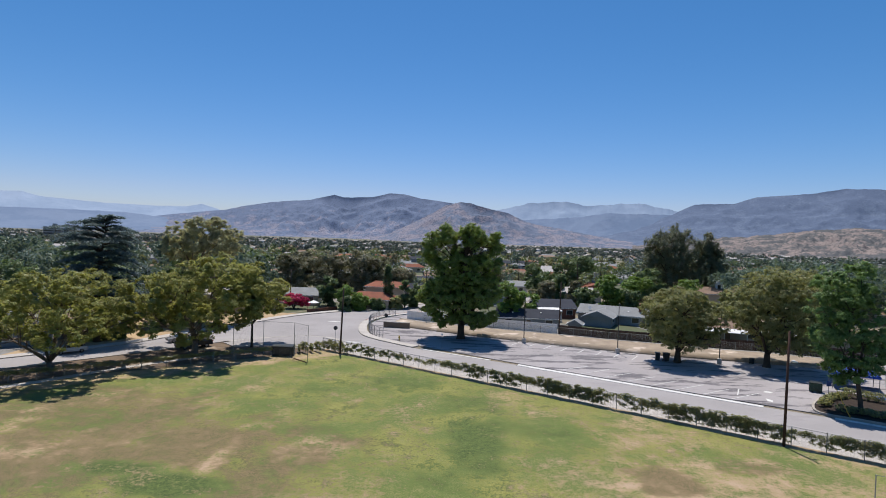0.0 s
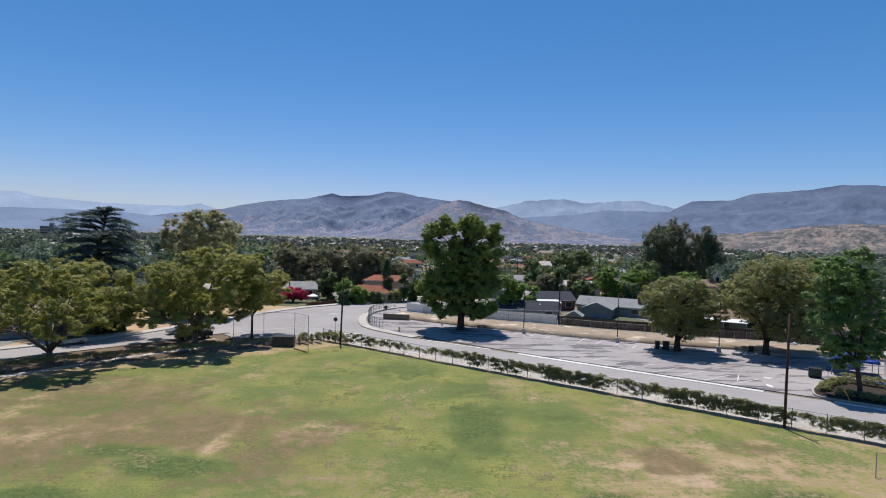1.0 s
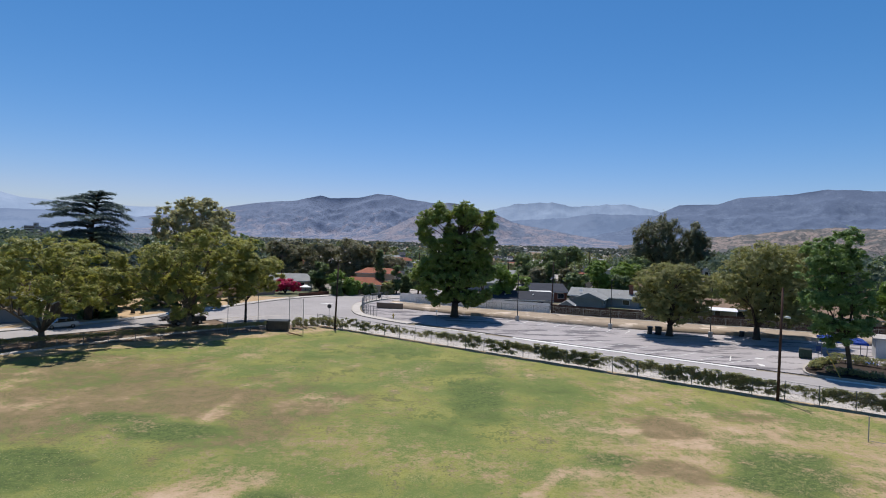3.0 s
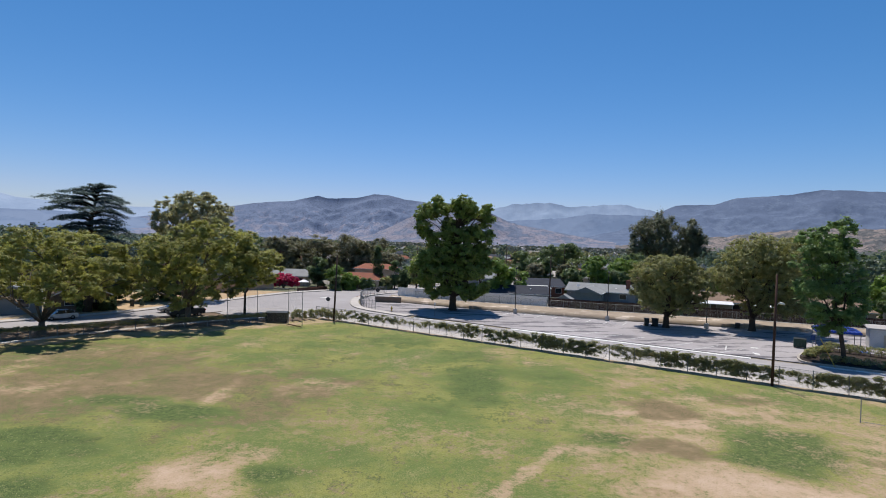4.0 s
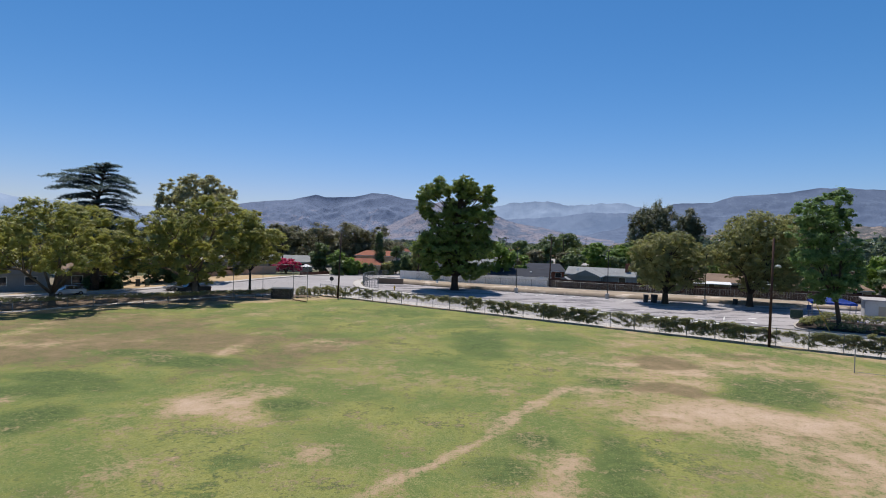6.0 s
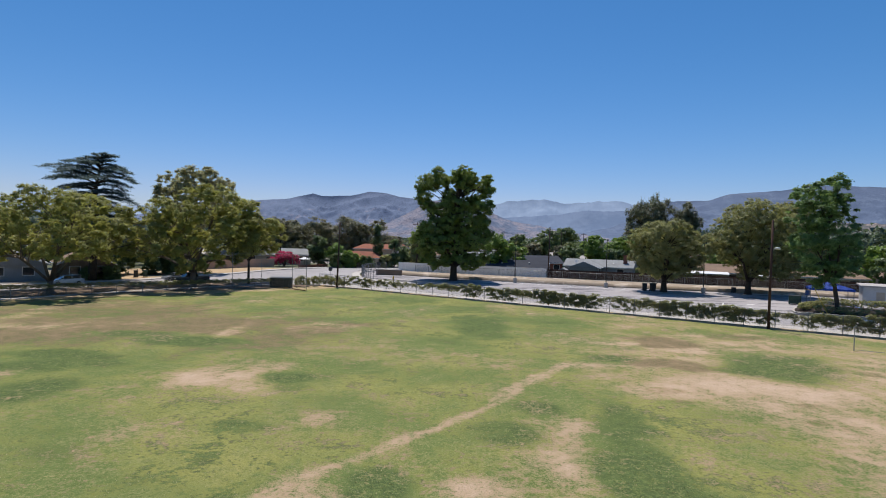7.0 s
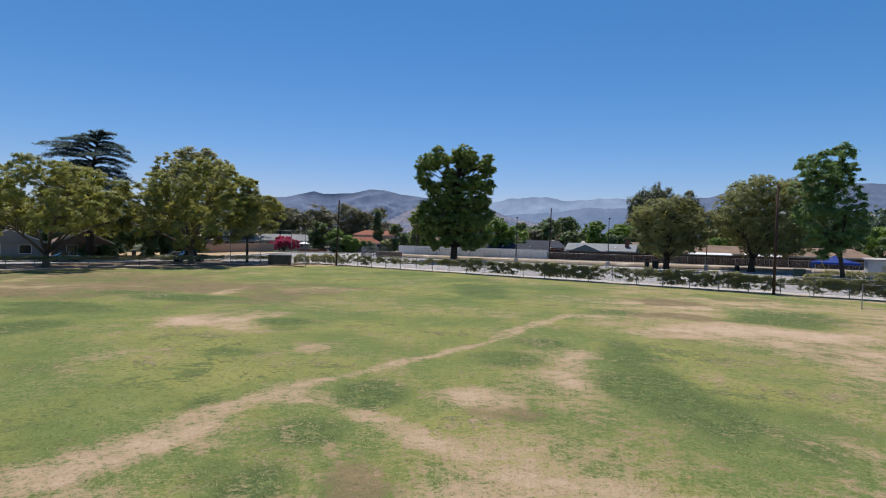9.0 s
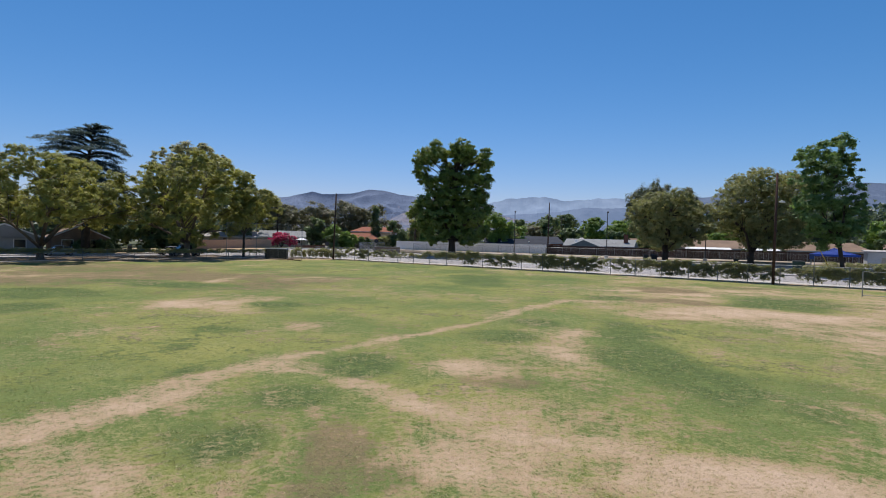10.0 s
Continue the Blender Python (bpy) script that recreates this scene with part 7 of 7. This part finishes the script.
for hx, hy, hl, hw, ht, wm, rm, hlab in [(12, 167, 13, 8, 6, "stucco_grey", "roof_grey", "grey house between the trees"), (42, 186, 14, 9, -5, "stucco_cream", "roof_pale", "cream house with a pale roof"), (63, 163, 13, 8, 10, "stucco_cream", "roof_brown", "cream house with a brown roof"), (20, 206, 15, 9, 4, "stucco_white", "roof_grey", "white house with a grey roof"), (52, 206, 13, 9, 80, "stucco_cream", "roof_red", "cream house with a red tile roof"), (0, 181, 12, 8, -8, "stucco_white", "roof_brown", "white house with a brown roof")]:
    house(hx, hy, hl, hw, 2.7, 1.5, ht, wm, rm, hlab)


def flat_shed(x, y, l, w, h, turn, label, wall_mat="stucco_white"):
    ob = tagged(new("storage_shed"), label, "shed", "white sheds")
    ob.location = (x, y, ground_z(x, y))
    ob.rotation_euler = (0, 0, radians(turn))
    bm = bmesh.new()
    box(bm, -l / 2, l / 2, -w / 2, w / 2, -0.2, h)
    part("wall", bm, MAT[wall_mat], ob)
    bm = bmesh.new()
    v = box(bm, -l / 2 - 0.3, l / 2 + 0.3, -w / 2 - 0.3, w / 2 + 0.3, h, h + 0.18)
    for p in v:
        if p.co.y > 0:
            p.co.z += 0.18
    part("roof", bm, MAT["roof_pale"], ob)
    bm = bmesh.new()
    box(bm, -0.5, 0.5, -w / 2 - 0.05, -w / 2 + 0.02, 0, 2.0)
    part("door", bm, MAT["stucco_cream"], ob)
    return ob


flat_shed(63.6, 78.0, 4.2, 3.4, 2.7, -30, "white flat-roofed storage shed")
house(70.0, 76.8, 6.5, 5, 3.6, 1.3, 55, "stucco_white", "roof_pale", "tall white gabled shed at the end of the car park", windows=1, name="shed")


def awning(x, y, l, w, h, turn, label):
    ob = tagged(new("patio_cover"), label, "patio cover")
    ob.location = (x, y, ground_z(x, y))
    ob.rotation_euler = (0, 0, radians(turn))
    bm = bmesh.new()
    v = box(bm, -l / 2, l / 2, -w / 2, w / 2, h, h + 0.1)
    for p in v:
        if p.co.y > 0:
            p.co.z += 0.35
    part("cover", bm, MAT["white"], ob)
    for sx in (-1, 0, 1):
        bm = bmesh.new()
        box(bm, sx * l * 0.47 - 0.06, sx * l * 0.47 + 0.06, -w / 2 + 0.1, -w / 2 + 0.22, -0.2, h)
        part("post", bm, MAT["white"], ob)
    return ob


awning(55.5, 113.2, 8.5, 3.2, 2.2, -22, "white patio cover against the cream house")
awning(64.8, 109.8, 6.5, 3.0, 2.2, -22, "white patio cover behind the wooden fence")
awning(24.5, 136.0, 5.5, 4, 2.5, 4, "white carport roof between the dark roofs")


def parasol(x, y):
    ob = tagged(new("patio_umbrella"), "white patio umbrella behind the iron fence", "umbrella")
    ob.location = (x, y, ground_z(x, y))
    bm = bmesh.new()
    tube(bm, [(0, 0, -0.1), (0, 0, 2.3)], [0.03, 0.03], 6)
    part("pole", bm, MAT["steel"], ob)
    bm = bmesh.new()
    tube(bm, [(0, 0, 2.0), (0, 0, 2.02), (0, 0, 2.5), (0, 0, 2.55)], [1.4, 1.42, 0.3, 0.03], 8)
    part("canopy", bm, MAT["white"], ob)


parasol(-33.2, 138.5)


# ---- cars ----
def car(x, y, turn, paint, label, kind="hatchback", name="car"):
    ob = tagged(new(name), label, "car" if kind != "pickup" else "pickup truck")
    ob.location = (x, y, ground_z(x, y))
    ob.rotation_euler = (0, 0, radians(turn))
    if kind == "pickup":
        L, W, wheel_r, axle = 5.7, 1.95, 0.39, (1.75, -1.75)
        lower = [(-2.85, 0.45), (2.8, 0.45), (2.85, 0.75), (2.8, 1.12), (1.4, 1.22), (-2.8, 1.22)]
        cabin = [(1.35, 1.2), (0.6, 1.82), (-0.75, 1.86), (-1.0, 1.2)]
    else:
        L, W, wheel_r, axle = 4.5, 1.75, 0.32, (1.4, -1.35)
        lower = [(-2.2, 0.32), (2.15, 0.3), (2.25, 0.5), (2.15, 0.72), (1.2, 0.95), (-1.9, 1.02), (-2.25, 0.85)]
        cabin = [(1.15, 0.93), (0.35, 1.4), (-0.7, 1.47), (-1.6, 1.3), (-2.05, 1.0)] if kind == "hatchback" else [(1.0, 0.93), (0.3, 1.38), (-0.8, 1.42), (-1.55, 1.0)]

    def loft(profile, half, inset_top, z_lo, z_hi):
        b = bmesh.new()
        rows = []
        for s in (-1, -0.9, 0.9, 1):
            pinch = 0.05 if abs(s) == 1 else 0.0
            cxm = sum(p[0] for p in profile) / len(profile)
            czm = sum(p[1] for p in profile) / len(profile)
            rows.append([b.verts.new((cxm + (px - cxm) * (1 - pinch), s * (half - inset_top * max(0, (pz - z_lo)) / (z_hi - z_lo)), czm + (pz - czm) * (1 - pinch))) for px, pz in profile])
        n = len(profile)
        for r, q in zip(rows, rows[1:]):
            for k in range(n):
                b.faces.new((r[k], r[(k + 1) % n], q[(k + 1) % n], q[k]))
        b.faces.new(rows[0][::-1])
        b.faces.new(rows[-1])
        bmesh.ops.recalc_face_normals(b, faces=b.faces[:])
        return b

    part("body", loft(lower, W / 2, 0.05, 0.4, 1.2), MAT[paint], ob)
    z0, z1 = cabin[0][1], max(p[1] for p in cabin)
    cab = part("cabin", loft(cabin, W / 2 - 0.06, 0.2, z0, z1), MAT["glass"], ob, "dark tinted windows")
    roof_pts = [p for p in cabin if p[1] > z1 - 0.1]
    b = bmesh.new()
    box(b, min(p[0] for p in roof_pts) - 0.15, max(p[0] for p in roof_pts) + 0.12, -W / 2 + 0.26, W / 2 - 0.26, z1 - 0.02, z1 + 0.035)
    bmesh.ops.bevel(b, geom=b.edges[:], offset=0.025, segments=1, affect="EDGES")
    part("roof", b, MAT[paint], ob)
    for s in (-1, 1):
        b = bmesh.new()
        for px in (cabin[0][0] - 0.45, cabin[-1][0] + 0.5, (cabin[0][0] + cabin[-1][0]) / 2):
            box(b, px - 0.04, px + 0.04, s * (W / 2 - 0.17) - 0.05, s * (W / 2 - 0.17) + 0.06, z0 - 0.02, z1 - 0.04)
        part("pillar", b, MAT[paint], ob)
    if kind == "pickup":
        b = bmesh.new()
        box(b, -2.7, -1.1, -0.85, 0.85, 1.215, 1.235)
        part("bed", b, MAT["rubber"], ob)
    for ax in axle:
        for s in (-1, 1):
            b = bmesh.new()
            tube(b, [(ax, s * (W / 2 - 0.22), wheel_r), (ax, s * (W / 2 - 0.03), wheel_r), (ax, s * (W / 2 + 0.01), wheel_r)], [wheel_r, wheel_r, wheel_r * 0.86], 16)
            tyre = part("wheel", b, MAT["rubber"], ob)
            b = bmesh.new()
            tube(b, [(ax, s * (W / 2 - 0.02), wheel_r), (ax, s * (W / 2 + 0.02), wheel_r)], [wheel_r * 0.62, wheel_r * 0.55], 12)
            part("rim", b, MAT["steel"], tyre)
    for s in (-1, 1):
        b = bmesh.new()
        zz = 0.62 if kind != "pickup" else 0.9
        box(b, lower[2][0] - 0.16, lower[2][0] + 0.02, s * (W / 2 - 0.42), s * (W / 2 - 0.1), zz, zz + 0.14) if s > 0 else box(b, lower[2][0] - 0.16, lower[2][0] + 0.02, s * (W / 2 - 0.1), s * (W / 2 - 0.42), zz, zz + 0.14)
        part("headlight", b, MAT["white"], ob)
        b = bmesh.new()
        lo_y, hi_y = sorted((s * (W / 2 - 0.32), s * (W / 2 - 0.06)))
        box(b, lower[0][0] - 0.03, lower[0][0] + 0.12, lo_y, hi_y, zz + 0.06, zz + 0.22)
        part("tail_light", b, MAT["red_paint"], ob)
    return ob


car(-57.6, 85.4, 228, "car_silver", "silver-blue hatchback parked at the far kerb")
car(-41.6, 92.4, 226, "car_black", "black pickup truck in the shade of the street trees", "pickup", "pickup_truck")
car(-46.2, 97.2, 226, "car_grey", "pale grey saloon car on the street", "sedan")


# ---- the valley ----
rng = random.Random(42)
PROTO = []
for k, (w_mat, r_mat, l, w, hip) in enumerate([("stucco_cream", "roof_brown", 15, 9, 0), ("stucco_white", "roof_grey", 14, 9, 3), ("stucco_cream", "roof_pale", 16, 10, 3), ("stucco_white", "roof_pale", 13, 9, 0), ("stucco_cream", "roof_red", 14, 9, 3), ("stucco_grey", "roof_dark", 15, 8, 0)]):
    label = {"roof_brown": "cream house with a brown roof among trees", "roof_grey": "white house with a grey roof among trees", "roof_pale": "pale-roofed house among trees", "roof_red": "cream house with a red tile roof among trees", "roof_dark": "grey house with a dark roof among trees"}[r_mat]
    PROTO.append(house(0, 0, l, w, 2.7, 1.5, 0, w_mat, r_mat, label, hip=hip))
placed = set()
spots, woods = [], []
y = 152.0
row = 0
while y < 1750:
    step = 15 + y * 0.012
    x = -y * 0.98 - 40
    while x < y * 0.98 + 40:
        px, py = x + rng.uniform(-3, 3), y + rng.uniform(-3, 3)
        street = row % 4 == 3
        close = py < 200 and -75 < px < 70
        if not close and not (py < 235 and 60 < px < 118):
            u = rng.random()
            if not street and u < (0.44 if py < 450 else 0.36):
                spots.append((px, py))
            elif u < (0.55 if street else 0.96):
                woods.append((px, py))
                for _ in range(1 if rng.random() < 0.6 else 0):
                    woods.append((px + rng.uniform(-7, 7), py + rng.uniform(-6, 6)))
        x += step * rng.uniform(0.85, 1.15)
    y += step * 0.9
    row += 1
for _ in range(60):
    woods.append((rng.uniform(-200, -72), rng.uniform(120, 200)))
for _ in range(60):
    woods.append((rng.uniform(95, 220), rng.uniform(90, 200)))
count = 0
far_houses = []
for px, py in spots:
    if py < 520 and count < 230:
        k = rng.choice([0, 0, 0, 1, 1, 2, 3, 4, 4, 5, 5])
        m = pose(px, py, ground_z(px, py), 0, 0, rng.choice([0, 90, 180, 8, -12, 75]))
        if k in placed:
            copy_thing(PROTO[k], m)
        else:
            PROTO[k].matrix_basis = m
            placed.add(k)
        count += 1
    elif rng.random() < 0.6:
        far_houses.append((px, py))


def far_roofs(places, material, wall_mat, seed):
    """Houses too far off to tell their parts."""
    r = random.Random(seed)
    walls, roofs = bmesh.new(), bmesh.new()
    wv, wf, rv, rf = [], [], [], []
    for px, py in places:
        l, w, h = r.uniform(11, 20), r.uniform(8, 11), r.uniform(2.6, 3.2)
        m = pose(px, py, ground_z(px, py), 0, 0, r.choice([0, 90, 10, -12]))
        i = len(wv)
        wv += [tuple(m @ Vector((sx * l / 2, sy * w / 2, z))) for z in (-0.3, h) for sx, sy in ((-1, -1), (1, -1), (1, 1), (-1, 1))]
        wf += [(i + a, i + (a + 1) % 4, i + 4 + (a + 1) % 4, i + 4 + a) for a in range(4)]
        j = len(rv)
        rise = r.uniform(1.2, 2.0)
        rv += [tuple(m @ Vector(p)) for p in ((-l / 2 - 0.5, -w / 2 - 0.5, h - 0.1), (l / 2 + 0.5, -w / 2 - 0.5, h - 0.1), (l / 2 + 0.5, w / 2 + 0.5, h - 0.1), (-l / 2 - 0.5, w / 2 + 0.5, h - 0.1), (-l / 2 + 2, 0, h + rise), (l / 2 - 2, 0, h + rise))]
        rf += [(j, j + 1, j + 5, j + 4), (j + 2, j + 3, j + 4, j + 5), (j + 1, j + 2, j + 5, j + 5), (j + 3, j, j + 4, j + 4)]
    walls.free()
    roofs.free()
    quads_tri = [f for f in rf if len(set(f)) == 4]
    tri = [tuple(dict.fromkeys(f)) for f in rf if len(set(f)) == 3]
    me = bpy.data.meshes.new("distant_houses")
    n = len(rv)
    me.from_pydata(rv + wv, [], quads_tri + tri + [tuple(a + n for a in f) for f in wf])
    me.materials.append(material)
    me.materials.append(wall_mat)
    k = len(quads_tri) + len(tri)
    for p in me.polygons[k:]:
        p.material_index = 1
    tagged(new("distant_houses", me), "pale roofs of distant houses across the valley", "houses", kind="stuff")


groups = [("roof_pale", "stucco_cream"), ("roof_grey", "stucco_grey"), ("roof_brown", "stucco_brown"), ("roof_pale", "stucco_white"), ("roof_grey", "stucco_cream")]
for k, (a, b) in enumerate(groups):
    far_roofs(far_houses[k::5], MAT[a], MAT[b], k)


def far_woods(name, places, material, label, seed, tall, grown=None):
    """Trees of the valley, clumps of leaves on a common mesh."""
    g = np.random.default_rng(seed)
    allv = []
    for px, py in places:
        d = math.hypot(px, py)
        slim = g.random() < tall and d < 520
        h = g.uniform(8, 14) if slim else g.uniform(4.0, 9.0) * (1 - 0.15 * min(1, d / 1500))
        if grown:
            h = g.uniform(*grown)
        w = h * (g.uniform(0.14, 0.26) if slim else g.uniform(0.4, 0.65))
        n = int(np.clip(56000 / d, 28, 380)) * (3 if grown else 1)
        z = ground_z(px, py)
        lobes = [(0, 0, h * 0.6, w * 0.8, w * 0.8, h * 0.36)] + [(g.uniform(-0.7, 0.7) * w, g.uniform(-0.7, 0.7) * w, h * g.uniform(0.35, 0.88), w * 0.5, w * 0.5, h * 0.16) for _ in range(5)]
        p, nrm = crown_points(g, lobes, n, w * 0.3, 0.8, 0.1)
        v = leaves(g, p, nrm, (0.42 if d < 300 else 0.6 if d < 500 else 0.9 if d < 800 else 1.3), 0.7)
        allv.append(v + np.array([px, py, z]))
    v = np.concatenate(allv)
    return tagged(quads(name, v, np.arange(len(v)).reshape(-1, 3), material), label, "trees", kind="stuff")


def stand(count, bearing, dist, seed):
    """Places of a wood between two bearings and two distances."""
    r = random.Random(seed)
    out = []
    for _ in range(count):
        th, d = radians(r.uniform(*bearing)), r.uniform(*dist)
        out.append((math.sin(th) * d, math.cos(th) * d))
    return out


near_woods = [p for p in woods if math.hypot(*p) < 560]
far_ones = [p for p in woods if math.hypot(*p) >= 560]
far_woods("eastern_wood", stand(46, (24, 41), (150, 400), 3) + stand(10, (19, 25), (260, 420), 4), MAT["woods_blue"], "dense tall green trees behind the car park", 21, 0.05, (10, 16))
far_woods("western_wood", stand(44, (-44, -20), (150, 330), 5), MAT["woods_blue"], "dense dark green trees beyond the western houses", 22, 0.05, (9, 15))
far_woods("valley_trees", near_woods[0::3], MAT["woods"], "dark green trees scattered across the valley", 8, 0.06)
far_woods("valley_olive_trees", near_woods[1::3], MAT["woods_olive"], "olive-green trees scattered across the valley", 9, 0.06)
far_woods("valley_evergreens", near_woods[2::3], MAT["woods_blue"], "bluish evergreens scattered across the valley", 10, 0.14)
far_woods("distant_trees", far_ones, MAT["woods_far"], "trees far across the valley, greyed for haze", 12, 0.12)


def tower(x, y, masses, label):
    """A far office block: stepped masses with a stair tower and bands of windows."""
    ob = tagged(new("office_block"), label, "building")
    ob.location = (x, y, 0)
    for cx, cy, hx, hy, h in masses:
        bm = bmesh.new()
        box(bm, cx - hx, cx + hx, cy - hy, cy + hy, -1, h)
        box(bm, cx - hx * 0.96, cx + hx * 0.96, cy - hy * 0.96, cy + hy * 0.96, h, h + 0.6)
        wall_ob = part("wall", bm, MAT["stucco_grey"], ob)
        for k in range(int(h / 4)):
            bm = bmesh.new()
            box(bm, cx - hx * 0.9, cx + hx * 0.9, cy - hy - 0.12, cy - hy + 0.05, 2 + 4 * k, 3.8 + 4 * k)
            part("window_band", bm, MAT["glass"], wall_ob)


tower(-655, 905, [(0, 0, 9, 7, 17), (15, 2, 7, 6, 15), (5, 1, 2.5, 2.5, 22)], "grey office block far across the valley")
